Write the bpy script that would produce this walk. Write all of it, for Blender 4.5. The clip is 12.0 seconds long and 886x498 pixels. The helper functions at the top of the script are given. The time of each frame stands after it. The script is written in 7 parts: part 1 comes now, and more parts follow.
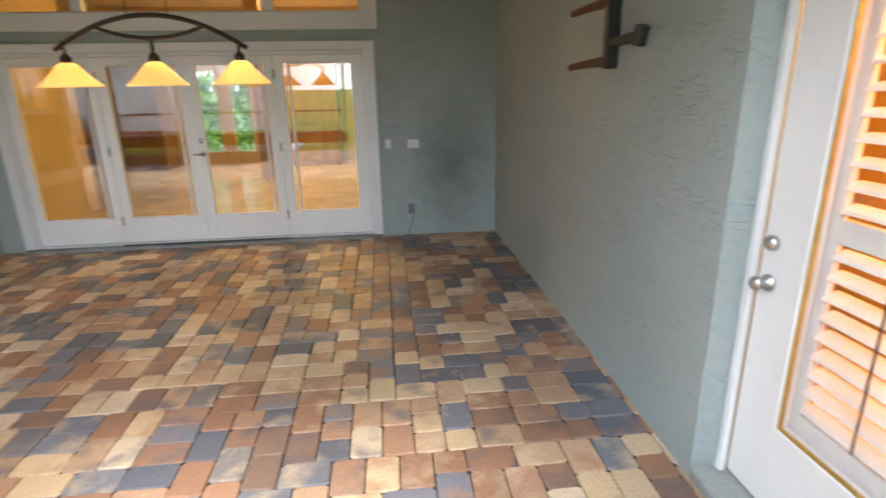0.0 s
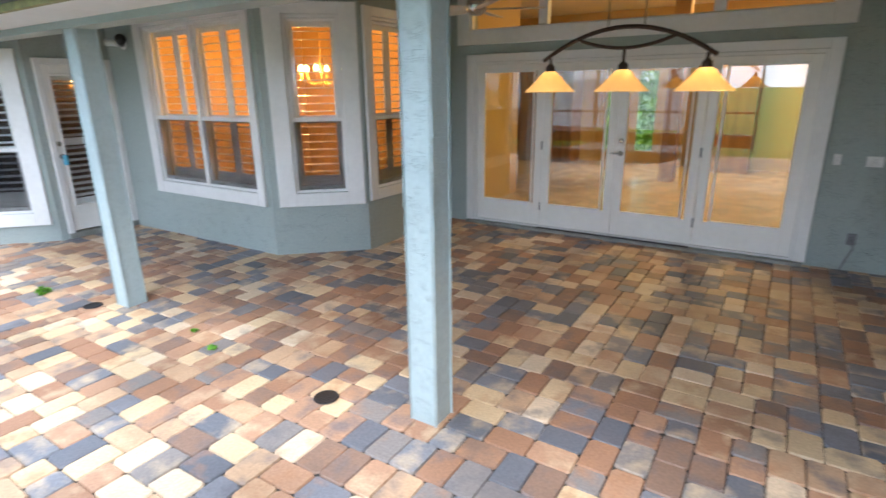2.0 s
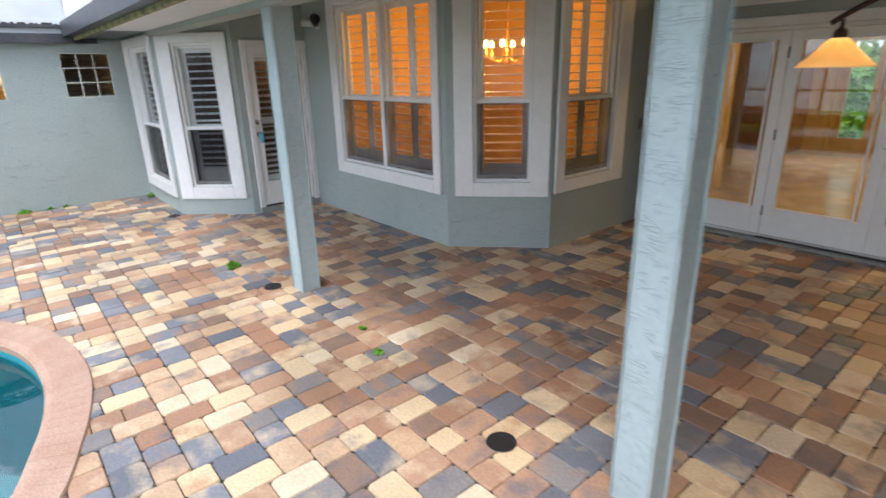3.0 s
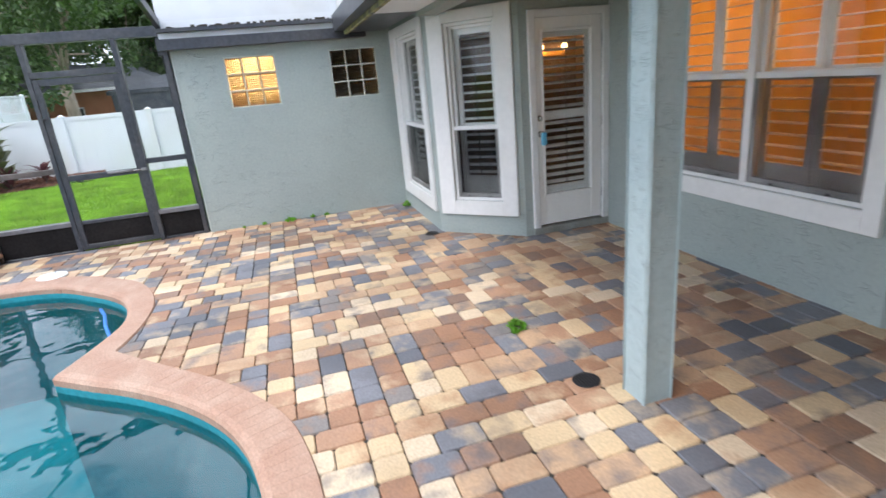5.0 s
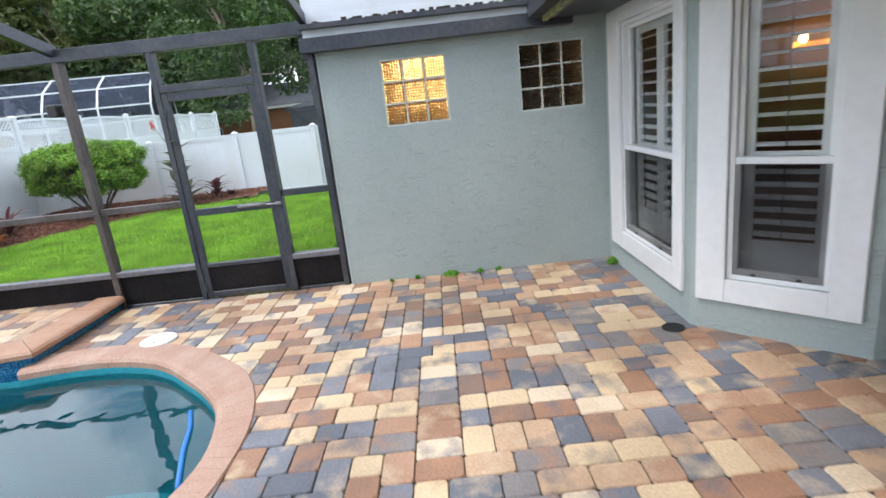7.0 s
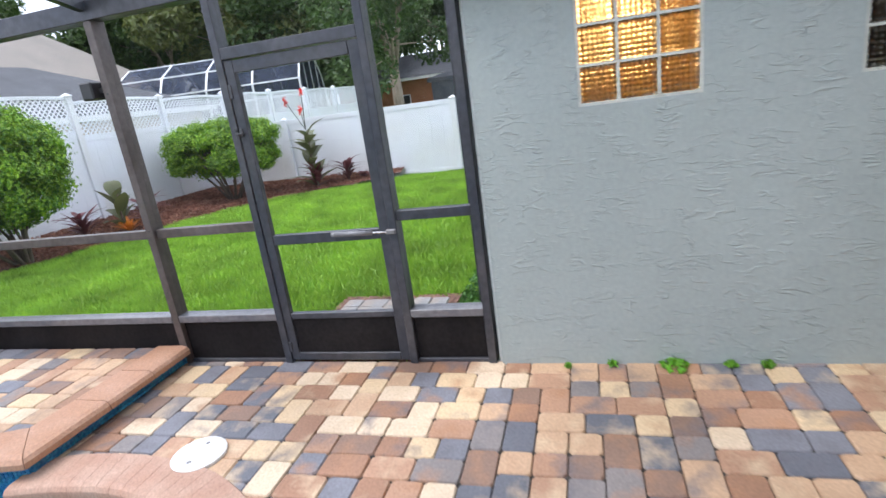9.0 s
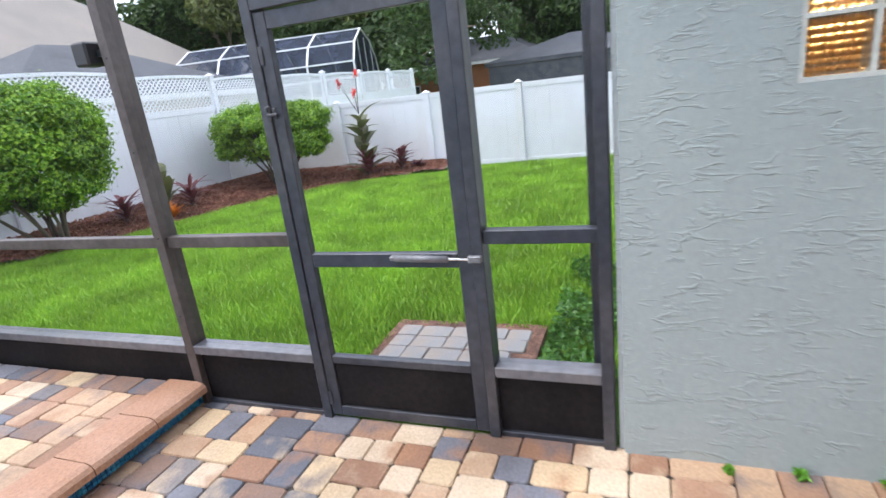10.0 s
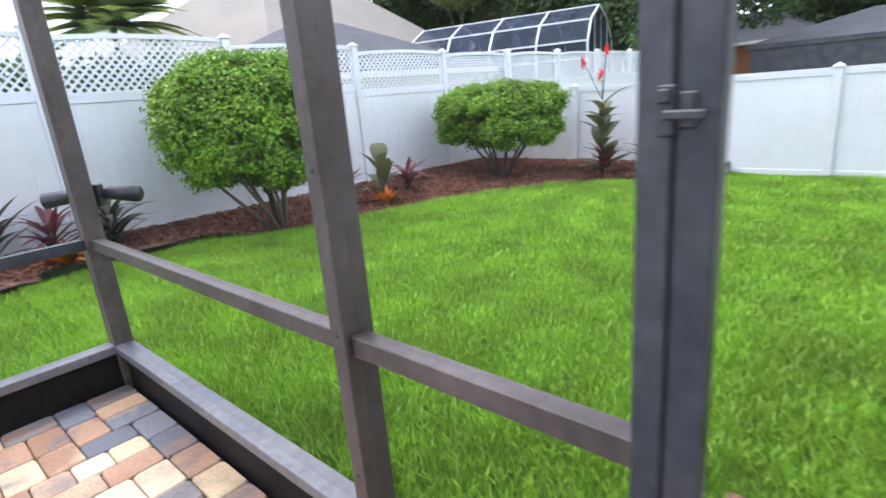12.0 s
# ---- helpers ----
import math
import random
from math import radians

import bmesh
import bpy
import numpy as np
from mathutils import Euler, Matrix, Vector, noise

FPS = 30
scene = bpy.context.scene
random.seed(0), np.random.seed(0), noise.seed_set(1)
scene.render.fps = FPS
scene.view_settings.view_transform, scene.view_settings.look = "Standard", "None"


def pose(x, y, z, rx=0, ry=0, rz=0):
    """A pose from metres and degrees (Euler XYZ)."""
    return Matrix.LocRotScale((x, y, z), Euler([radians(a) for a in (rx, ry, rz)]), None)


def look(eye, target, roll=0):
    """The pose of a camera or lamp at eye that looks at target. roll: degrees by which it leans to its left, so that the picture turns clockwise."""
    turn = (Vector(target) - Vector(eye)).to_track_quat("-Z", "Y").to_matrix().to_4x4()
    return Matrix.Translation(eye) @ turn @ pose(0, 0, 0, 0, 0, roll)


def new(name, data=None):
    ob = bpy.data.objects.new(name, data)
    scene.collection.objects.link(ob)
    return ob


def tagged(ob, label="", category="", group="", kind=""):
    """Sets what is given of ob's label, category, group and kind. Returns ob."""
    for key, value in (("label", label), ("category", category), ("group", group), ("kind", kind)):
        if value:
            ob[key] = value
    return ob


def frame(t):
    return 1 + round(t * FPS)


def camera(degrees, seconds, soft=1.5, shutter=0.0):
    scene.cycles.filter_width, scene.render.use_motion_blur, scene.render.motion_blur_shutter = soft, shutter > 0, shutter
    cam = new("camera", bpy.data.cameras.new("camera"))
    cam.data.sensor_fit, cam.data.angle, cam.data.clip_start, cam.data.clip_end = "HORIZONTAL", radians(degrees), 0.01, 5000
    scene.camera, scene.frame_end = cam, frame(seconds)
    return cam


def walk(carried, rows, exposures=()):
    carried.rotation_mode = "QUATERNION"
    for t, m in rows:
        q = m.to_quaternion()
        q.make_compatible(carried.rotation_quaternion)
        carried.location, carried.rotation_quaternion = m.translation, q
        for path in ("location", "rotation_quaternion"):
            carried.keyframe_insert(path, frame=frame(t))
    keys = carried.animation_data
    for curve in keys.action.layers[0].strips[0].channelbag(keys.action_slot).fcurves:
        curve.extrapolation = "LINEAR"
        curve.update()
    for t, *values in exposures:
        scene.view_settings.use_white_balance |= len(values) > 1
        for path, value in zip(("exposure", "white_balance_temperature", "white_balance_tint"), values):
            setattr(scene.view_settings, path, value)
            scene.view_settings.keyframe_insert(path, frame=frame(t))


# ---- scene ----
cam = camera(79.5, 12.0, shutter=0.35)
# time, eye, target, roll
ROWS = [
    (0, (-0.068, -0.042, 1.665), (0.133, 1.859, 1.075), -1.1),
    (0.5, (-0.1, -0.073, 1.655), (-0.324, 1.833, 1.09), -1.5),
    (1, (-0.126, -0.128, 1.691), (-0.64, 1.724, 1.137), -1.4),
    (1.5, (-0.275, -0.175, 1.705), (-1.049, 1.585, 1.155), -0.9),
    (2, (-0.452, -0.199, 1.724), (-1.48, 1.416, 1.147), -0.7),
    (2.5, (-0.693, -0.037, 1.689), (-1.969, 1.379, 1.081), -0.8),
    (3, (-1.019, 0.156, 1.727), (-2.473, 1.37, 1.087), -1.4),
    (3.5, (-1.472, 0.235, 1.715), (-3.029, 1.31, 1.067), -2.2),
    (5.5, (-3.532, 0.426, 1.6), (-5.405, 0.783, 0.997), -6.0),
    (6, (-4.081, 0.378, 1.628), (-5.976, 0.635, 1.042), -6.2),
    (6.5, (-4.57, 0.374, 1.645), (-6.497, 0.46, 1.118), -6.1),
    (7, (-5.09, 0.35, 1.602), (-7.022, 0.323, 1.085), -6.4),
    (9, (-7.211, -0.088, 1.634), (-9.056, -0.618, 1.073), -7.96),
    (9.5, (-7.666, -0.335, 1.604), (-9.487, -0.953, 1.054), -7.50),
    (10, (-8.075, -0.571, 1.590), (-9.858, -1.265, 1.008), -6.98),
    (10.5, (-8.498, -0.855, 1.604), (-10.213, -1.693, 1.005), -6.53),
    (11, (-8.836, -1.185, 1.630), (-10.483, -2.143, 1.023), -6.08),
    (11.5, (-9.130, -1.460, 1.632), (-10.676, -2.592, 1.058), -5.71),
    (12, (-9.337, -1.828, 1.611), (-10.745, -3.131, 1.045), -4.93),
]
EXPOSURES = [(0.0, 1.98, 6450, 9), (0.5, 2.05, 6050, 7), (1.0, 1.98, 5650, 6), (1.5, 1.82, 5750, 6), (2.0, 1.65, 5950, 8), (3.0, 1.2, 6250, 10), (3.5, 1.15, 6450, 10), (5.5, 1.05, 6300, 10), (7.0, 0.95, 6350, 10), (9.0, 1.0, 6350, 14), (12.0, 1.15, 6300, 15)]
walk(cam, [(t, look(eye, target, roll)) for t, eye, target, roll in ROWS], EXPOSURES)

# ---- world and lights ----
SUN_EL, SUN_AZ = 62.0, 300.0  # degrees; azimuth counted from +x, anticlockwise
world = bpy.data.worlds.new("overcast_sky")
scene.world = world
world.use_nodes = True
wt = world.node_tree
for n in list(wt.nodes):
    wt.nodes.remove(n)
w_out = wt.nodes.new("ShaderNodeOutputWorld")
w_bg = wt.nodes.new("ShaderNodeBackground")
w_sky = wt.nodes.new("ShaderNodeTexSky")
w_sky.sky_type = "NISHITA"
w_sky.sun_disc = False
w_sky.sun_elevation = radians(SUN_EL)
w_sky.sun_rotation = radians(90 - SUN_AZ)
w_tc = wt.nodes.new("ShaderNodeTexCoord")
w_no = wt.nodes.new("ShaderNodeTexNoise")
w_no.inputs["Scale"].default_value = 3.2
w_no.inputs["Detail"].default_value = 7
w_no.inputs["Roughness"].default_value = 0.55
w_rp = wt.nodes.new("ShaderNodeValToRGB")
w_rp.color_ramp.elements[0].position = 0.33
w_rp.color_ramp.elements[1].position = 0.56
w_mx = wt.nodes.new("ShaderNodeMix")
w_mx.data_type = "RGBA"
w_cl = wt.nodes.new("ShaderNodeRGB")
w_cl.outputs[0].default_value = (12.0, 13.0, 14.6, 1)
wt.links.new(w_tc.outputs["Generated"], w_no.inputs["Vector"])
wt.links.new(w_no.outputs["Fac"], w_rp.inputs["Fac"])
wt.links.new(w_rp.outputs["Color"], w_mx.inputs["Factor"])
wt.links.new(w_sky.outputs["Color"], w_mx.inputs[6])
wt.links.new(w_cl.outputs[0], w_mx.inputs[7])
wt.links.new(w_mx.outputs[2], w_bg.inputs["Color"])
wt.links.new(w_bg.outputs[0], w_out.inputs["Surface"])
w_bg.inputs["Strength"].default_value = 0.12

sun_data = bpy.data.lights.new("sun", "SUN")
sun_data.energy, sun_data.angle, sun_data.color = 1.2, radians(20), (1.0, 0.96, 0.9)
sun = new("sun", sun_data)
sx, sy, sz = math.cos(radians(SUN_EL)) * math.cos(radians(SUN_AZ)), math.cos(radians(SUN_EL)) * math.sin(radians(SUN_AZ)), math.sin(radians(SUN_EL))
sun.matrix_world = look((sx * 40, sy * 40, sz * 40), (0, 0, 0))


def lamp(name, kind, place, watts, colour, size=0.1, target=None):
    d = bpy.data.lights.new(name, kind)
    d.energy, d.color = watts, colour
    if kind == "AREA":
        d.shape, d.size = "DISK", size
    else:
        d.shadow_soft_size = size
    ob = new(name, d)
    ob.matrix_world = look(place, target or (place[0], place[1] + 0.001, place[2] - 1))
    return ob


WARM = (1.0, 0.62, 0.19)


# ---- materials ----
def material(name, colour=(0.5, 0.5, 0.5), rough=0.6, metal=0.0, second=None, scale=3.0, fine=60.0, bump=0.0, bump_scale=80.0, mix=0.5, stretch=(1, 1, 1), spec=0.5, fine_amount=0.12):
    """A plain surface with variation at two scales and a fine relief."""
    m = bpy.data.materials.new(name)
    m.use_nodes = True
    nt = m.node_tree
    b = nt.nodes["Principled BSDF"]
    b.inputs["Roughness"].default_value = rough
    b.inputs["Metallic"].default_value = metal
    b.inputs["Specular IOR Level"].default_value = spec
    tc = nt.nodes.new("ShaderNodeTexCoord")
    mp = nt.nodes.new("ShaderNodeMapping")
    mp.inputs["Scale"].default_value = stretch
    nt.links.new(tc.outputs["Object"], mp.inputs["Vector"])
    big = nt.nodes.new("ShaderNodeTexNoise")
    big.inputs["Scale"].default_value, big.inputs["Detail"].default_value = scale, 5
    small = nt.nodes.new("ShaderNodeTexNoise")
    small.inputs["Scale"].default_value, small.inputs["Detail"].default_value = fine, 3
    for n in (big, small):
        nt.links.new(mp.outputs[0], n.inputs["Vector"])
    c2 = second or tuple(c * 0.82 for c in colour)
    mx = nt.nodes.new("ShaderNodeMix")
    mx.data_type = "RGBA"
    mx.inputs[6].default_value, mx.inputs[7].default_value = (*colour, 1), (*c2, 1)
    rg = nt.nodes.new("ShaderNodeMapRange")
    rg.inputs[1].default_value, rg.inputs[2].default_value = 0.5 - mix * 0.25, 0.5 + (1 - mix) * 0.4
    nt.links.new(big.outputs["Fac"], rg.inputs[0])
    nt.links.new(rg.outputs[0], mx.inputs["Factor"])
    hv = nt.nodes.new("ShaderNodeMapRange")
    hv.inputs[1].default_value, hv.inputs[2].default_value = 0.3, 0.7
    hv.inputs[3].default_value, hv.inputs[4].default_value = 1 - fine_amount, 1 + fine_amount
    nt.links.new(small.outputs["Fac"], hv.inputs[0])
    vm = nt.nodes.new("ShaderNodeVectorMath")
    vm.operation = "SCALE"
    nt.links.new(mx.outputs[2], vm.inputs[0])
    nt.links.new(hv.outputs[0], vm.inputs["Scale"])
    nt.links.new(vm.outputs[0], b.inputs["Base Color"])
    if bump:
        bn = nt.nodes.new("ShaderNodeTexNoise")
        bn.inputs["Scale"].default_value, bn.inputs["Detail"].default_value = bump_scale, 4
        nt.links.new(mp.outputs[0], bn.inputs["Vector"])
        bp = nt.nodes.new("ShaderNodeBump")
        bp.inputs["Strength"].default_value, bp.inputs["Distance"].default_value = 1.0, bump
        nt.links.new(bn.outputs["Fac"], bp.inputs["Height"])
        nt.links.new(bp.outputs[0], b.inputs["Normal"])
    return m


def stucco_material(name, colour, second, depth=0.006, stretch=(0.6, 0.6, 2.0), scale=11.0):
    """Trowelled knock-down stucco: broken strokes that stand proud of a flat coat."""
    m = material(name, colour, 0.85, second=second, scale=0.9, fine=35, fine_amount=0.05, spec=0.25)
    nt = m.node_tree
    b = nt.nodes["Principled BSDF"]
    tc = nt.nodes.new("ShaderNodeTexCoord")
    mp = nt.nodes.new("ShaderNodeMapping")
    mp.inputs["Scale"].default_value = stretch
    nt.links.new(tc.outputs["Object"], mp.inputs["Vector"])
    a = nt.nodes.new("ShaderNodeTexNoise")
    a.inputs["Scale"].default_value, a.inputs["Detail"].default_value, a.inputs["Distortion"].default_value = scale, 4, 0.4
    nt.links.new(mp.outputs[0], a.inputs["Vector"])
    ab = nt.nodes.new("ShaderNodeMath")
    ab.operation = "SUBTRACT"
    ab.inputs[1].default_value = 0.5
    nt.links.new(a.outputs["Fac"], ab.inputs[0])
    ax = nt.nodes.new("ShaderNodeMath")
    ax.operation = "ABSOLUTE"
    nt.links.new(ab.outputs[0], ax.inputs[0])
    rd = nt.nodes.new("ShaderNodeMapRange")
    rd.interpolation_type = "SMOOTHSTEP"
    rd.inputs[1].default_value, rd.inputs[2].default_value, rd.inputs[3].default_value, rd.inputs[4].default_value = 0.0, 0.055, 1.0, 0.0
    nt.links.new(ax.outputs[0], rd.inputs[0])
    k = nt.nodes.new("ShaderNodeTexNoise")
    k.inputs["Scale"].default_value, k.inputs["Detail"].default_value = scale * 0.8, 3
    nt.links.new(tc.outputs["Object"], k.inputs["Vector"])
    km = nt.nodes.new("ShaderNodeMapRange")
    km.interpolation_type = "SMOOTHSTEP"
    km.inputs[1].default_value, km.inputs[2].default_value = 0.42, 0.66
    nt.links.new(k.outputs["Fac"], km.inputs[0])
    r = nt.nodes.new("ShaderNodeMath")
    r.operation = "MULTIPLY"
    nt.links.new(rd.outputs[0], r.inputs[0])
    nt.links.new(km.outputs[0], r.inputs[1])
    g = nt.nodes.new("ShaderNodeTexNoise")
    g.inputs["Scale"].default_value, g.inputs["Detail"].default_value = 90, 3
    nt.links.new(tc.outputs["Object"], g.inputs["Vector"])
    ad = nt.nodes.new("ShaderNodeMath")
    ad.operation = "MULTIPLY_ADD"
    ad.inputs[1].default_value = 0.22
    nt.links.new(g.outputs["Fac"], ad.inputs[0])
    nt.links.new(r.outputs[0], ad.inputs[2])
    bp = nt.nodes.new("ShaderNodeBump")
    bp.inputs["Strength"].default_value, bp.inputs["Distance"].default_value = 0.75, depth
    nt.links.new(ad.outputs[0], bp.inputs["Height"])
    nt.links.new(bp.outputs[0], b.inputs["Normal"])
    return m


def emitter(name, colour, strength):
    m = bpy.data.materials.new(name)
    m.use_nodes = True
    b = m.node_tree.nodes["Principled BSDF"]
    b.inputs["Base Color"].default_value = (*colour, 1)
    b.inputs["Emission Color"].default_value = (*colour, 1)
    b.inputs["Emission Strength"].default_value = strength
    return m


def glass_material(name, tint=(1, 1, 1), rough=0.0, base=0.04):
    """Thin clear glass: mostly see-through, with a mirror share that grows at grazing angles."""
    m = bpy.data.materials.new(name)
    m.use_nodes = True
    nt = m.node_tree
    out = nt.nodes["Material Output"]
    nt.nodes.remove(nt.nodes["Principled BSDF"])
    tr = nt.nodes.new("ShaderNodeBsdfTransparent")
    tr.inputs[0].default_value = (*tint, 1)
    gl = nt.nodes.new("ShaderNodeBsdfGlossy")
    gl.inputs["Roughness"].default_value = rough
    lw = nt.nodes.new("ShaderNodeLayerWeight")
    pw = nt.nodes.new("ShaderNodeMath")
    pw.operation = "POWER"
    pw.inputs[1].default_value = 5.0
    nt.links.new(lw.outputs["Facing"], pw.inputs[0])
    fr = nt.nodes.new("ShaderNodeMath")
    fr.operation = "MULTIPLY_ADD"
    fr.inputs[1].default_value, fr.inputs[2].default_value = 0.9, base
    nt.links.new(pw.outputs[0], fr.inputs[0])
    mx = nt.nodes.new("ShaderNodeMixShader")
    nt.links.new(fr.outputs[0], mx.inputs[0])
    nt.links.new(tr.outputs[0], mx.inputs[1])
    nt.links.new(gl.outputs[0], mx.inputs[2])
    nt.links.new(mx.outputs[0], out.inputs["Surface"])
    return m


def screen_material(name, share, colour):
    """Woven insect screen: a share of dark thread, the rest open."""
    m = bpy.data.materials.new(name)
    m.use_nodes = True
    nt = m.node_tree
    out = nt.nodes["Material Output"]
    b = nt.nodes["Principled BSDF"]
    b.inputs["Base Color"].default_value = (*colour, 1)
    b.inputs["Roughness"].default_value = 0.8
    b.inputs["Specular IOR Level"].default_value = 0.0
    tr = nt.nodes.new("ShaderNodeBsdfTransparent")
    mx = nt.nodes.new("ShaderNodeMixShader")
    tc = nt.nodes.new("ShaderNodeTexCoord")
    no = nt.nodes.new("ShaderNodeTexNoise")
    no.inputs["Scale"].default_value, no.inputs["Detail"].default_value = 1.5, 4
    mr = nt.nodes.new("ShaderNodeMapRange")
    mr.inputs[1].default_value, mr.inputs[2].default_value = 0.3, 0.7
    mr.inputs[3].default_value, mr.inputs[4].default_value = share * 0.7, share * 1.3
    nt.links.new(tc.outputs["Object"], no.inputs["Vector"])
    nt.links.new(no.outputs["Fac"], mr.inputs[0])
    nt.links.new(mr.outputs[0], mx.inputs[0])
    nt.links.new(tr.outputs[0], mx.inputs[1])
    nt.links.new(b.outputs[0], mx.inputs[2])
    nt.links.new(mx.outputs[0], out.inputs["Surface"])
    return m


def paver_material(name, per_object):
    """Tumbled concrete pavers: cream, rust, brown and charcoal, each blended within itself."""
    m = bpy.data.materials.new(name)
    m.use_nodes = True
    nt = m.node_tree
    b = nt.nodes["Principled BSDF"]
    if per_object:
        src = nt.nodes.new("ShaderNodeObjectInfo").outputs["Random"]
    else:
        src = nt.nodes.new("ShaderNodeNewGeometry").outputs["Random Per Island"]
    ramp = nt.nodes.new("ShaderNodeValToRGB")
    cr = ramp.color_ramp
    cr.interpolation = "CONSTANT"
    stops = [(0.0, (0.60, 0.445, 0.275)), (0.15, (0.64, 0.505, 0.36)), (0.24, (0.49, 0.325, 0.205)), (0.38, (0.40, 0.235, 0.15)), (0.52, (0.31, 0.17, 0.105)), (0.65, (0.235, 0.15, 0.11)),
             (0.71, (0.185, 0.187, 0.21)), (0.84, (0.13, 0.135, 0.155)), (0.93, (0.22, 0.195, 0.185))]
    cr.elements[0].position, cr.elements[0].color = 0.0, (*stops[0][1], 1)
    cr.elements[1].position, cr.elements[1].color = stops[1][0], (*stops[1][1], 1)
    for p, c in stops[2:]:
        cr.elements.new(p).color = (*c, 1)
    nt.links.new(src, ramp.inputs["Fac"])
    tc = nt.nodes.new("ShaderNodeNewGeometry")
    # a second colour that bleeds into part of the pavers
    sh = nt.nodes.new("ShaderNodeMath")
    sh.operation = "MULTIPLY_ADD"
    sh.inputs[1].default_value, sh.inputs[2].default_value = 7.31, 0.37
    nt.links.new(src, sh.inputs[0])
    fr = nt.nodes.new("ShaderNodeMath")
    fr.operation = "FRACT"
    nt.links.new(sh.outputs[0], fr.inputs[0])
    r2 = nt.nodes.new("ShaderNodeValToRGB")
    r2.color_ramp.interpolation = "CONSTANT"
    r2.color_ramp.elements[0].color = (0.13, 0.125, 0.14, 1)
    r2.color_ramp.elements[1].position, r2.color_ramp.elements[1].color = 0.35, (0.38, 0.2, 0.11, 1)
    r2.color_ramp.elements.new(0.6).color = (0.58, 0.44, 0.29, 1)
    nt.links.new(fr.outputs[0], r2.inputs["Fac"])
    big = nt.nodes.new("ShaderNodeTexNoise")
    big.inputs["Scale"].default_value, big.inputs["Detail"].default_value = 6.5, 4
    nt.links.new(tc.outputs["Position"], big.inputs["Vector"])
    mr = nt.nodes.new("ShaderNodeMapRange")
    mr.inputs[1].default_value, mr.inputs[2].default_value = 0.47, 0.7
    mr.inputs[4].default_value = 0.75
    nt.links.new(big.outputs["Fac"], mr.inputs[0])
    mx = nt.nodes.new("ShaderNodeMix")
    mx.data_type = "RGBA"
    nt.links.new(mr.outputs[0], mx.inputs["Factor"])
    nt.links.new(ramp.outputs["Color"], mx.inputs[6])
    nt.links.new(r2.outputs["Color"], mx.inputs[7])
    gr = nt.nodes.new("ShaderNodeTexNoise")
    gr.inputs["Scale"].default_value, gr.inputs["Detail"].default_value = 70, 5
    nt.links.new(tc.outputs["Position"], gr.inputs["Vector"])
    st = nt.nodes.new("ShaderNodeTexNoise")
    st.inputs["Scale"].default_value, st.inputs["Detail"].default_value = 1.1, 6
    nt.links.new(tc.outputs["Position"], st.inputs["Vector"])
    a = nt.nodes.new("ShaderNodeMapRange")
    a.inputs[1].default_value, a.inputs[2].default_value, a.inputs[3].default_value, a.inputs[4].default_value = 0.3, 0.7, 0.84, 1.14
    nt.links.new(gr.outputs["Fac"], a.inputs[0])
    s2 = nt.nodes.new("ShaderNodeMapRange")
    s2.inputs[1].default_value, s2.inputs[2].default_value, s2.inputs[3].default_value, s2.inputs[4].default_value = 0.36, 0.62, 0.76, 1.08
    nt.links.new(st.outputs["Fac"], s2.inputs[0])
    pm = nt.nodes.new("ShaderNodeMath")
    pm.operation = "MULTIPLY"
    nt.links.new(a.outputs[0], pm.inputs[0])
    nt.links.new(s2.outputs[0], pm.inputs[1])
    vm = nt.nodes.new("ShaderNodeVectorMath")
    vm.operation = "SCALE"
    nt.links.new(mx.outputs[2], vm.inputs[0])
    nt.links.new(pm.outputs[0], vm.inputs["Scale"])
    nt.links.new(vm.outputs[0], b.inputs["Base Color"])
    rr = nt.nodes.new("ShaderNodeMapRange")
    rr.inputs[3].default_value, rr.inputs[4].default_value = 0.38, 0.68
    nt.links.new(st.outputs["Fac"], rr.inputs[0])
    nt.links.new(rr.outputs[0], b.inputs["Roughness"])
    b.inputs["Specular IOR Level"].default_value = 0.4
    bp = nt.nodes.new("ShaderNodeBump")
    bp.inputs["Strength"].default_value, bp.inputs["Distance"].default_value = 0.6, 0.0025
    nt.links.new(gr.outputs["Fac"], bp.inputs["Height"])
    nt.links.new(bp.outputs[0], b.inputs["Normal"])
    return m


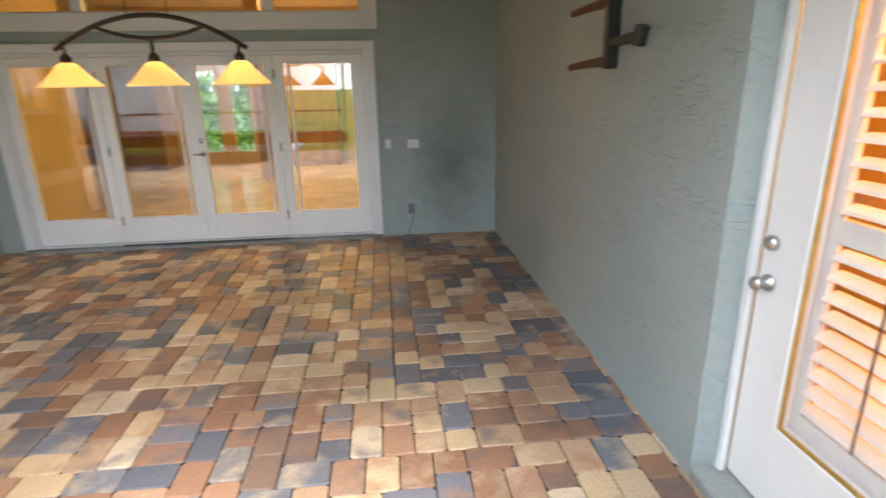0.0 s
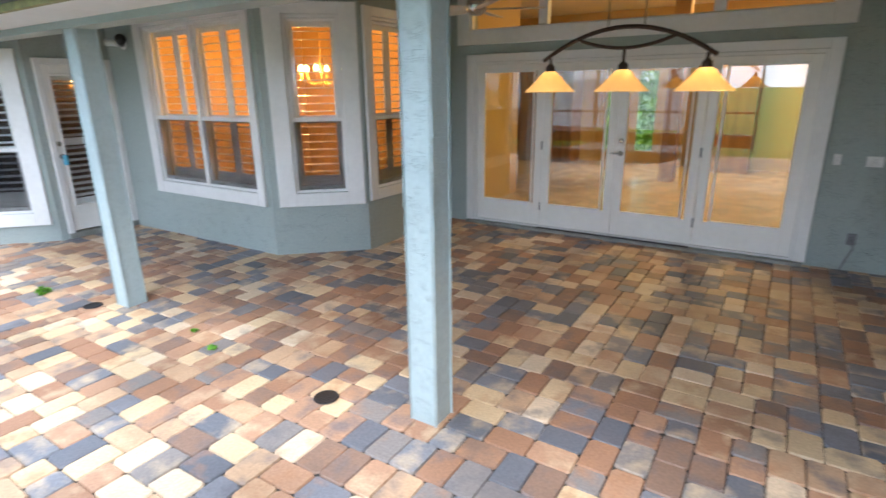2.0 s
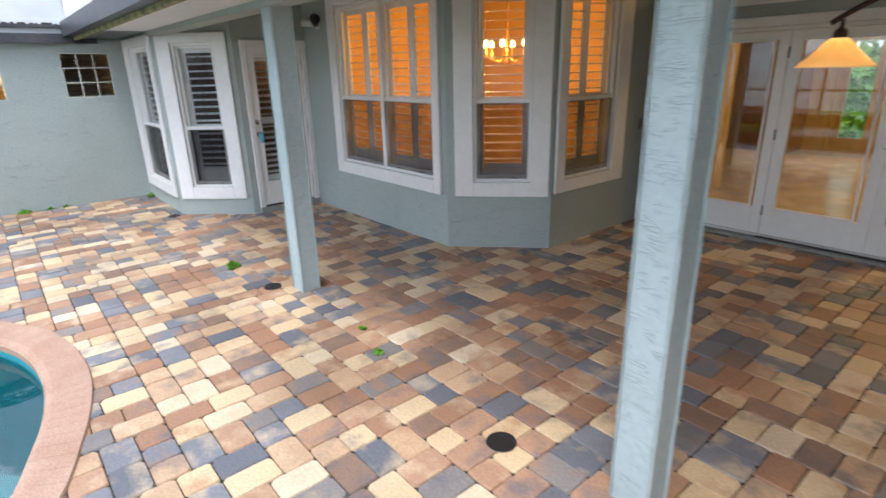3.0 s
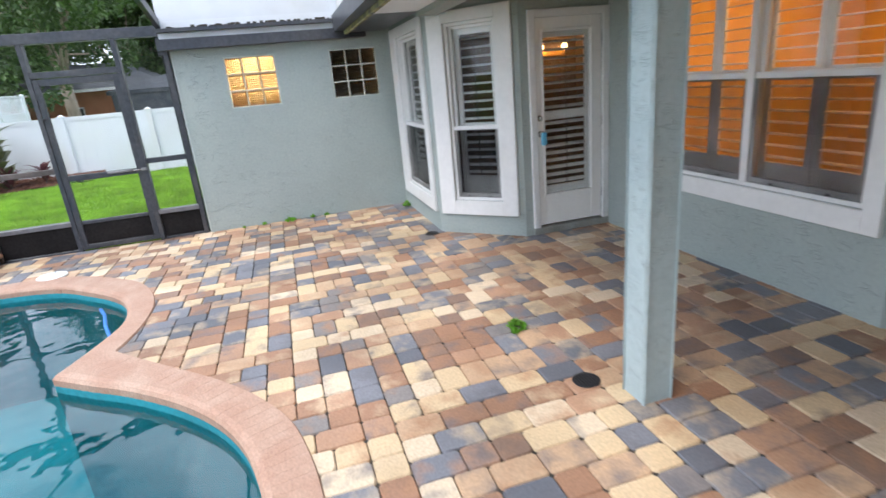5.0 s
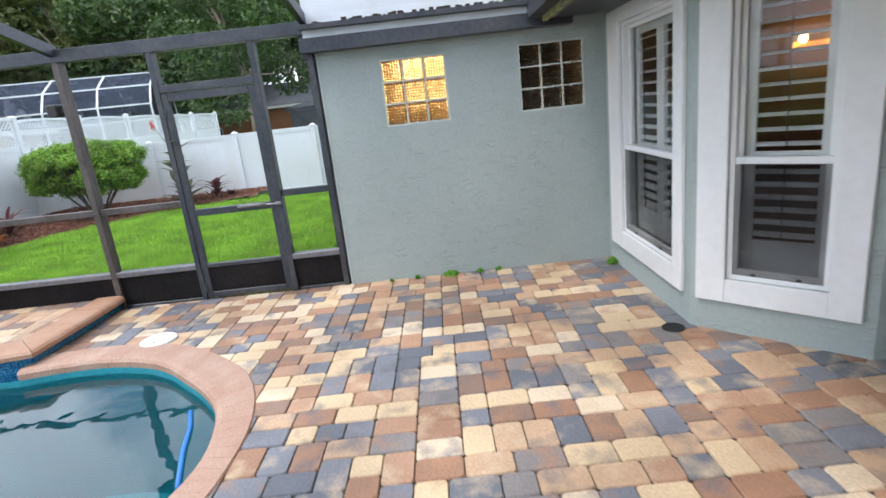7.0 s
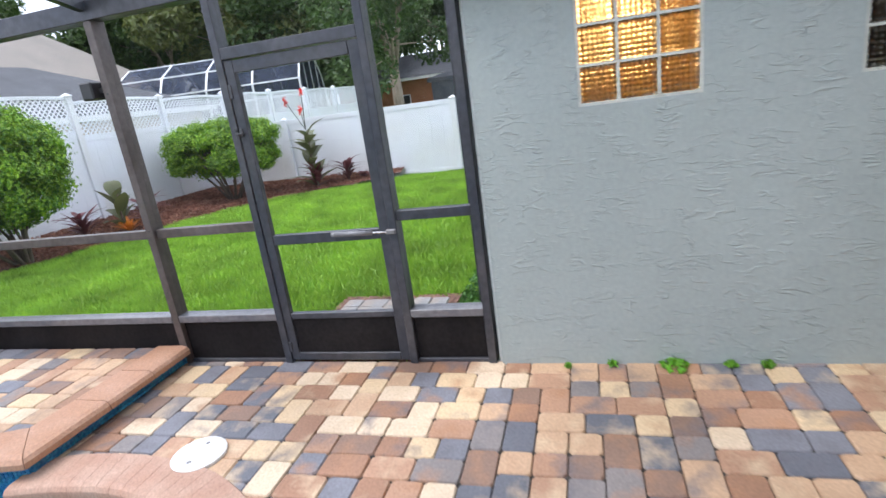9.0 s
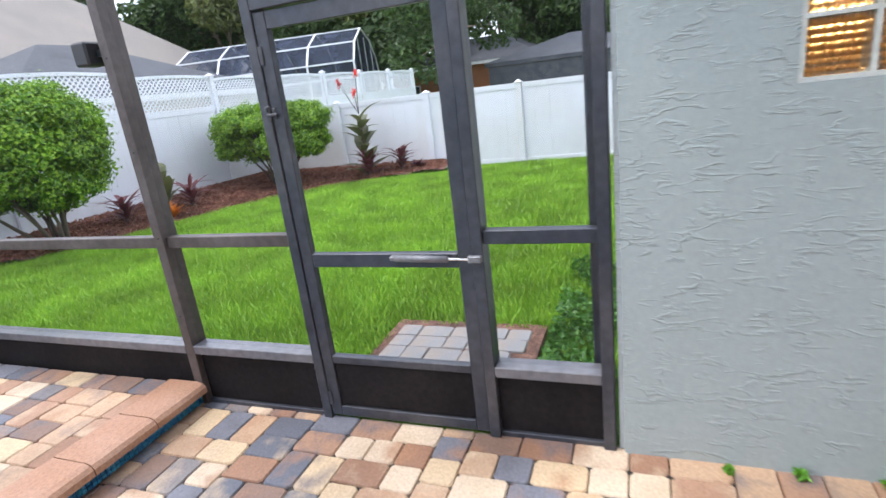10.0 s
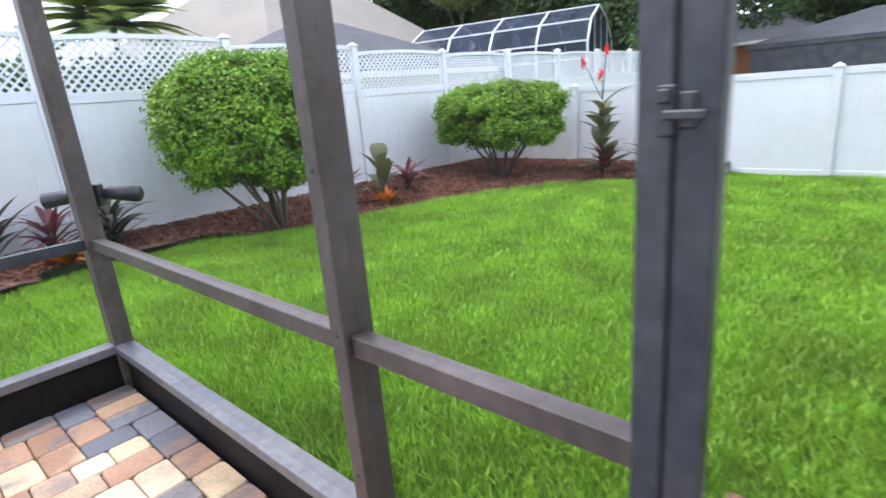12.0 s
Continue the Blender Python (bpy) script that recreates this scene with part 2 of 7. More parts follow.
def leaf_material(name, colour, second, rough=0.45):
    m = bpy.data.materials.new(name)
    m.use_nodes = True
    nt = m.node_tree
    b = nt.nodes["Principled BSDF"]
    g = nt.nodes.new("ShaderNodeNewGeometry")
    mx = nt.nodes.new("ShaderNodeMix")
    mx.data_type = "RGBA"
    mx.inputs[6].default_value, mx.inputs[7].default_value = (*colour, 1), (*second, 1)
    nt.links.new(g.outputs["Random Per Island"], mx.inputs["Factor"])
    no = nt.nodes.new("ShaderNodeTexNoise")
    no.inputs["Scale"].default_value, no.inputs["Detail"].default_value = 1.6, 5
    nt.links.new(g.outputs["Position"], no.inputs["Vector"])
    mr = nt.nodes.new("ShaderNodeMapRange")
    mr.inputs[1].default_value, mr.inputs[2].default_value, mr.inputs[3].default_value, mr.inputs[4].default_value = 0.3, 0.7, 0.68, 1.28
    nt.links.new(no.outputs["Fac"], mr.inputs[0])
    vm = nt.nodes.new("ShaderNodeVectorMath")
    vm.operation = "SCALE"
    nt.links.new(mx.outputs[2], vm.inputs[0])
    nt.links.new(mr.outputs[0], vm.inputs["Scale"])
    nt.links.new(vm.outputs[0], b.inputs["Base Color"])
    b.inputs["Roughness"].default_value = rough
    tl = nt.nodes.new("ShaderNodeBsdfTranslucent")
    nt.links.new(vm.outputs[0], tl.inputs["Color"])
    ms = nt.nodes.new("ShaderNodeMixShader")
    ms.inputs[0].default_value = 0.3
    out = nt.nodes["Material Output"]
    nt.links.new(b.outputs[0], ms.inputs[1])
    nt.links.new(tl.outputs[0], ms.inputs[2])
    nt.links.new(ms.outputs[0], out.inputs["Surface"])
    return m


def water_material():
    m = bpy.data.materials.new("pool_water")
    m.use_nodes = True
    nt = m.node_tree
    out = nt.nodes["Material Output"]
    nt.nodes.remove(nt.nodes["Principled BSDF"])
    tr = nt.nodes.new("ShaderNodeBsdfTransparent")
    tr.inputs[0].default_value = (0.45, 0.85, 0.88, 1)
    gl = nt.nodes.new("ShaderNodeBsdfGlossy")
    gl.inputs["Roughness"].default_value = 0.015
    fr = nt.nodes.new("ShaderNodeFresnel")
    fr.inputs["IOR"].default_value = 1.7
    tc = nt.nodes.new("ShaderNodeTexCoord")
    wn = nt.nodes.new("ShaderNodeTexNoise")
    wn.inputs["Scale"].default_value, wn.inputs["Detail"].default_value = 2.6, 2
    nt.links.new(tc.outputs["Object"], wn.inputs["Vector"])
    bp = nt.nodes.new("ShaderNodeBump")
    bp.inputs["Strength"].default_value, bp.inputs["Distance"].default_value = 0.5, 0.016
    nt.links.new(wn.outputs["Fac"], bp.inputs["Height"])
    nt.links.new(bp.outputs[0], gl.inputs["Normal"])
    nt.links.new(bp.outputs[0], fr.inputs["Normal"])
    mx = nt.nodes.new("ShaderNodeMixShader")
    nt.links.new(fr.outputs[0], mx.inputs[0])
    nt.links.new(tr.outputs[0], mx.inputs[1])
    nt.links.new(gl.outputs[0], mx.inputs[2])
    nt.links.new(mx.outputs[0], out.inputs["Surface"])
    return m


STUCCO = stucco_material("grey_green_stucco", (0.342, 0.388, 0.371), (0.308, 0.351, 0.333))
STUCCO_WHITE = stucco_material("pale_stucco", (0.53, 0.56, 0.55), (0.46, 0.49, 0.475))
TRIM = material("white_trim_paint", (0.73, 0.73, 0.725), 0.42, second=(0.67, 0.67, 0.66), scale=1.5, fine=20, fine_amount=0.03, bump=0.0006, bump_scale=25)
DOOR_WHITE = material("white_door_paint", (0.80, 0.79, 0.77), 0.35, second=(0.74, 0.73, 0.70), scale=1.2, fine=20, fine_amount=0.02)
# white vinyl; the blue of sky-lit shade is mixed into its main colour
VINYL = material("white_vinyl_shade_tinted", (0.67, 0.69, 0.74), 0.38, second=(0.63, 0.63, 0.63), scale=0.7, fine=6, fine_amount=0.04)
SHUTTER = material("white_shutter_paint", (0.74, 0.73, 0.71), 0.4, second=(0.68, 0.67, 0.65), scale=4, fine=30, fine_amount=0.03)
BRONZE = material("bronze_aluminium", (0.042, 0.047, 0.06), 0.36, 0.3, second=(0.075, 0.075, 0.082), scale=2.5, fine=25, fine_amount=0.2, spec=0.4)
KICK = material("dark_kick_plate", (0.011, 0.0098, 0.0102), 0.55, 0.0, second=(0.018, 0.016, 0.016), scale=3, fine=40, fine_amount=0.25, spec=0.1)
# lighter copy of the bronze: sky sheen on upward rails put into the colour
RAIL_CAP = material("sky_lightened_rail", (0.12, 0.122, 0.135), 0.34, 0.2, second=(0.17, 0.165, 0.17), scale=3, fine=25, fine_amount=0.2)
IRON = material("dark_bronze_iron", (0.045, 0.028, 0.022), 0.45, 0.6, scale=8)
BLACK = material("black_plastic", (0.02, 0.02, 0.022), 0.4, scale=8)
CHROME = material("satin_nickel", (0.62, 0.6, 0.57), 0.25, 1.0, scale=10, fine_amount=0.05)
DARK_METAL = material("dark_grey_metal", (0.06, 0.062, 0.068), 0.5, 0.4, scale=10)
GREY_METAL = material("grey_metal", (0.2, 0.2, 0.21), 0.5, 0.4, scale=10)
BRASS = material("brass_edge", (0.6, 0.38, 0.1), 0.35, 0.6, scale=10)
GLASS = glass_material("window_glass")
DOUBLE_GLASS = glass_material("double_glazing", (0.86, 0.88, 0.82), 0.0, 0.14)
# slight tint and weak mirror share, added to keep the bedroom behind looking dim
GLASS_DIMMED = glass_material("window_glass_dimmed", (0.93, 0.94, 0.94), 0.0, 0.02)
BRONZE_BROWN = material("weathered_brown_aluminium", (0.075, 0.06, 0.055), 0.5, 0.25, second=(0.12, 0.10, 0.095), scale=3, fine=25, fine_amount=0.2)
SCREEN = screen_material("insect_screen", 0.055, (0.05, 0.052, 0.055))
WINDOW_SCREEN = screen_material("window_insect_screen", 0.3, (0.02, 0.021, 0.024))
PAVER_OB = paver_material("paver_blend", True)
PAVER = paver_material("paver_blend_joined", False)
SAND = material("joint_sand", (0.06, 0.05, 0.042), 0.95, second=(0.025, 0.022, 0.018), scale=4, fine=120, fine_amount=0.3, bump=0.003)
COPING = material("terracotta_coping", (0.37, 0.215, 0.15), 0.6, second=(0.43, 0.285, 0.21), scale=5, fine=80, fine_amount=0.16, bump=0.0015, bump_scale=120)
COPING_RAISED = material("worn_terracotta_coping", (0.36, 0.19, 0.11), 0.5, second=(0.40, 0.235, 0.155), scale=4, fine=70, fine_amount=0.18, bump=0.002, bump_scale=100)
PLASTER = material("pool_plaster", (0.014, 0.25, 0.30), 0.7, second=(0.011, 0.20, 0.245), scale=2, fine=30)
CONCRETE = material("grey_concrete", (0.30, 0.31, 0.29), 0.9, second=(0.22, 0.22, 0.2), scale=5, bump=0.002)
WATER = water_material()
LAWN = material("lawn_soil_green", (0.09, 0.20, 0.010), 0.9, second=(0.05, 0.11, 0.010), scale=1.2, fine=90, fine_amount=0.4, bump=0.02, bump_scale=90)
MULCH = material("red_brown_mulch", (0.22, 0.115, 0.08), 0.95, second=(0.08, 0.04, 0.028), scale=8, fine=60, fine_amount=0.5, bump=0.02, bump_scale=40)
PLATE = material("white_plastic", (0.75, 0.75, 0.73), 0.4, scale=6)


def dark_patch(m, centre, radius):
    """Darkens one stretch of wall, with a ragged edge."""
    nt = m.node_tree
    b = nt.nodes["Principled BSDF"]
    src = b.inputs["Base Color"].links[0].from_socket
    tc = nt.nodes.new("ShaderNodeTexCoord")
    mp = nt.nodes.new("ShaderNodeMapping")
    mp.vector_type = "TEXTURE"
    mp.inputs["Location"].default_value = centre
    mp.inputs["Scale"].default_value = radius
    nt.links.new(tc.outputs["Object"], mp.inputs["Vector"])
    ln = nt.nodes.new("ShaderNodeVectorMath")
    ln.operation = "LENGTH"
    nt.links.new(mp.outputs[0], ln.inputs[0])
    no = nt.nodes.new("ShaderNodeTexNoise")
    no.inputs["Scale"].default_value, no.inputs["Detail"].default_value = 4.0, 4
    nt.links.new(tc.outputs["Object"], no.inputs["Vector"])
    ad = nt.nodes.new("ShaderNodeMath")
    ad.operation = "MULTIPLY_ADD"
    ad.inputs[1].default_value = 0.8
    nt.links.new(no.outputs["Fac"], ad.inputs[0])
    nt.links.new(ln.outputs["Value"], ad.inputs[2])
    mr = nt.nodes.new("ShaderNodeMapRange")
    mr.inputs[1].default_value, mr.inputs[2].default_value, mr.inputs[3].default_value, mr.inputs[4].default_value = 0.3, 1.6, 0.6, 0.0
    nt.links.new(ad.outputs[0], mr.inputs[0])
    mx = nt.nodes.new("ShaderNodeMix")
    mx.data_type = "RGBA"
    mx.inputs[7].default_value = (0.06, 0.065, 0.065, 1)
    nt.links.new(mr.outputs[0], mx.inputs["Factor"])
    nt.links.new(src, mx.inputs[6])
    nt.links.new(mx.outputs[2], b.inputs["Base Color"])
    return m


# wall stucco, darker in one ragged patch low near the right end
STUCCO_PATCHED = dark_patch(stucco_material("grey_green_stucco_with_dark_patch", (0.342, 0.388, 0.371), (0.308, 0.351, 0.333)), (4.88, 0.0, 0.8), (0.42, 0.5, 0.75))

# ---- building helpers ----
def link_mesh(name, bm, mat, smooth=False):
    me = bpy.data.meshes.new(name)
    bmesh.ops.recalc_face_normals(bm, faces=bm.faces)
    bm.to_mesh(me)
    bm.free()
    me.materials.append(mat)
    if smooth:
        for p in me.polygons:
            p.use_smooth = True
    return new(name, me)


def part(name, bm, mat, parent, label="", smooth=False):
    """One mesh object under a thing or a part."""
    ob = link_mesh(name, bm, mat, smooth)
    ob.parent = parent
    return tagged(ob, label)


def empty(name, m, label="", category="", group="", kind=""):
    ob = new(name)
    ob.empty_display_size = 0.1
    ob.matrix_world = m
    return tagged(ob, label, category, group, kind)


def add_box(bm, x0, x1, y0, y1, z0, z1, bevel=0.0):
    m = Matrix.Translation(((x0 + x1) / 2, (y0 + y1) / 2, (z0 + z1) / 2)) @ Matrix.Diagonal((abs(x1 - x0), abs(y1 - y0), abs(z1 - z0), 1))
    r = bmesh.ops.create_cube(bm, size=1.0, matrix=m)
    if bevel:
        es = list({e for v in r["verts"] for e in v.link_edges})
        bmesh.ops.bevel(bm, geom=es, offset=bevel, segments=1, affect="EDGES")
    return bm


def box(x0, x1, y0, y1, z0, z1, bevel=0.0):
    return add_box(bmesh.new(), x0, x1, y0, y1, z0, z1, bevel)


def add_tube(bm, points, radius, sides=8, r_end=None):
    """A round bar along points, tapering to r_end."""
    pts = [Vector(p) for p in points]
    rings = []
    for i, p in enumerate(pts):
        d = (pts[min(i + 1, len(pts) - 1)] - pts[max(i - 1, 0)]).normalized()
        a = d.orthogonal().normalized()
        if i and rings:
            a = (prev - d * prev.dot(d)).normalized() if (prev - d * prev.dot(d)).length > 1e-4 else a
        prev = a
        b = d.cross(a)
        r = radius + ((r_end if r_end is not None else radius) - radius) * i / (len(pts) - 1)
        rings.append([bm.verts.new(p + a * r * math.cos(2 * math.pi * k / sides) + b * r * math.sin(2 * math.pi * k / sides)) for k in range(sides)])
    for q, w in zip(rings, rings[1:]):
        for k in range(sides):
            bm.faces.new((q[k], q[(k + 1) % sides], w[(k + 1) % sides], w[k]))
    bm.faces.new(rings[0][::-1])
    bm.faces.new(rings[-1])
    return bm


def tube(points, radius, sides=8, r_end=None):
    return add_tube(bmesh.new(), points, radius, sides, r_end)


def lathe(profile, sides=24, bm=None, at=(0, 0, 0)):
    """A turned shape from (radius, height) pairs."""
    bm = bm or bmesh.new()
    rings = [[bm.verts.new((at[0] + r * math.cos(2 * math.pi * k / sides), at[1] + r * math.sin(2 * math.pi * k / sides), at[2] + z)) for k in range(sides)] for r, z in profile]
    for q, w in zip(rings, rings[1:]):
        for k in range(sides):
            bm.faces.new((q[k], q[(k + 1) % sides], w[(k + 1) % sides], w[k]))
    return bm


def run(p, q):
    """A wall's own frame: x along it from p to q, y into the house, z up."""
    d = Vector((q[0] - p[0], q[1] - p[1], 0)).normalized()
    m = Matrix(((d.x, -d.y, 0, p[0]), (d.y, d.x, 0, p[1]), (0, 0, 1, 0), (0, 0, 0, 1)))
    return m, math.hypot(q[0] - p[0], q[1] - p[1])


def wall(name, p, q, z0, z1, thick, openings=(), mat=None, before=0.0, after=0.0, label="grey-green knock-down stucco house wall"):
    """A wall with real openings (u0, u1, low, high) through its thickness."""
    m, length = run(p, q)
    us = sorted({-before, length + after, *[v for o in openings for v in o[:2]]})
    zs = sorted({z0, z1, *[v for o in openings for v in o[2:]]})
    solid = {}
    for i in range(len(us) - 1):
        for j in range(len(zs) - 1):
            cu, cz = (us[i] + us[i + 1]) / 2, (zs[j] + zs[j + 1]) / 2
            solid[i, j] = not any(o[0] < cu < o[1] and o[2] < cz < o[3] for o in openings)
    bm = bmesh.new()
    cache = {}

    def vert(u, y, z):
        k = (round(u, 5), y, round(z, 5))
        if k not in cache:
            cache[k] = bm.verts.new((u, y, z))
        return cache[k]

    for (i, j), s in solid.items():
        if not s:
            continue
        a, b, c, d = us[i], us[i + 1], zs[j], zs[j + 1]
        bm.faces.new([vert(a, 0, c), vert(b, 0, c), vert(b, 0, d), vert(a, 0, d)])
        bm.faces.new([vert(a, thick, d), vert(b, thick, d), vert(b, thick, c), vert(a, thick, c)])
        for di, dj, quad in ((-1, 0, ((a, c), (a, d))), (1, 0, ((b, d), (b, c))), (0, -1, ((b, c), (a, c))), (0, 1, ((a, d), (b, d)))):
            if not solid.get((i + di, j + dj), False):
                (u1, w1), (u2, w2) = quad
                bm.faces.new([vert(u1, 0, w1), vert(u2, 0, w2), vert(u2, thick, w2), vert(u1, thick, w1)])
    ob = link_mesh(name, bm, mat or STUCCO)
    ob.matrix_world = m
    return tagged(ob, label, "wall", kind="structure")


def ring(bm, u0, u1, z0, z1, w, y0, y1, bevel=0.004, w_low=None, w_high=None):
    """Four boards round an opening: outer size u0..u1, z0..z1, board width w."""
    lo, hi = w_low if w_low is not None else w, w_high if w_high is not None else w
    add_box(bm, u0, u0 + w, y0, y1, z0, z1, bevel)
    add_box(bm, u1 - w, u1, y0, y1, z0, z1, bevel)
    if lo:
        add_box(bm, u0 + w, u1 - w, y0, y1, z0, z0 + lo, bevel)
    add_box(bm, u0 + w, u1 - w, y0, y1, z1 - hi, z1, bevel)
    return bm


def shutter(parent, u0, u1, z0, z1, y, angle, split=None, rod=True, pitch=0.076, stile=0.05, low=0.09):
    """A plantation shutter panel: frame, louvres, tilt rod."""
    panel = part("shutter_panel", ring(bmesh.new(), u0, u1, z0, z1, stile, y, y + 0.028, 0.003, low, 0.07), SHUTTER, parent, "white plantation shutter panel")
    spans = [(z0 + low, z1 - 0.07)]
    if split:
        part("rail", box(u0 + stile, u1 - stile, y, y + 0.028, split - 0.04, split + 0.04), SHUTTER, panel)
        spans = [(z0 + low, split - 0.04), (split + 0.04, z1 - 0.07)]
    ca, sa = math.cos(radians(angle)), math.sin(radians(angle))
    for a, b in spans:
        n = max(1, int(round((b - a) / pitch)))
        for k in range(n):
            zc = a + (k + 0.5) * (b - a) / n
            bm = bmesh.new()
            w, t = 0.034, 0.005
            ends = []
            for u in (u0 + stile + 0.002, u1 - stile - 0.002):
                ends.append([bm.verts.new((u, y + 0.014 + p * ca - q * sa, zc + p * sa + q * ca)) for p, q in ((-w, 0), (-w * 0.6, t), (w * 0.6, t), (w, 0), (w * 0.6, -t), (-w * 0.6, -t))])
            for i in range(6):
                bm.faces.new((ends[0][i], ends[0][(i + 1) % 6], ends[1][(i + 1) % 6], ends[1][i]))
            bm.faces.new(ends[0])
            bm.faces.new(ends[1][::-1])
            part("louvre", bm, SHUTTER, panel)
        if rod:
            uc = (u0 + u1) / 2
            part("tilt_rod", box(uc - 0.003, uc + 0.003, y - 0.028, y - 0.022, a + 0.02, b - 0.02), DARK_METAL, panel)
    return panel


def window(name, m, casing, glass, meet, lights=1, panels=1, angle=0, rod=True, label="", pane_mat=None):
    """A single-hung window: casing, jambs, upper and lower sash, screen, shutters inside."""
    u0, u1, z0, z1 = casing
    g0, g1, h0, h1 = glass
    win = empty(name, m, label, "window", kind="structure")
    cs = bmesh.new()
    add_box(cs, u0, g0 - 0.03, -0.032, 0.0, z0, z1, 0.005)
    add_box(cs, g1 + 0.03, u1, -0.032, 0.0, z0, z1, 0.005)
    add_box(cs, g0 - 0.03, g1 + 0.03, -0.031, 0.0, z0, h0 - 0.03, 0.004)
    add_box(cs, g0 - 0.03, g1 + 0.03, -0.031, 0.0, h1 + 0.03, z1, 0.004)
    part("casing", cs, TRIM, win, "wide flat white casing boards")
    part("window_frame", ring(bmesh.new(), g0 - 0.029, g1 + 0.029, h0 - 0.029, h1 + 0.029, 0.03, 0.0, 0.09, 0.003), TRIM, win)
    width = (g1 - g0) / lights
    for k in range(lights):
        a, b = g0 + k * width, g0 + (k + 1) * width
        if k:
            part("mullion", box(a - 0.03, a + 0.03, -0.006, 0.09, h0, h1, 0.004), TRIM, win)
        a2, b2 = a + (0.03 if k else 0.002), b - (0.03 if k < lights - 1 else 0.002)
        up = part("upper_sash", ring(bmesh.new(), a2, b2, meet - 0.02, h1 - 0.002, 0.028, 0.045, 0.08, 0.003, 0.04), TRIM, win)
        pane = part("pane", box(a2 + 0.028, b2 - 0.028, 0.060, 0.064, meet + 0.02, h1 - 0.03), pane_mat or GLASS, up, "clear glass pane")
        pane.visible_shadow = False
        low = part("lower_sash", ring(bmesh.new(), a2, b2, h0 + 0.002, meet + 0.022, 0.03, 0.008, 0.042, 0.003, 0.04, 0.042), TRIM, win)
        pane = part("pane", box(a2 + 0.03, b2 - 0.03, 0.024, 0.028, h0 + 0.04, meet - 0.02), pane_mat or GLASS, low, "clear glass pane")
        pane.visible_shadow = False
        sc = part("insect_screen", box(a2 + 0.001, b2 - 0.001, 0.002, 0.004, h0 + 0.003, meet - 0.018), WINDOW_SCREEN, win, "dark insect screen over the lower sash")
        sc.visible_shadow = False
        for s in (0.25, 0.75):
            part("latch", box(a2 + (b2 - a2) * s - 0.012, a2 + (b2 - a2) * s + 0.012, -0.004, 0.006, h0 + 0.004, h0 + 0.022, 0.002), BLACK, win, "small black screen latch")
        pw = (b - a - 0.02) / panels
        for j in range(panels):
            shutter(win, a + 0.01 + j * pw + 0.002, a + 0.01 + (j + 1) * pw - 0.002, h0 + 0.01, h1 - 0.01, 0.105, angle, meet, rod, 0.08 if rod else 0.076, 0.065 if rod else 0.05, 0.2 if rod else 0.13)
    return win


def lever_set(door, u, z, y=-0.05):
    h = part("lever_handle", lathe([(0.0, 0.0), (0.03, 0.0), (0.03, 0.008), (0.012, 0.012), (0.01, 0.04), (0.0, 0.041)], 16), CHROME, door, "satin nickel lever handle", True)
    h.matrix_local = Matrix.Translation((u, y + 0.0, z)) @ pose(0, 0, 0, 90)
    bar = part("lever", box(-0.1, 0.012, -0.01, 0.008, 0.03, 0.045, 0.004), CHROME, h)
    d = part("deadbolt", lathe([(0.0, 0.0), (0.028, 0.0), (0.028, 0.012), (0.018, 0.02), (0.0, 0.021)], 16), CHROME, door, "round nickel deadbolt", True)
    d.matrix_local = Matrix.Translation((u, y, z + 0.14)) @ pose(0, 0, 0, 90)


def hinge(door, u, z, y):
    part("hinge", tube([(u, y, z - 0.05), (u, y, z + 0.05)], 0.009), GREY_METAL, door, "grey steel hinge")


# ---- setting: walls ----
LANAI_TOP = 3.1
# living-room wall with the French doors and the transom
LIVING, _ = run((-4.2, 5.96), (1.19, 5.96))
wall("wall_living", (-4.2, 5.96), (1.19, 5.96), -0.1, LANAI_TOP, 0.2, [(0.33, 3.98, 0.03, 2.03), (0.26, 3.97, 2.38, 3.02)], mat=STUCCO_PATCHED, before=0.25, after=0.25)
# side wall with the glazed door in a recess
SIDE, _ = run((1.19, 5.96), (1.19, -4.0))
wall("wall_side", (1.19, 5.96), (1.19, -4.0), -0.1, LANAI_TOP, 0.2, [(4.19, 5.16, 0.0, 2.1)], before=0.2)
# breakfast-nook bay
NOOK_A, _ = run((-7.73, 3.53), (-4.97, 3.53))
wall("wall_nook_front", (-7.73, 3.53), (-4.97, 3.53), -0.1, LANAI_TOP, 0.16, [(0.82, 2.58, 0.67, 2.44)], before=0.2)
NOOK_B, _ = run((-4.97, 3.53), (-4.22, 4.21))
wall("wall_nook_corner", (-4.97, 3.53), (-4.22, 4.21), -0.1, LANAI_TOP, 0.16, [(0.26, 0.81, 0.67, 2.44)])
NOOK_C, _ = run((-4.22, 4.21), (-4.22, 5.96))
wall("wall_nook_side", (-4.22, 4.21), (-4.22, 5.96), -0.1, LANAI_TOP, 0.16, [(0.16, 0.96, 0.67, 2.44)], after=0.15)
# bedroom bay with the second door
BED_D, _ = run((-7.73, 2.60), (-7.73, 3.53))
wall("wall_bed_door", (-7.73, 2.60), (-7.73, 3.53), -0.1, LANAI_TOP, 0.16, [(0.15, 0.86, 0.05, 2.05)])
BED_B, _ = run((-8.42, 1.91), (-7.73, 2.60))
wall("wall_bed_corner", (-8.42, 1.91), (-7.73, 2.60), -0.1, LANAI_TOP, 0.16, [(0.215, 0.755, 0.36, 2.09)])
BED_A, _ = run((-10.1, 1.91), (-8.42, 1.91))
wall("wall_bed_front", (-10.1, 1.91), (-8.42, 1.91), -0.1, LANAI_TOP, 0.16, [(0.42, 1.46, 0.36, 2.09)], before=0.2)
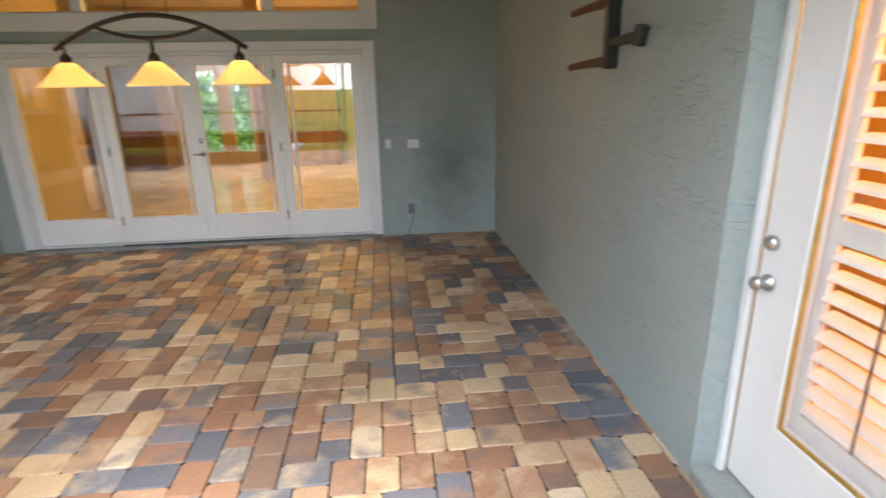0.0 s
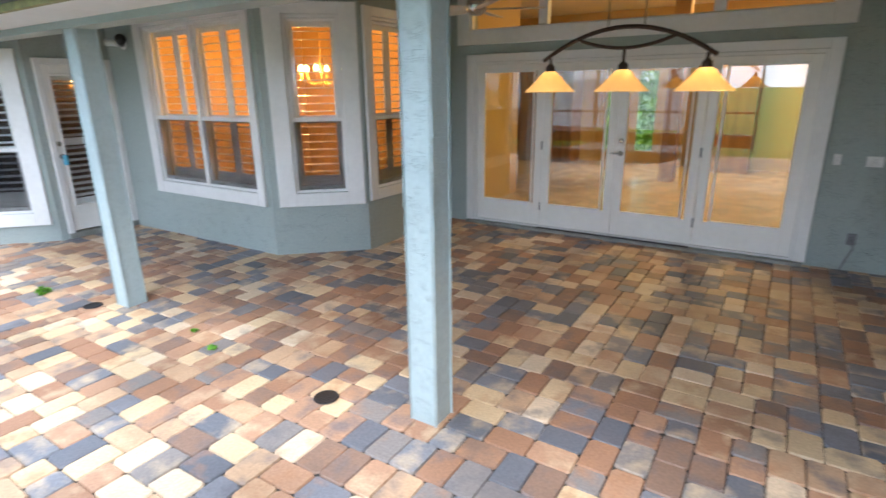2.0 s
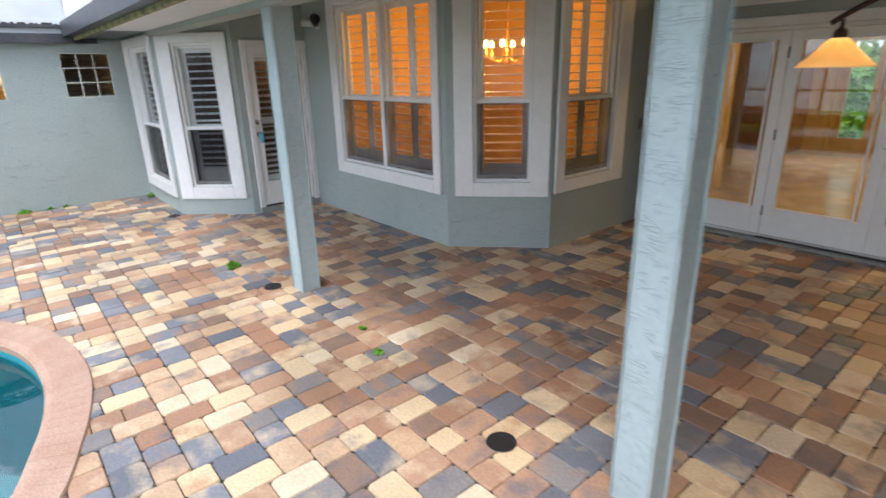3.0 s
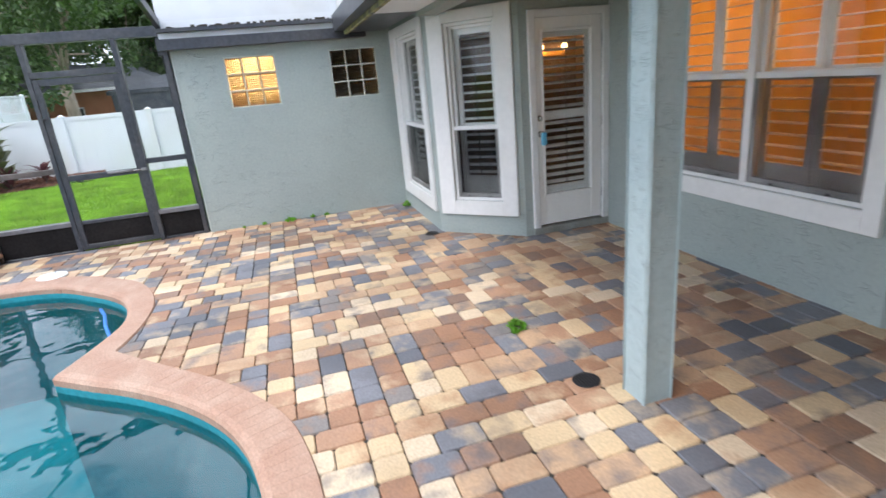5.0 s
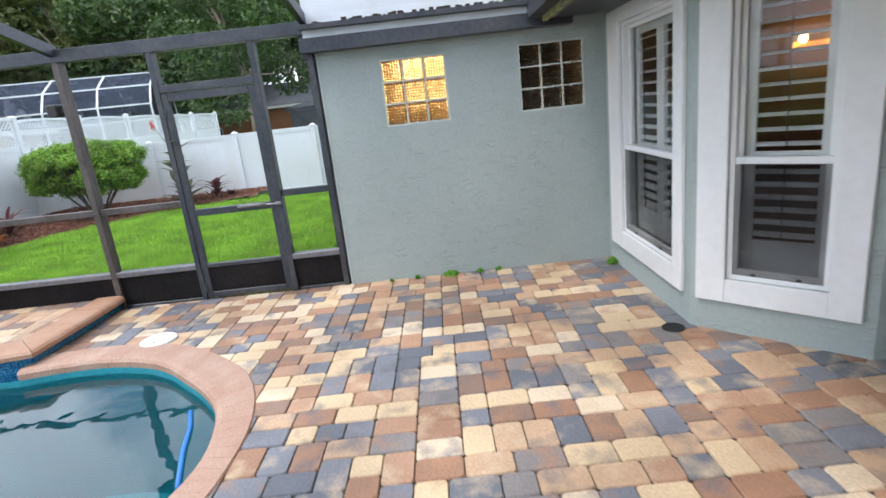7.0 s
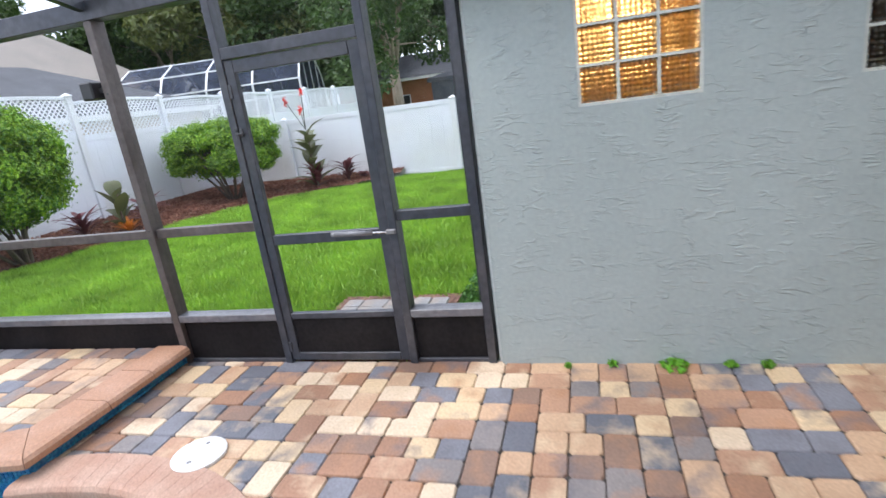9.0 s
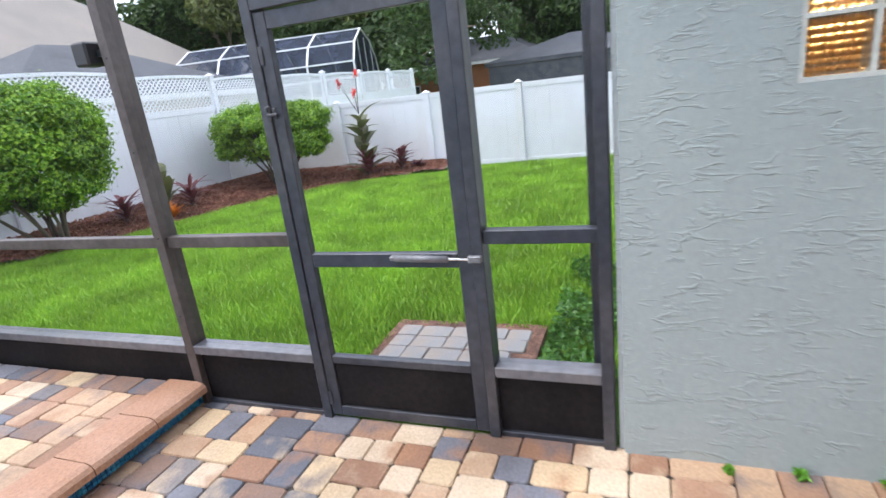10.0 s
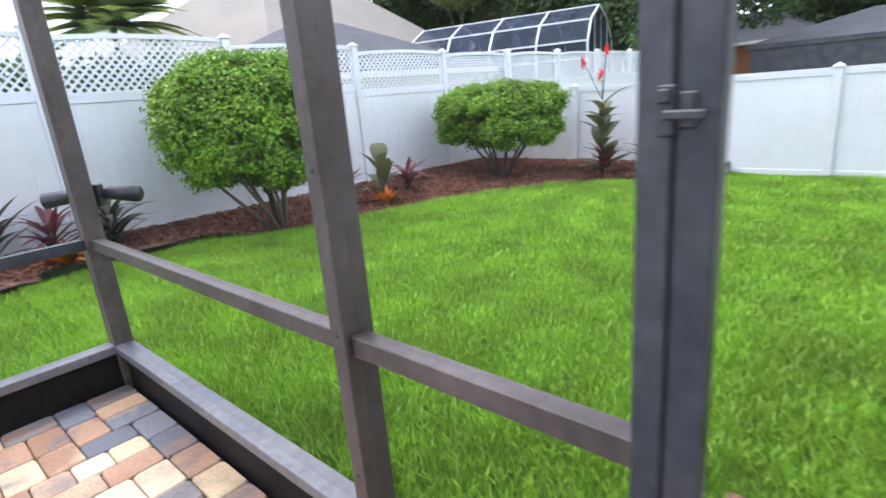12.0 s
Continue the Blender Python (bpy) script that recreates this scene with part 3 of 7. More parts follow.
# bathroom wall with two glass-block windows
BATH, _ = run((-10.1, -0.64), (-10.1, 1.91))
wall("wall_bath", (-10.1, -0.64), (-10.1, 1.91), -0.1, 2.75, 0.2, [(0.539, 1.123, 1.467, 2.05), (1.773, 2.357, 1.467, 2.05)])
# outer side wall of the house, towards the yard gate
OUTER, _ = run((-18.15, -0.66), (-10.12, -0.66))
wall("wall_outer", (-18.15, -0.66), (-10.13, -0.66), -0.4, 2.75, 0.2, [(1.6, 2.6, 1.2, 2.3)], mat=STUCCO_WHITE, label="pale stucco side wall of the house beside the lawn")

# rooms behind the walls: floors, ceilings and closing walls
ROOM_TILE = material("cream_floor_tile", (0.62, 0.50, 0.36), 0.18, second=(0.52, 0.40, 0.27), scale=2.2, fine=20, fine_amount=0.06)
ROOM_WALL = material("tan_room_wall", (0.62, 0.42, 0.17), 0.7, second=(0.55, 0.36, 0.13), scale=1, fine=30, fine_amount=0.03)
ROOM_CEIL = material("cream_ceiling", (0.72, 0.66, 0.55), 0.8, scale=1, fine=40, fine_amount=0.03)
CHERRY = material("honey_cabinet_wood", (0.30, 0.14, 0.035), 0.35, second=(0.19, 0.08, 0.02), scale=2, fine=20, stretch=(6, 6, 0.6), fine_amount=0.25)
GRANITE = material("pale_granite", (0.6, 0.55, 0.47), 0.15, second=(0.45, 0.4, 0.33), scale=14, fine=120, fine_amount=0.25)


def slab(name, x0, x1, y0, y1, z0, z1, mat, label, category):
    ob = link_mesh(name, box(x0, x1, y0, y1, z0, z1), mat)
    return tagged(ob, label, category, kind="structure")


def prism(name, outline, z0, z1, mat, label, category):
    """A slab of any outline."""
    bm = bmesh.new()
    lo = [bm.verts.new((x, y, z0)) for x, y in outline]
    hi = [bm.verts.new((x, y, z1)) for x, y in outline]
    bm.faces.new(lo[::-1])
    bm.faces.new(hi)
    for i in range(len(lo)):
        j = (i + 1) % len(lo)
        bm.faces.new((lo[i], lo[j], hi[j], hi[i]))
    return tagged(link_mesh(name, bm, mat), label, category, kind="structure")


slab("floor_living", -7.0, 6.0, 6.16, 12.5, -0.06, 0.035, ROOM_TILE, "glossy cream tile floor of the living room", "floor")
slab("ceiling_living", -7.0, 6.0, 6.96, 12.5, 3.3, 3.4, ROOM_CEIL, "cream living room ceiling", "ceiling")
slab("ceiling_living_front", -4.4, 6.0, 6.16, 6.96, 3.3, 3.4, ROOM_CEIL, "cream living room ceiling", "ceiling")
slab("wall_living_back", -2.75, 6.0, 12.5, 12.7, 0.0, 3.3, ROOM_WALL, "tan painted back wall of the living room", "wall")
slab("wall_living_back_west", -7.0, -4.25, 12.5, 12.7, 0.0, 3.3, ROOM_WALL, "tan painted back wall of the living room", "wall")
slab("wall_living_back_low", -4.25, -2.75, 12.5, 12.7, 2.25, 3.3, ROOM_WALL, "tan wall above the entry glazing", "wall")
slab("wall_living_east", 6.0, 6.2, 6.16, 12.5, 0.0, 3.3, ROOM_WALL, "tan painted side wall of the living room", "wall")
slab("wall_living_west", -7.2, -7.0, 6.96, 12.5, 0.0, 3.3, ROOM_WALL, "tan painted side wall of the living room", "wall")
slab("wall_living_stub", -4.38, -4.2, 6.16, 8.0, 0.0, 3.3, ROOM_WALL, "yellow-tan wall beside the French doors", "wall")
prism("floor_nook", [(-7.75, 3.62), (-5.05, 3.62), (-4.33, 4.28), (-4.33, 6.85), (-7.75, 6.85)], -0.06, 0.035, ROOM_TILE, "glossy cream tile floor of the breakfast nook", "floor")
slab("ceiling_nook", -7.9, -4.4, 3.68, 6.9, 2.75, 2.85, ROOM_CEIL, "cream nook ceiling", "ceiling")
slab("wall_nook_back", -7.9, -4.4, 6.8, 6.95, 0.0, 2.9, ROOM_WALL, "tan painted back wall of the breakfast nook", "wall")
slab("wall_nook_west", -7.9, -7.75, 3.7, 6.8, 0.0, 2.9, ROOM_WALL, "tan painted side wall of the breakfast nook", "wall")
# bedroom shade is put into the colours: carpet, walls and ceiling all darkened
prism("floor_bedroom", [(-12.5, 2.05), (-8.5, 2.05), (-7.86, 2.68), (-7.86, 6.0), (-12.5, 6.0)], -0.06, 0.05, material("shade_darkened_carpet", (0.12, 0.09, 0.065), 0.95, fine=200, fine_amount=0.2), "bedroom carpet darkened for the dim room", "floor")
BED_WALL_DIM = material("shade_darkened_wall", (0.11, 0.08, 0.055), 0.8, scale=1, fine=30, fine_amount=0.04)
slab("ceiling_bedroom", -12.6, -7.8, 1.98, 6.2, 2.65, 2.75, BED_WALL_DIM, "bedroom ceiling with the room's dimness in its colour", "ceiling")
slab("wall_bedroom_back", -12.6, -7.9, 6.0, 6.15, 0.0, 2.7, BED_WALL_DIM, "bedroom wall with the room's dimness in its colour", "wall")
slab("wall_bedroom_west", -12.7, -12.55, 1.9, 6.0, 0.0, 2.7, BED_WALL_DIM, "bedroom wall behind the added glow, darkened for the dim room", "wall")
slab("wall_bath_party", -12.6, -10.31, 1.72, 1.88, 0.0, 2.7, BED_WALL_DIM, "partition beside the bathroom, darkened for the dim bedroom", "wall")
slab("wall_bath_shower", -12.6, -11.1, 0.75, 0.85, 0.0, 2.7, ROOM_WALL, "tan shower partition", "wall")
slab("wall_bath_back", -12.75, -12.6, -0.45, 1.72, 0.0, 2.7, ROOM_WALL, "tan bathroom wall", "wall")
slab("floor_bath", -12.6, -10.31, -0.45, 1.72, -0.06, 0.05, ROOM_TILE, "cream bathroom tile floor", "floor")
slab("ceiling_bath", -12.75, -10.3, -0.46, 1.9, 2.62, 2.72, ROOM_CEIL, "cream bathroom ceiling", "ceiling")
slab("wall_hall_back", 2.9, 3.05, -1.0, 4.0, 0.0, 2.7, ROOM_WALL, "tan wall of the room behind the side door", "wall")
slab("wall_hall_a", 1.4, 3.05, 3.2, 3.35, 0.0, 2.7, ROOM_WALL, "tan wall of the room behind the side door", "wall")
slab("wall_hall_b", 1.4, 3.05, -0.6, -0.45, 0.0, 2.7, ROOM_WALL, "tan wall of the room behind the side door", "wall")
slab("floor_hall", 1.4, 3.05, -0.6, 3.3, -0.06, 0.03, ROOM_TILE, "cream tile floor behind the side door", "floor")
slab("ceiling_hall", 1.38, 3.05, -0.6, 3.35, 2.7, 2.8, ROOM_CEIL, "cream ceiling behind the side door", "ceiling")
lamp("living_light", "AREA", (-1.6, 8.2, 3.2), 28, WARM, 0.5)
lamp("living_light_back", "AREA", (-1.5, 11.0, 3.2), 38, WARM, 0.5)
lamp("nook_light", "POINT", (-5.9, 4.9, 1.95), 46, (1.0, 0.45, 0.1), 0.12)
# added lamp beside the bedroom's stand-in bulbs; no such source is known
lamp("bedroom_glow_light", "POINT", (-12.1, 5.45, 1.95), 8, (1.0, 0.45, 0.14), 0.1)
lamp("bath_light", "POINT", (-11.4, 0.2, 2.1), 8, (1.0, 0.55, 0.2), 0.1)
lamp("hall_light", "POINT", (2.2, 1.0, 2.2), 34, (1.0, 0.42, 0.08), 0.1)

# lanai ceiling, edge beam, soffit and the two posts
# the ceiling is out of view; its grey is chosen to dim the floor below
slab("ceiling_lanai", -7.73, 1.19, 1.99, 5.96, LANAI_TOP, LANAI_TOP + 0.1, material("lanai_ceiling_dimmed", (0.42, 0.43, 0.41), 0.85, bump=0.003, bump_scale=40), "textured lanai ceiling, out of view, darkened to cut bounce light", "ceiling")
slab("edge_beam", -8.3, 1.19, 1.83, 2.0, 2.17, LANAI_TOP, STUCCO, "stucco edge beam that carries the lanai roof", "beam")
slab("soffit_return", -10.0, -8.31, 1.385, 1.83, 2.22, 2.26, BRONZE, "dark bronze soffit return at the corner", "soffit")
slab("soffit", -8.3, 1.19, 1.38, 1.83, 2.22, 2.26, TRIM, "white painted soffit of the eaves", "soffit")
slab("fascia", -10.0, 1.19, 1.34, 1.38, 2.2, 2.42, material("weathered_fascia", (0.32, 0.31, 0.12), 0.8, second=(0.1, 0.1, 0.08), scale=6), "weathered yellow-green fascia board", "fascia")
slab("eaves_gutter", -10.0, 1.19, 1.22, 1.335, 2.24, 2.42, BRONZE, "dark bronze gutter beam along the eaves", "gutter")
slab("lanai_roof", -18.0, 1.4, 1.3, 9.0, 3.35, 3.5, material("grey_shingle", (0.12, 0.115, 0.11), 0.9, scale=4), "grey shingle roof", "roof")
slab("lanai_roof_front", -10.0, 1.4, 1.3, 1.34, 2.42, 3.35, TRIM, "pale boarded gable end above the gutter", "wall")


def post_column(x, y):
    col = empty("column", Matrix.Translation((x, y, 0)), "square stucco lanai column with pale blue sky light in its colour", "column", "lanai columns", kind="structure")
    bm = bmesh.new()
    half = 0.088
    n = 26
    prev = None
    for k in range(n + 1):
        z = 2.18 * k / n
        rg = []
        for sx_, sy_ in ((-1, -1), (1, -1), (1, 1), (-1, 1)):
            j = 0.0025
            for a, b in ((half - 0.012, half), (half, half - 0.012)) if sx_ * sy_ > 0 else ((half, half - 0.012), (half - 0.012, half)):
                rg.append(bm.verts.new((sx_ * a + random.uniform(-j, j) * 0.6, sy_ * b + random.uniform(-j, j) * 0.6, z)))
        if prev:
            for i in range(8):
                bm.faces.new((prev[i], prev[(i + 1) % 8], rg[(i + 1) % 8], rg[i]))
        prev = rg
    part("shaft", bm, COLUMN_SKYLIT, col)
    return col


# house stucco made paler and bluer: the sky's light is put into the colour
COLUMN_SKYLIT = stucco_material("skylit_column_stucco", (0.39, 0.465, 0.475), (0.355, 0.425, 0.435), 0.0038, (0.6, 0.6, 3.4), 20.0)
post_column(-1.881, 1.908)
post_column(-4.965, 1.945)

# ---- ground ----
POOL_OUT = [(-9.04, -3.02), (-9.1, -2.8), (-9.12, -2.45), (-9.07, -2.05), (-8.93, -1.72), (-8.71, -1.42), (-8.43, -1.14), (-8.1, -0.96), (-7.72, -0.86), (-7.34, -0.85), (-7.05, -0.89), (-6.85, -0.94),
            (-6.62, -0.72), (-6.4, -0.5), (-6.12, -0.22), (-5.81, 0.03), (-5.5, 0.2), (-5.2, 0.28), (-4.9, 0.32), (-4.6, 0.325), (-4.25, 0.28), (-3.9, 0.19), (-3.5, 0.05), (-3.1, -0.22), (-2.75, -0.6), (-2.5, -1.05), (-2.4, -1.6)]
POOL_IN = [(-8.79, -3.02), (-8.84, -2.75), (-8.86, -2.42), (-8.8, -2.1), (-8.67, -1.83), (-8.44, -1.57), (-8.22, -1.35), (-7.97, -1.17), (-7.68, -1.07), (-7.37, -1.04), (-7.02, -1.13), (-6.64, -1.27),
           (-6.44, -1.0), (-6.24, -0.72), (-5.97, -0.42), (-5.69, -0.19), (-5.41, -0.04), (-5.13, 0.04), (-4.88, 0.075), (-4.6, 0.08), (-4.29, 0.045), (-3.99, -0.03), (-3.63, -0.15), (-3.28, -0.4), (-2.98, -0.73), (-2.76, -1.13), (-2.68, -1.6)]


def refine(line, corner, n=4):
    """A smooth curve through the points, with one sharp corner kept."""
    out = []
    for seg in (line[:corner + 1], line[corner:]):
        pts = [Vector((*p, 0)) for p in seg]
        for i in range(len(pts) - 1):
            p0, p1, p2, p3 = pts[max(i - 1, 0)], pts[i], pts[i + 1], pts[min(i + 2, len(pts) - 1)]
            for k in range(n):
                t = k / n
                v = 0.5 * (2 * p1 + (p2 - p0) * t + (2 * p0 - 5 * p1 + 4 * p2 - p3) * t * t + (3 * p1 - p0 - 3 * p2 + p3) * t ** 3)
                out.append((v.x, v.y))
    out.append(line[-1])
    return out


OUT_C, IN_C = refine(POOL_OUT, 11), refine(POOL_IN, 11)


def fall(x):
    """The lawn's height: level by the house, falling gently to the far fence."""
    return -0.06 - 0.17 * min(1.0, max(0.0, (-10.3 - x) / 9.3))


def ground_sheet():
    """One sheet to the horizon with the pool's hole in it."""
    bm = bmesh.new()
    hole = [(a[0] * 0.5 + b[0] * 0.5, a[1] * 0.5 + b[1] * 0.5) for a, b in zip(OUT_C, IN_C)] + [(-2.54, -9.5), (-8.8, -9.5)]
    near = [(-10.3, -400), (400, -400), (400, 400), (-10.3, 400)]
    edges, strip = [], []
    for loop_ in (near, hole):
        vs = [bm.verts.new((x, y, -0.06)) for x, y in loop_]
        strip = strip or [vs[0], vs[3]]
        edges += [bm.edges.new((vs[i], vs[(i + 1) % len(vs)])) for i in range(len(vs))]
    bmesh.ops.triangle_fill(bm, use_beauty=True, edges=edges)
    for x in (-19.6, -400):
        nxt = [bm.verts.new((x, -400, fall(x))), bm.verts.new((x, 400, fall(x)))]
        bm.faces.new((strip[0], strip[1], nxt[1], nxt[0]))
        strip = nxt
    return bm


tagged(link_mesh("ground", ground_sheet(), LAWN), "green lawn ground that runs on beyond the fences", "ground", kind="structure")
prism("raised_deck_base", [(-10.12, -5.2), (-8.7, -5.2), (-8.71, -4.2), (-8.745, -3.75), (-8.845, -3.45), (-8.955, -3.015), (-10.12, -3.015)], -0.3, 0.1, SAND, "sand bed under the raised deck", "deck base")

# pool shell and water
bm = bmesh.new()
loop = IN_C + [(-2.68, -9.3), (-8.62, -9.3)]
top = [bm.verts.new((x, y, -0.06)) for x, y in loop]
mid = [bm.verts.new((x, y, -1.2)) for x, y in loop]
for i in range(len(loop)):
    j = (i + 1) % len(loop)
    bm.faces.new((top[i], top[j], mid[j], mid[i]))
es = [bm.edges.get((mid[i], mid[(i + 1) % len(mid)])) for i in range(len(mid))]
bmesh.ops.triangle_fill(bm, use_beauty=True, edges=es)
tagged(link_mesh("pool_shell", bm, PLASTER), "blue-green plastered swimming pool basin", "pool", kind="structure")
bm = bmesh.new()
vs = [bm.verts.new((x, y, -0.11)) for x, y in loop]
bmesh.ops.triangle_fill(bm, use_beauty=True, edges=[bm.edges.new((vs[i], vs[(i + 1) % len(vs)])) for i in range(len(vs))])
water = link_mesh("pool_water", bm, WATER)
if water.data.polygons[0].normal.z < 0:
    water.data.flip_normals()
water.visible_shadow = False
tagged(water, "rippled turquoise pool water that mirrors the sky", "water", kind="structure")


def coping_stone(a0, a1, b0, b1, z_top, depth, mat_, parent):
    """One bull-nosed coping stone between outer edge a0-a1 and inner edge b0-b1."""
    bm = bmesh.new()
    prof = [(0.0, -depth), (0.0, -0.012), (0.03, 0.0), (0.82, 0.0), (0.94, -0.01), (1.0, -0.03), (1.0, -depth)]
    ends = []
    for a, b, e in ((a0, b0, 0.006), (a1, b1, -0.006)):
        d = Vector((a1[0] - a0[0], a1[1] - a0[1])) * (e * 3)
        ends.append([bm.verts.new((a[0] + (b[0] - a[0]) * f + d.x * 0.5, a[1] + (b[1] - a[1]) * f + d.y * 0.5, z_top + h)) for f, h in prof])
    for i in range(len(prof)):
        j = (i + 1) % len(prof)
        bm.faces.new((ends[0][i], ends[0][j], ends[1][j], ends[1][i]))
    bm.faces.new(ends[0][::-1])
    bm.faces.new(ends[1])
    return part("coping_stone", bm, mat_, parent)


coping = empty("pool_coping", Matrix.Identity(4), "bull-nosed terracotta coping round the pool", "coping", kind="structure")
step = 1
for i in range(0, len(OUT_C) - 1, step):
    j = min(i + step, len(OUT_C) - 1)
    coping_stone(OUT_C[i], OUT_C[j], IN_C[i], IN_C[j], 0.014, 0.075, COPING, coping)

# ---- windows and doors ----
window("window_1", NOOK_A, (0.67, 2.69, 0.53, 2.53), (0.85, 2.55, 0.70, 2.41), 1.43, 2, 2, 4, False, "white double window with lit plantation shutters behind")
window("window_2", NOOK_B, (0.08, 0.985, 0.53, 2.55), (0.29, 0.78, 0.70, 2.41), 1.43, 1, 1, 4, False, "white single-hung bay window with lit shutters")
window("window_3", NOOK_C, (0.03, 1.17, 0.55, 2.53), (0.19, 0.93, 0.70, 2.41), 1.43, 1, 2, 4, False, "white single-hung bay window with lit shutters")
window("window_4", BED_B, (0.04, 0.915, 0.21, 2.2), (0.245, 0.725, 0.39, 2.06), 1.10, 1, 1, 16, True, "white single-hung bay window with half-open white shutters", GLASS_DIMMED)
window("window_5", BED_A, (0.15, 1.6, 0.21, 2.2), (0.45, 1.43, 0.39, 2.06), 1.10, 1, 2, 16, True, "white single-hung window with half-open white shutters", GLASS_DIMMED)


def french_doors():
    d = empty("door_1", LIVING @ Matrix.Translation((-0.0, 0, 0)), "closed white four-panel French doors with large glass panes", "door", kind="structure")
    off = 4.2
    part("casing", ring(bmesh.new(), -3.97 + off, -0.12 + off, 0.03, 2.12, 0.11, -0.03, 0.0, 0.005, 0.0, 0.09), TRIM, d, "white door casing")
    part("door_frame", ring(bmesh.new(), -3.868 + off, -0.222 + off, 0.031, 2.029, 0.035, 0.0, 0.14, 0.003, 0.02), TRIM, d)
    part("threshold", box(-3.95 + off, -0.14 + off, -0.09, -0.002, -0.02, 0.028, 0.006), CONCRETE, d, "grey-green concrete sill")
    part("threshold_strip", box(-2.95 + off, -1.18 + off, -0.05, -0.031, 0.029, 0.045), BLACK, d)
    for a, b, g0, g1 in ((-3.832, -2.945, -3.74, -3.07), (-2.94, -2.062, -2.845, -2.195), (-2.058, -1.18, -1.965, -1.315), (-1.175, -0.258, -1.02, -0.365)):
        leaf = part("door_leaf", ring(bmesh.new(), a + off, b + off, 0.055, 1.99, 0.0951, 0.02, 0.064, 0.003, 0.265, 0.075), DOOR_WHITE, d, "white glazed door leaf")
        part("glazing_bead", ring(bmesh.new(), g0 - 0.012 + off, g1 + 0.012 + off, 0.318, 1.922, 0.022, 0.012, 0.03, 0.004), DOOR_WHITE, leaf)
        pane = part("pane", box(a + 0.09 + off, b - 0.09 + off, 0.04, 0.044, 0.318, 1.918), DOUBLE_GLASS, leaf, "clear glass pane")
        pane.visible_shadow = False
    for u in (-2.943, -1.178):
        for z in (0.3, 1.05, 1.8):
            hinge(d, u + off, z, 0.012)
    lever_set(d, -2.0 + off, 1.0, 0.02)


french_doors()


def transom():
    off = 4.2
    t = empty("window_6", LIVING, "wide white transom window above the French doors", "window", kind="structure")
    part("casing", ring(bmesh.new(), -4.1 + off, -0.07 + off, 2.23, 3.09, 0.17, -0.035, 0.0, 0.005, 0.17, 0.08), TRIM, t, "wide white casing boards")
    part("window_frame", ring(bmesh.new(), -3.938 + off, -0.232 + off, 2.382, 3.018, 0.03, 0.0, 0.08, 0.003), TRIM, t)
    for u in (-2.98, -1.17):
        part("mullion", box(u - 0.055 + off, u + 0.055 + off, -0.01, 0.08, 2.412, 2.988, 0.004), TRIM, t)
    for a, b in ((-3.91, -3.035), (-2.925, -1.225), (-1.115, -0.262)):
        pane = part("pane", box(a + off, b + off, 0.04, 0.044, 2.412, 2.988), GLASS, t, "clear glass pane")
        pane.visible_shadow = False


transom()


def glazed_shutter_door(name, m, u0, u1, z0, z1, glass, y, casing_w, knob_u, hinge_u, label, lit_angle, edge=None, lever=False, pane_mat=None):
    """A white door with one large pane and a shutter behind it."""
    d = empty(name, m, label, "door", kind="structure")
    g0, g1, h0, h1 = glass
    part("casing", ring(bmesh.new(), u0 - casing_w, u1 + casing_w, z0 - 0.02, z1 + casing_w, casing_w, y - 0.03, y, 0.005, 0.0), TRIM, d, "white door casing")
    leaf = bmesh.new()
    add_box(leaf, u0, g0, y + 0.005, y + 0.05, z0, z1, 0.003)
    add_box(leaf, g1, u1, y + 0.005, y + 0.05, z0, z1, 0.003)
    add_box(leaf, g0, g1, y + 0.005, y + 0.05, z0, h0, 0.002)
    add_box(leaf, g0, g1, y + 0.005, y + 0.05, h1, z1, 0.002)
    lf = part("door_leaf", leaf, DOOR_WHITE, d, "white glazed door leaf")
    part("glazing_bead", ring(bmesh.new(), g0 - 0.025, g1 + 0.025, h0 - 0.025, h1 + 0.025, 0.024, y - 0.006, y + 0.006, 0.004), DOOR_WHITE, lf)
    if edge:
        part("brass_strip", ring(bmesh.new(), g0 - 0.0005, g1 + 0.0005, h0 - 0.0005, h1 + 0.0005, 0.01, y + 0.0, y + 0.018, 0.002), edge, lf, "thin brass strip round the glass")
    pane = part("pane", box(g0 + 0.001, g1 - 0.001, y + 0.02, y + 0.024, h0 + 0.001, h1 - 0.001), pane_mat or GLASS, lf, "clear glass pane")
    pane.visible_shadow = False
    shutter(d, g0 - 0.02, g1 + 0.02, h0 - 0.02, h1 + 0.02, y + 0.06, lit_angle, (h0 + h1) / 2, True)
    for z in (z0 + 0.25, (z0 + z1) / 2, z1 - 0.22):
        hinge(d, hinge_u, z, y - 0.006)
    if lever:
        kn = part("door_knob", lathe([(0.0, 0.0), (0.032, 0.0), (0.032, 0.01), (0.013, 0.015), (0.012, 0.03), (0.026, 0.042), (0.029, 0.056), (0.02, 0.068), (0.0, 0.07)], 18), CHROME, d, "round satin nickel knob", True)
        kn.matrix_local = Matrix.Translation((knob_u, y, lever)) @ pose(0, 0, 0, 90)
        db = part("deadbolt", lathe([(0.0, 0.0), (0.03, 0.0), (0.03, 0.014), (0.02, 0.026), (0.0, 0.027)], 18), CHROME, d, "round nickel deadbolt", True)
        db.matrix_local = Matrix.Translation((knob_u - 0.01, y, lever + 0.15)) @ pose(0, 0, 0, 90)
    return d


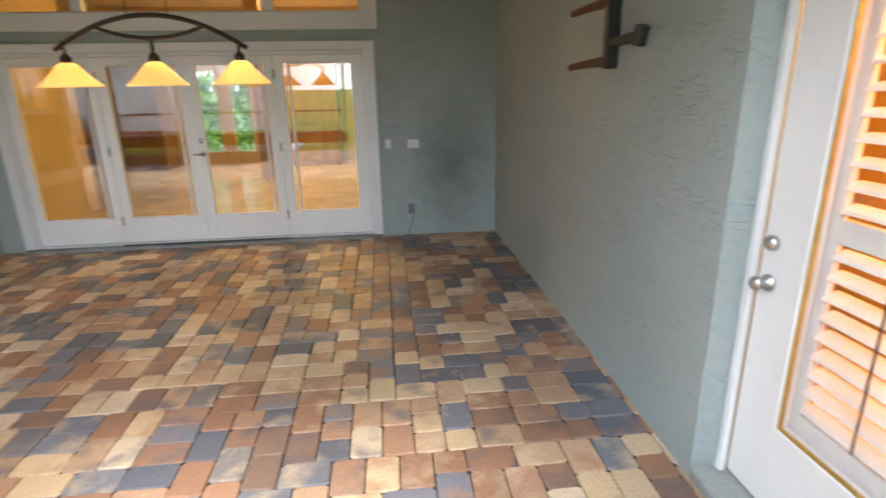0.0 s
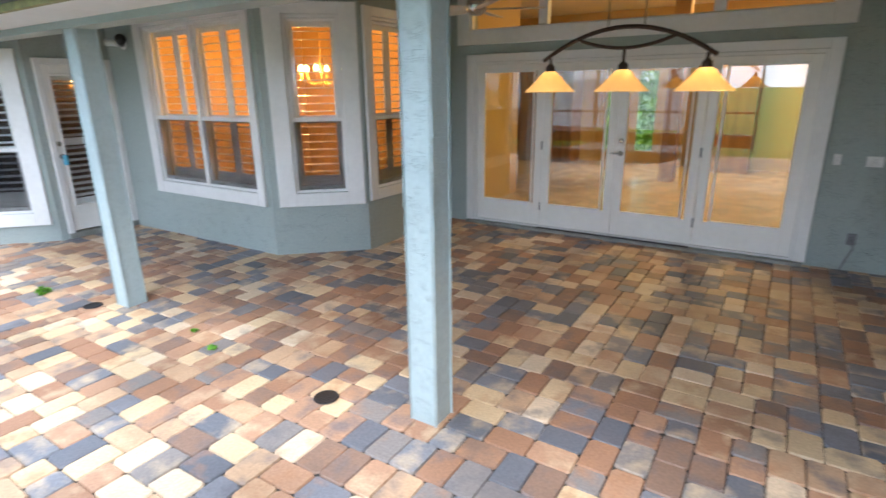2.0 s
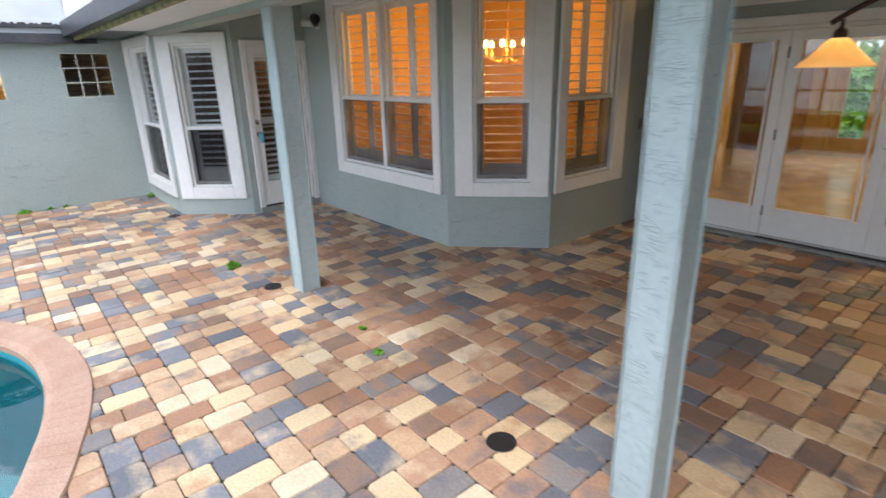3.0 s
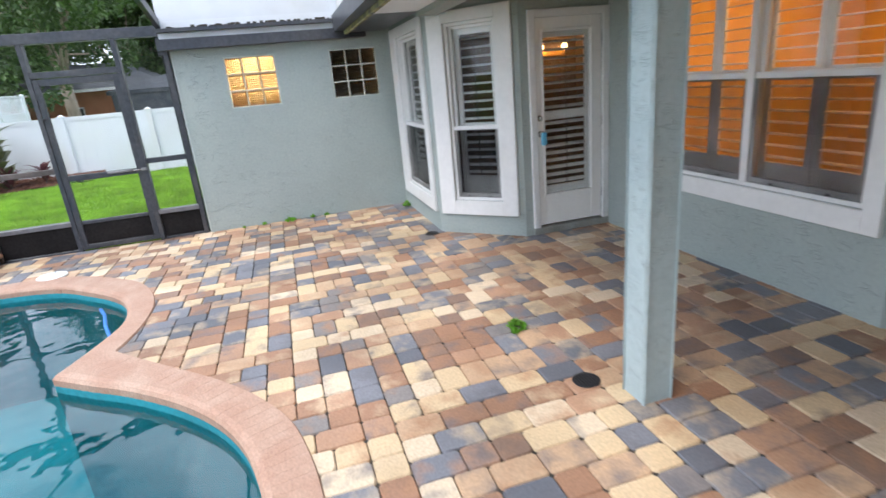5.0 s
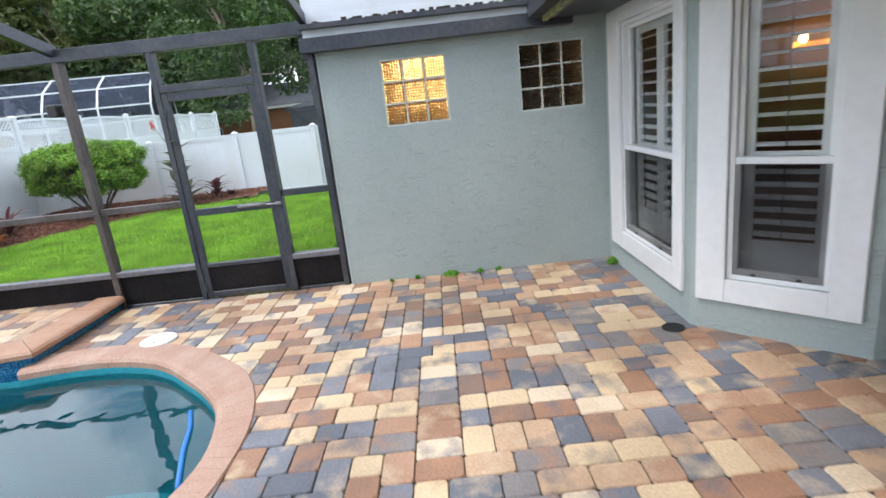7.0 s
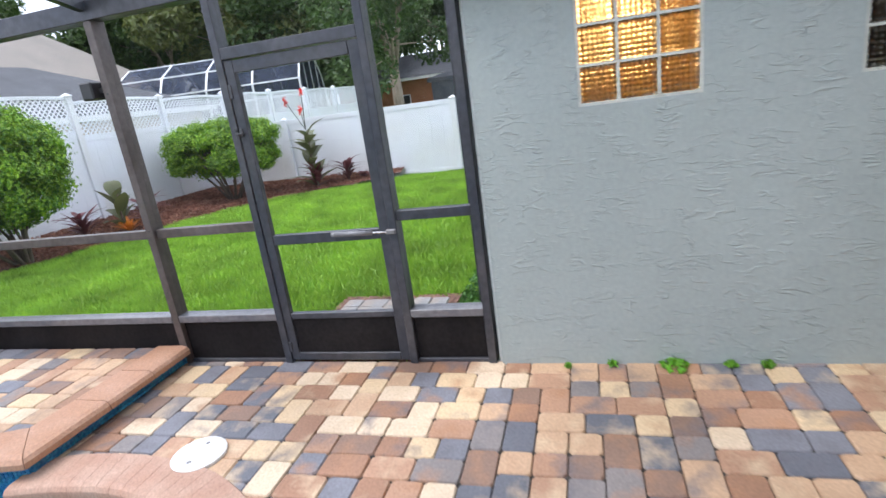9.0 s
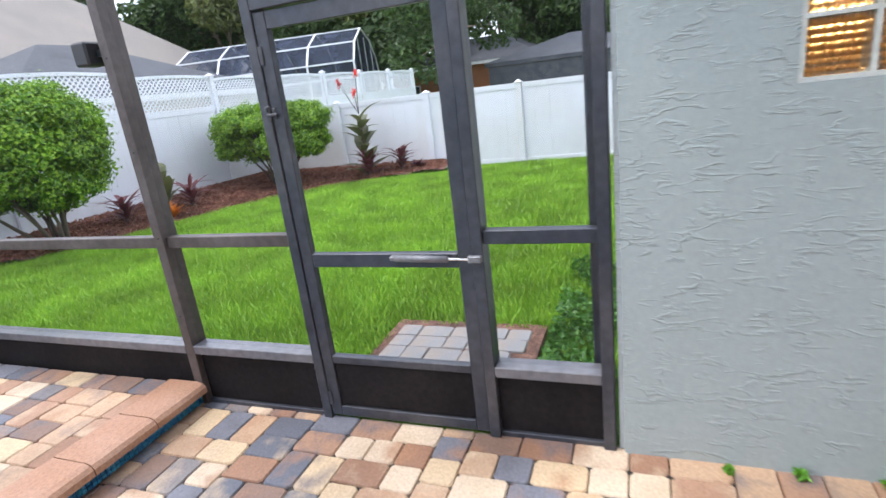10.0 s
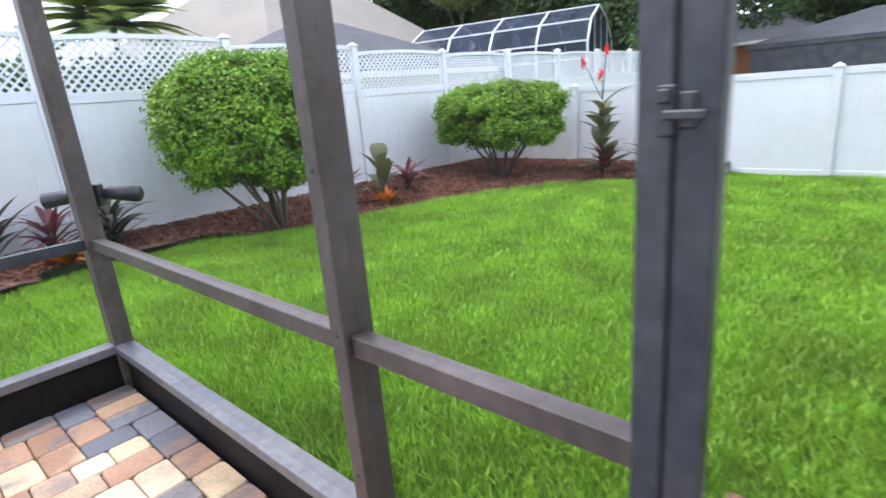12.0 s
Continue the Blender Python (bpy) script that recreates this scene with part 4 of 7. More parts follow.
# bedroom door, with a key safe on its lever
d2 = glazed_shutter_door("door_2", BED_D, 0.152, 0.858, 0.09, 2.04, (0.24, 0.74, 0.40, 1.92), 0.0, 0.07, 0.19, 0.862, "closed white glazed door with white shutters inside", 20, None, 1.0, GLASS_DIMMED)
part("key_safe", box(0.165, 0.215, -0.09, -0.05, 0.9, 1.02, 0.01), material("pale_blue_rubber", (0.12, 0.42, 0.6), 0.5), d2, "pale blue key safe hung on the knob")
part("threshold", box(0.08, 0.93, -0.03, 0.1, 0.0, 0.07, 0.006), CONCRETE, d2, "concrete door sill")
# side door, set back in its recess
d3 = glazed_shutter_door("door_3", SIDE, 4.225, 5.13, 0.06, 2.07, (4.45, 4.99, 0.42, 1.95), 0.14, 0.034, 4.29, 5.135, "closed white glazed side door with lit shutters inside", 24, BRASS, 0.94)
part("threshold", box(4.19, 5.16, 0.0, 0.2, -0.02, 0.05, 0.006), CONCRETE, d3, "concrete door sill")


# ---- glass-block windows ----
BLOCK_GLASS = bpy.data.materials.new("rippled_block_glass")
BLOCK_GLASS.use_nodes = True
_b = BLOCK_GLASS.node_tree.nodes["Principled BSDF"]
_b.inputs["Base Color"].default_value = (0.86, 0.9, 0.86, 1)
_b.inputs["Transmission Weight"].default_value = 1.0
_b.inputs["Roughness"].default_value = 0.3
_b.inputs["IOR"].default_value = 1.2
_w = BLOCK_GLASS.node_tree.nodes.new("ShaderNodeTexWave")
_w.wave_type = "BANDS"
_w.bands_direction = "X"
_w.inputs["Scale"].default_value = 13
_w2 = BLOCK_GLASS.node_tree.nodes.new("ShaderNodeTexWave")
_w2.wave_type, _w2.bands_direction = "BANDS", "Z"
_w2.inputs["Scale"].default_value = 13
_ad = BLOCK_GLASS.node_tree.nodes.new("ShaderNodeMath")
_ad.operation = "ADD"
_t = BLOCK_GLASS.node_tree.nodes.new("ShaderNodeTexCoord")
_p = BLOCK_GLASS.node_tree.nodes.new("ShaderNodeBump")
_p.inputs["Distance"].default_value = 0.007
BLOCK_GLASS.node_tree.links.new(_t.outputs["Object"], _w.inputs["Vector"])
BLOCK_GLASS.node_tree.links.new(_t.outputs["Object"], _w2.inputs["Vector"])
BLOCK_GLASS.node_tree.links.new(_w.outputs["Fac"], _ad.inputs[0])
BLOCK_GLASS.node_tree.links.new(_w2.outputs["Fac"], _ad.inputs[1])
BLOCK_GLASS.node_tree.links.new(_ad.outputs[0], _p.inputs["Height"])
BLOCK_GLASS.node_tree.links.new(_p.outputs[0], _b.inputs["Normal"])
MORTAR = material("white_mortar", (0.52, 0.54, 0.49), 0.85, second=(0.42, 0.44, 0.39), scale=6)


def block_window(name, u0, label):
    win = empty(name, BATH, label, "window", kind="structure")
    z0, s, g = 1.4745, 0.1895, 0.007
    grid = bmesh.new()
    for k in range(4):
        add_box(grid, u0 + k * s - g, u0 + k * s + g, 0.004, 0.09, z0 - g, z0 + 3 * s + g)
        for j in range(3):
            add_box(grid, u0 + j * s + g, u0 + (j + 1) * s - g, 0.004, 0.089, z0 + k * s - g, z0 + k * s + g)
    part("mortar_joint", grid, MORTAR, win, "white mortar joints")
    for i in range(3):
        for j in range(3):
            a, c = u0 + i * s + g + 0.001, z0 + j * s + g + 0.001
            blk = part("glass_block", box(a, a + s - 2 * g - 0.002, 0.01, 0.085, c, c + s - 2 * g - 0.002, 0.012), BLOCK_GLASS, win)
            blk.visible_shadow = False


block_window("window_7", 0.547, "three by three glass blocks glowing amber from a lit bathroom")
block_window("window_8", 1.781, "three by three glass blocks over a dark shower")

# ---- eaves over the bathroom wall ----
slab("bath_gutter", -10.1, -9.96, -0.75, 1.6, 2.165, 2.28, BRONZE, "dark bronze gutter over the bathroom wall", "gutter")
slab("bath_flashing", -10.09, -10.02, -0.72, 1.6, 2.281, 2.348, VINYL, "pale flashing strip above the gutter", "flashing")
slab("bath_gutter_lip", -10.09, -9.94, -0.73, 1.6, 2.349, 2.388, BRONZE, "dark gutter lip littered with leaf debris", "gutter")
slab("bath_siding", -10.1, -10.04, -0.7, 1.9, 2.389, 3.6, VINYL, "pale siding above the bathroom gutter", "wall")
bm = bmesh.new()
for k in range(70):
    y, x = random.uniform(-0.6, 1.5), random.uniform(-10.02, -9.95)
    s = random.uniform(0.008, 0.022)
    add_box(bm, x - s, x + s, y - s, y + s, 2.389, 2.389 + s)
tagged(link_mesh("leaf_debris", bm, material("dark_leaf_debris", (0.04, 0.032, 0.02), 0.95)), "dark leaf litter lying on the gutter lip", "debris", kind="stuff")

# ---- screen enclosure ----
EX = -10.15
cage = empty("screen_enclosure", Matrix.Translation((EX, 0, 0)), "dark bronze aluminium pool enclosure with insect screens", "screen enclosure", kind="structure")


def stick(parent, name, x0, x1, y0, y1, z0, z1, mat=None, label=""):
    """A square aluminium member, given in world metres."""
    return part(name, box(x0 - EX, x1 - EX, y0, y1, z0, z1, 0.003), mat or BRONZE, parent, label)


for y, d in ((-0.7, 0.05), (-1.21, 0.05), (-2.115, 0.05), (-2.95, 0.06)):
    stick(cage, "post", EX - 0.055, EX + 0.05, y - d / 2, y + d / 2, 0.0 if y > -2.9 else -0.02, 2.33, BRONZE_BROWN if y < -2.9 else BRONZE)
stick(cage, "post", EX - 0.05, EX + 0.05, -5.25, -5.15, 0.0, 2.33, BRONZE_BROWN)
stick(cage, "top_beam", EX - 0.055, EX + 0.055, -5.26, -0.66, 2.331, 2.44)
bays = [(-1.185, -0.725), (-2.92, -2.14), (-5.15, -2.98)]
for a, b in bays:
    stick(cage, "chair_rail", EX - 0.025, EX + 0.03, a, b, 0.94, 1.0, BRONZE_BROWN if a < -2.5 else BRONZE)
    stick(cage, "kick_rail", EX - 0.05, EX + 0.05, a, b, 0.32, 0.37, RAIL_CAP)
    stick(cage, "kick_plate", EX - 0.012, EX + 0.012, a, b, 0.0, 0.319, KICK, "dark solid kick plate")
    stick(cage, "sole_rail", EX - 0.03, EX + 0.03, a, b, -0.02, 0.025)
stick(cage, "gate_header", EX - 0.05, EX + 0.05, -2.09, -1.235, 1.98, 2.045)
# the run along the raised deck, towards the pool's far side
for k, x in enumerate((-7.9, -5.7, -3.5, -1.2)):
    stick(cage, "post", x - 0.03, x + 0.03, -5.25, -5.15, -0.05, 2.33)
stick(cage, "top_beam", EX + 0.056, 1.2, -5.255, -5.145, 2.332, 2.44)
xs = [EX + 0.05, -7.93, -7.87, -5.73, -5.67, -3.53, -3.47, -1.23]
for a, b in zip(xs[::2], xs[1::2]):
    stick(cage, "chair_rail", a, b, -5.225, -5.175, 0.94, 1.0)
    stick(cage, "kick_rail", a, b, -5.25, -5.15, 0.32, 0.37, RAIL_CAP)
    stick(cage, "kick_plate", a, b, -5.212, -5.188, 0.0, 0.319, KICK, "dark solid kick plate")
for y, a, b in [(0, *q) for q in bays] + [(0, -2.085, -1.24)]:
    for z0, z1 in (((0.371, 0.939), (1.001, 2.33)) if (a, b) != (-2.085, -1.24) else ((2.046, 2.33),)):
        p = stick(cage, "screen", EX - 0.002, EX + 0.002, a, b, z0, z1, SCREEN, "fine dark insect screen")
for a, b in zip(xs[::2], xs[1::2]):
    for z0, z1 in ((0.371, 0.939), (1.001, 2.33)):
        stick(cage, "screen", a, b, -5.202, -5.198, z0, z1, SCREEN, "fine dark insect screen")
# roof beams rise from the outer wall, then run level to the eaves
RISE = [(EX, 2.42), (-5.6, 3.4), (1.2, 3.4)]
for y in (-0.7, -2.95, -5.2):
    for (x0, z0), (x1, z1) in zip(RISE, RISE[1:]):
        bm = bmesh.new()
        vs = [[bm.verts.new((x - EX, y + dy, z + dz)) for dy, dz in ((-0.025, -0.05), (0.025, -0.05), (0.025, 0.05), (-0.025, 0.05))] for x, z in ((x0, z0), (x1, z1))]
        for i in range(4):
            bm.faces.new((vs[0][i], vs[0][(i + 1) % 4], vs[1][(i + 1) % 4], vs[1][i]))
        bm.faces.new(vs[0][::-1])
        bm.faces.new(vs[1])
        part("roof_beam", bm, BRONZE, cage)
for x, z in ((-8.0, 2.89), (-5.6, 3.4), (-3.3, 3.4), (-1.0, 3.4)):
    stick(cage, "purlin", x - 0.025, x + 0.025, -5.2, 1.25 if x > -7 else 1.2, z - 0.04, z + 0.04)
for (x0, z0), (x1, z1) in zip(RISE, RISE[1:]):
    bm = bmesh.new()
    q = [bm.verts.new(v) for v in ((x0 - EX, -5.17, z0 + 0.03), (x1 - EX, -5.17, z1 + 0.03), (x1 - EX, 1.25, z1 + 0.03), (x0 - EX, 1.25, z0 + 0.03))]
    bm.faces.new(q)
    part("roof_screen", bm, SCREEN, cage, "fine dark insect screen roof")

for y in (-2.95, -5.2):
    for z in (0.55, 1.0, 1.45, 1.9):
        part("screw", lathe([(0.001, 0.004), (0.005, 0.003), (0.006, 0.0)], 8, None, (0, 0, 0)), BLACK, cage).matrix_local = Matrix.Translation((0.05, y, z)) @ pose(0, 0, 0, 0, 90)

# gate
gate = empty("screen_gate", Matrix.Translation((EX + 0.02, -2.09, 0)), "closed bronze aluminium screen gate with a kick panel", "gate")


def gpart(name, y0, y1, z0, z1, x0=-0.02, x1=0.02, mat=None, parent=None, label=""):
    return part(name, box(x0, x1, y0, y1, z0, z1, 0.003), mat or BRONZE, parent or gate, label)


gpart("hinge_stile", 0.0005, 0.06, 0.02, 1.972)
gpart("latch_stile", 0.79, 0.8545, 0.02, 1.972)
gpart("top_rail", 0.061, 0.789, 1.9, 1.972)
gpart("mid_rail", 0.061, 0.789, 0.84, 0.905)
gpart("kick_rail", 0.061, 0.789, 0.325, 0.365)
gpart("bottom_rail", 0.061, 0.789, 0.02, 0.075)
gpart("kick_panel", 0.061, 0.789, 0.076, 0.324, -0.008, 0.008, KICK, None, "dark brown solid kick panel")
gpart("screen", 0.061, 0.789, 0.366, 0.839, -0.002, 0.002, SCREEN, None, "fine dark insect screen")
gpart("screen", 0.061, 0.789, 0.906, 1.899, -0.002, 0.002, SCREEN, None, "fine dark insect screen")
closer = part("gate_closer", tube([(0.04, 0.5, 0.89), (0.04, 0.75, 0.886)], 0.015, 12), GREY_METAL, gate, "grey tubular gate closer", True)
part("rod", tube([(0.04, 0.75, 0.886), (0.04, 0.87, 0.884)], 0.006, 8), CHROME, closer)
part("bracket", box(0.02, 0.05, 0.84, 0.9, 0.87, 0.9, 0.004), GREY_METAL, closer)
part("bracket", box(0.02, 0.05, 0.48, 0.51, 0.88, 0.9, 0.003), GREY_METAL, closer)
la = gpart("latch", -0.02, 0.004, 1.525, 1.595, 0.021, 0.034, DARK_METAL, None, "dark grey metal safety latch")
gpart("latch_plate", 0.006, 0.03, 1.535, 1.585, 0.021, 0.028, DARK_METAL, la)
gpart("latch_pin", -0.01, 0.045, 1.548, 1.562, 0.0345, 0.046, DARK_METAL, la)
gpart("latch_knob", -0.018, -0.002, 1.57, 1.59, 0.0345, 0.042, DARK_METAL, la)
for z in (0.12, 1.8):
    gpart("hinge", -0.012, 0.02, z - 0.04, z + 0.04, 0.021, 0.027, BRONZE, None)


def speaker_box():
    t = empty("security_sensor", Matrix.Translation((EX + 0.05, -3.05, 1.93)), "small black box fixed to an enclosure post", "sensor")
    part("housing", box(-0.06, 0.05, -0.055, 0.04, -0.055, 0.055, 0.01), BLACK, t)
    part("arm", box(-0.03, 0.0, 0.041, 0.075, -0.015, 0.015), BLACK, t)


speaker_box()


def twin_floodlight():
    t = empty("twin_floodlight", Matrix.Translation((EX - 0.08, -5.22, 1.22)), "black twin floodlight on the corner post of the enclosure", "floodlight")
    t.matrix_world = t.matrix_world @ pose(0, 0, 0, 0, 0, 41)
    part("bracket", box(-0.03, 0.03, -0.03, 0.03, -0.06, 0.06, 0.005), BLACK, t)
    for s in (-1, 1):
        part("lamp_head", tube([(0.0, s * 0.05, 0.0), (0.02, s * 0.09, 0.01), (0.05, s * 0.26, -0.005)], 0.03, 10, 0.045), BLACK, t, smooth=True)


twin_floodlight()

# ---- raised deck edge: tile riser and bull-nosed coping ----
raised = empty("raised_coping", Matrix.Identity(4), "worn terracotta bull-nose coping on the raised deck edge", "coping", kind="structure")
EDGE = [(-10.1, -2.9), (-9.75, -2.9), (-9.4, -2.905), (-8.87, -2.92)]
SIDE_EDGE = [(-8.87, -2.92), (-8.76, -3.45), (-8.66, -3.75), (-8.64, -4.2), (-8.63, -4.7), (-8.63, -5.14)]
MITRE = (-9.13, -3.19)
EDGE_IN = [(x, y - 0.27) for x, y in EDGE[:-1]] + [MITRE]
SIDE_IN = [MITRE] + [(x - 0.27, y) for x, y in SIDE_EDGE[1:]]
for outer, inner in ((EDGE, EDGE_IN), (SIDE_EDGE, SIDE_IN)):
    for p, q, a, b in zip(outer, outer[1:], inner, inner[1:]):
        coping_stone(a, b, p, q, 0.145, 0.062, COPING_RAISED, raised)
RISER = [(x, y - 0.065) for x, y in EDGE[:-1]] + [(-8.93, -2.98)]
SIDE_RISER = [(-8.93, -2.98), (-8.82, -3.45), (-8.72, -3.75), (-8.69, -4.2), (-8.68, -4.7), (-8.68, -5.14)]
TILE = material("blue_mosaic_tile", (0.03, 0.16, 0.36), 0.12, second=(0.04, 0.27, 0.42), scale=30, fine=60, fine_amount=0.3)
bm = bmesh.new()
for (p, q), low in [((a, b), 0.0) for a, b in zip(RISER, RISER[1:])] + [((a, b), -0.2) for a, b in zip(SIDE_RISER, SIDE_RISER[1:])]:
    m, length = run(p, q)
    n = max(1, int(length / 0.024))
    for i in range(n):
        for j in range(int((0.085 - low) / 0.0245)):
            u, z = (i + 0.08) * length / n, 0.082 - (j + 1) * 0.0245
            u1 = (i + 0.92) * length / n
            c = [m @ Vector((a, b2, zz)) for a in (u, u1) for b2 in (-0.022, 0.012) for zz in (z, z + 0.0205)]
            vs = [bm.verts.new(v) for v in c]
            for f in ((0, 1, 3, 2), (4, 6, 7, 5), (0, 4, 5, 1), (2, 3, 7, 6), (1, 5, 7, 3), (0, 2, 6, 4)):
                bm.faces.new([vs[k] for k in f])
tiles = part("mosaic_tile", bm, TILE, raised, "small glossy blue mosaic tiles")
tiles["kind"] = "stuff"

# ---- fixtures on the lanai ----
SHADE = leaf_material("amber_glass_shade", (0.88, 0.66, 0.34), (0.88, 0.66, 0.34), 0.25)
_b = SHADE.node_tree.nodes["Principled BSDF"]
_b.inputs["Emission Color"].default_value = (1.0, 0.6, 0.2, 1)
_b.inputs["Emission Strength"].default_value = 0.3
for _n in SHADE.node_tree.nodes:
    if _n.type == "MIX_SHADER":
        _n.inputs[0].default_value = 0.6
BULB = emitter("warm_bulb", (1.0, 0.6, 0.22), 6.0)


def pendant():
    x0, y0, z0 = -1.42, 3.54, 0.0
    p = empty("pendant_light", Matrix.Translation((x0, y0, 0)), "bronze three-light pendant with glowing amber glass shades", "pendant light")

    def arc(xa, xb, za, zm):
        return [(xa + (xb - xa) * k / 16, 0, za + (zm - za) * (1 - (2 * k / 16 - 1) ** 2)) for k in range(17)]
    part("upper_arm", tube(arc(-0.55, 0.55, 1.9, 2.09), 0.014, 8), IRON, p, "bowed dark bronze bar", True)
    part("lower_arm", tube(arc(-0.32, 0.32, 2.03, 1.962), 0.011, 8), IRON, p, "bowed dark bronze bar", True)
    for x in (-0.115, 0.115):
        part("rod", tube([(x, 0, 2.09), (x, 0, 3.07)], 0.005, 6), CHROME, p)
    part("canopy", box(-0.22, 0.22, -0.06, 0.06, 3.07, 3.1, 0.01), IRON, p)
    for x, top in ((-0.5, 1.915), (0.0, 1.966), (0.5, 1.915)):
        part("stem", tube([(x, 0, top), (x, 0, 1.84)], 0.01, 8), IRON, p)
        part("fitter", lathe([(0.012, 1.88), (0.03, 1.86), (0.034, 1.825), (0.03, 1.82)], 16, None, (x, 0, 0)), IRON, p, smooth=True)
        sh = part("shade", lathe([(0.032, 1.83), (0.055, 1.815), (0.09, 1.775), (0.135, 1.73), (0.168, 1.7), (0.176, 1.69), (0.172, 1.692), (0.13, 1.724), (0.085, 1.768), (0.05, 1.806)], 32, None, (x, 0, 0)), SHADE, p, "glowing amber glass bell shade", True)
        sh.visible_shadow = False
        part("bulb", lathe([(0.001, 1.725), (0.022, 1.735), (0.03, 1.76), (0.022, 1.785), (0.001, 1.8)], 14, None, (x, 0, 0)), BULB, p, smooth=True)
        lamp("pendant_bulb_light", "POINT", (x0 + x, y0, 1.765), 5.0, (1.0, 0.66, 0.33), 0.03)


pendant()


def ceiling_fan():
    f = empty("ceiling_fan", Matrix.Translation((-3.0, 4.42, 0)), "ceiling fan at rest with pale blades under the lanai roof", "ceiling fan")
    FAN = material("pale_fan_blade", (0.5, 0.45, 0.36), 0.4, scale=3)
    part("downrod", tube([(0, 0, 2.5), (0, 0, 3.1)], 0.015), CHROME, f)
    part("motor", lathe([(0.001, 2.36), (0.05, 2.36), (0.09, 2.4), (0.1, 2.45), (0.085, 2.5), (0.02, 2.53)], 20), CHROME, f, "brushed nickel motor housing", True)
    for k in range(5):
        bm = bmesh.new()
        pts = [(0.1, -0.03), (0.18, -0.06), (0.55, -0.075), (0.62, -0.04), (0.62, 0.05), (0.55, 0.075), (0.18, 0.06), (0.1, 0.03)]
        lo = [bm.verts.new((x, y, 2.405 + y * 0.2)) for x, y in pts]
        hi = [bm.verts.new((x, y, 2.413 + y * 0.2)) for x, y in pts]
        bm.faces.new(lo[::-1])
        bm.faces.new(hi)
        for i in range(8):
            bm.faces.new((lo[i], lo[(i + 1) % 8], hi[(i + 1) % 8], hi[i]))
        b = part("blade", bm, FAN, f)
        b.matrix_local = pose(0, 0, 0, 0, 0, 170 + 72 * k)


ceiling_fan()


def wall_bracket():
    """Black fold-out mount on the side wall; x along the wall, y into it."""
    t = empty("wall_bracket", SIDE, "black steel fold-out wall bracket", "wall bracket")
    DARKWOOD = material("brown_rubber_pad", (0.09, 0.04, 0.02), 0.6)
    part("spine", box(3.07, 3.13, -0.07, 0.0, 1.73, 2.45, 0.008), BLACK, t)
    part("foot", tube([(3.1, -0.05, 1.77), (2.95, -0.1, 1.76), (2.83, -0.16, 1.745)], 0.028, 8, 0.018), DARKWOOD, t, "brown rubber-covered arm")
    part("foot", tube([(3.1, -0.05, 2.06), (2.95, -0.1, 2.05), (2.83, -0.16, 2.03)], 0.028, 8, 0.018), DARKWOOD, t, "brown rubber-covered arm")
    part("arm", tube([(3.1, -0.03, 1.86), (3.3, -0.03, 1.865), (3.42, -0.03, 1.87)], 0.026, 8), BLACK, t)
    part("knob", tube([(3.41, -0.03, 1.83), (3.44, -0.03, 1.91)], 0.035, 10), BLACK, t)


wall_bracket()


def wall_plate(name, m, u, z, w, h, label, mat_=None):
    t = empty(name, m @ Matrix.Translation((u, 0, z)), label, name.replace("_", " "))
    part("plate", box(-w / 2, w / 2, -0.012, 0.0, -h / 2, h / 2, 0.003), mat_ or PLATE, t)
    part("toggle", box(-w * 0.15, w * 0.15, -0.022, -0.0125, -h * 0.22, h * 0.22, 0.003), mat_ or PLATE, t)
    return t


wall_plate("switch", LIVING, 4.18, 1.05, 0.06, 0.1, "white light switch plate on the stucco wall")
wall_plate("switch_box", LIVING, 4.46, 1.045, 0.125, 0.095, "white double switch box on the stucco wall")
op = wall_plate("outlet", LIVING, 4.41, 0.31, 0.07, 0.11, "grey outdoor outlet with a hanging cable", GREY_METAL)
part("cable", tube([(0, -0.03, 0.0), (0.02, -0.05, -0.08), (-0.02, -0.04, -0.2), (-0.05, -0.05, -0.3)], 0.006, 6), GREY_METAL, op)
wall_plate("thermostat", NOOK_C, 1.5, 1.1, 0.06, 0.1, "small grey control plate beside the bay window", GREY_METAL)


def spotlight():
    t = empty("twin_spotlight", NOOK_A @ Matrix.Translation((0.4, 0, 2.27)), "twin outdoor spotlight, one black and one white head", "spotlight")
    part("base", lathe([(0.001, 0.03), (0.05, 0.02), (0.055, 0.0), (0.001, 0.0)], 16), PLATE, t).matrix_local = pose(0, 0, 0, 90)
    part("lamp_head", tube([(0.05, -0.05, 0.0), (0.1, -0.09, 0.03), (0.17, -0.12, 0.05)], 0.035, 12, 0.06), BLACK, t, "black lamp head", True)
    part("lamp_head", tube([(-0.03, -0.05, 0.0), (-0.08, -0.09, 0.02), (-0.15, -0.12, 0.03)], 0.03, 12, 0.045), PLATE, t, "white lamp head", True)


spotlight()


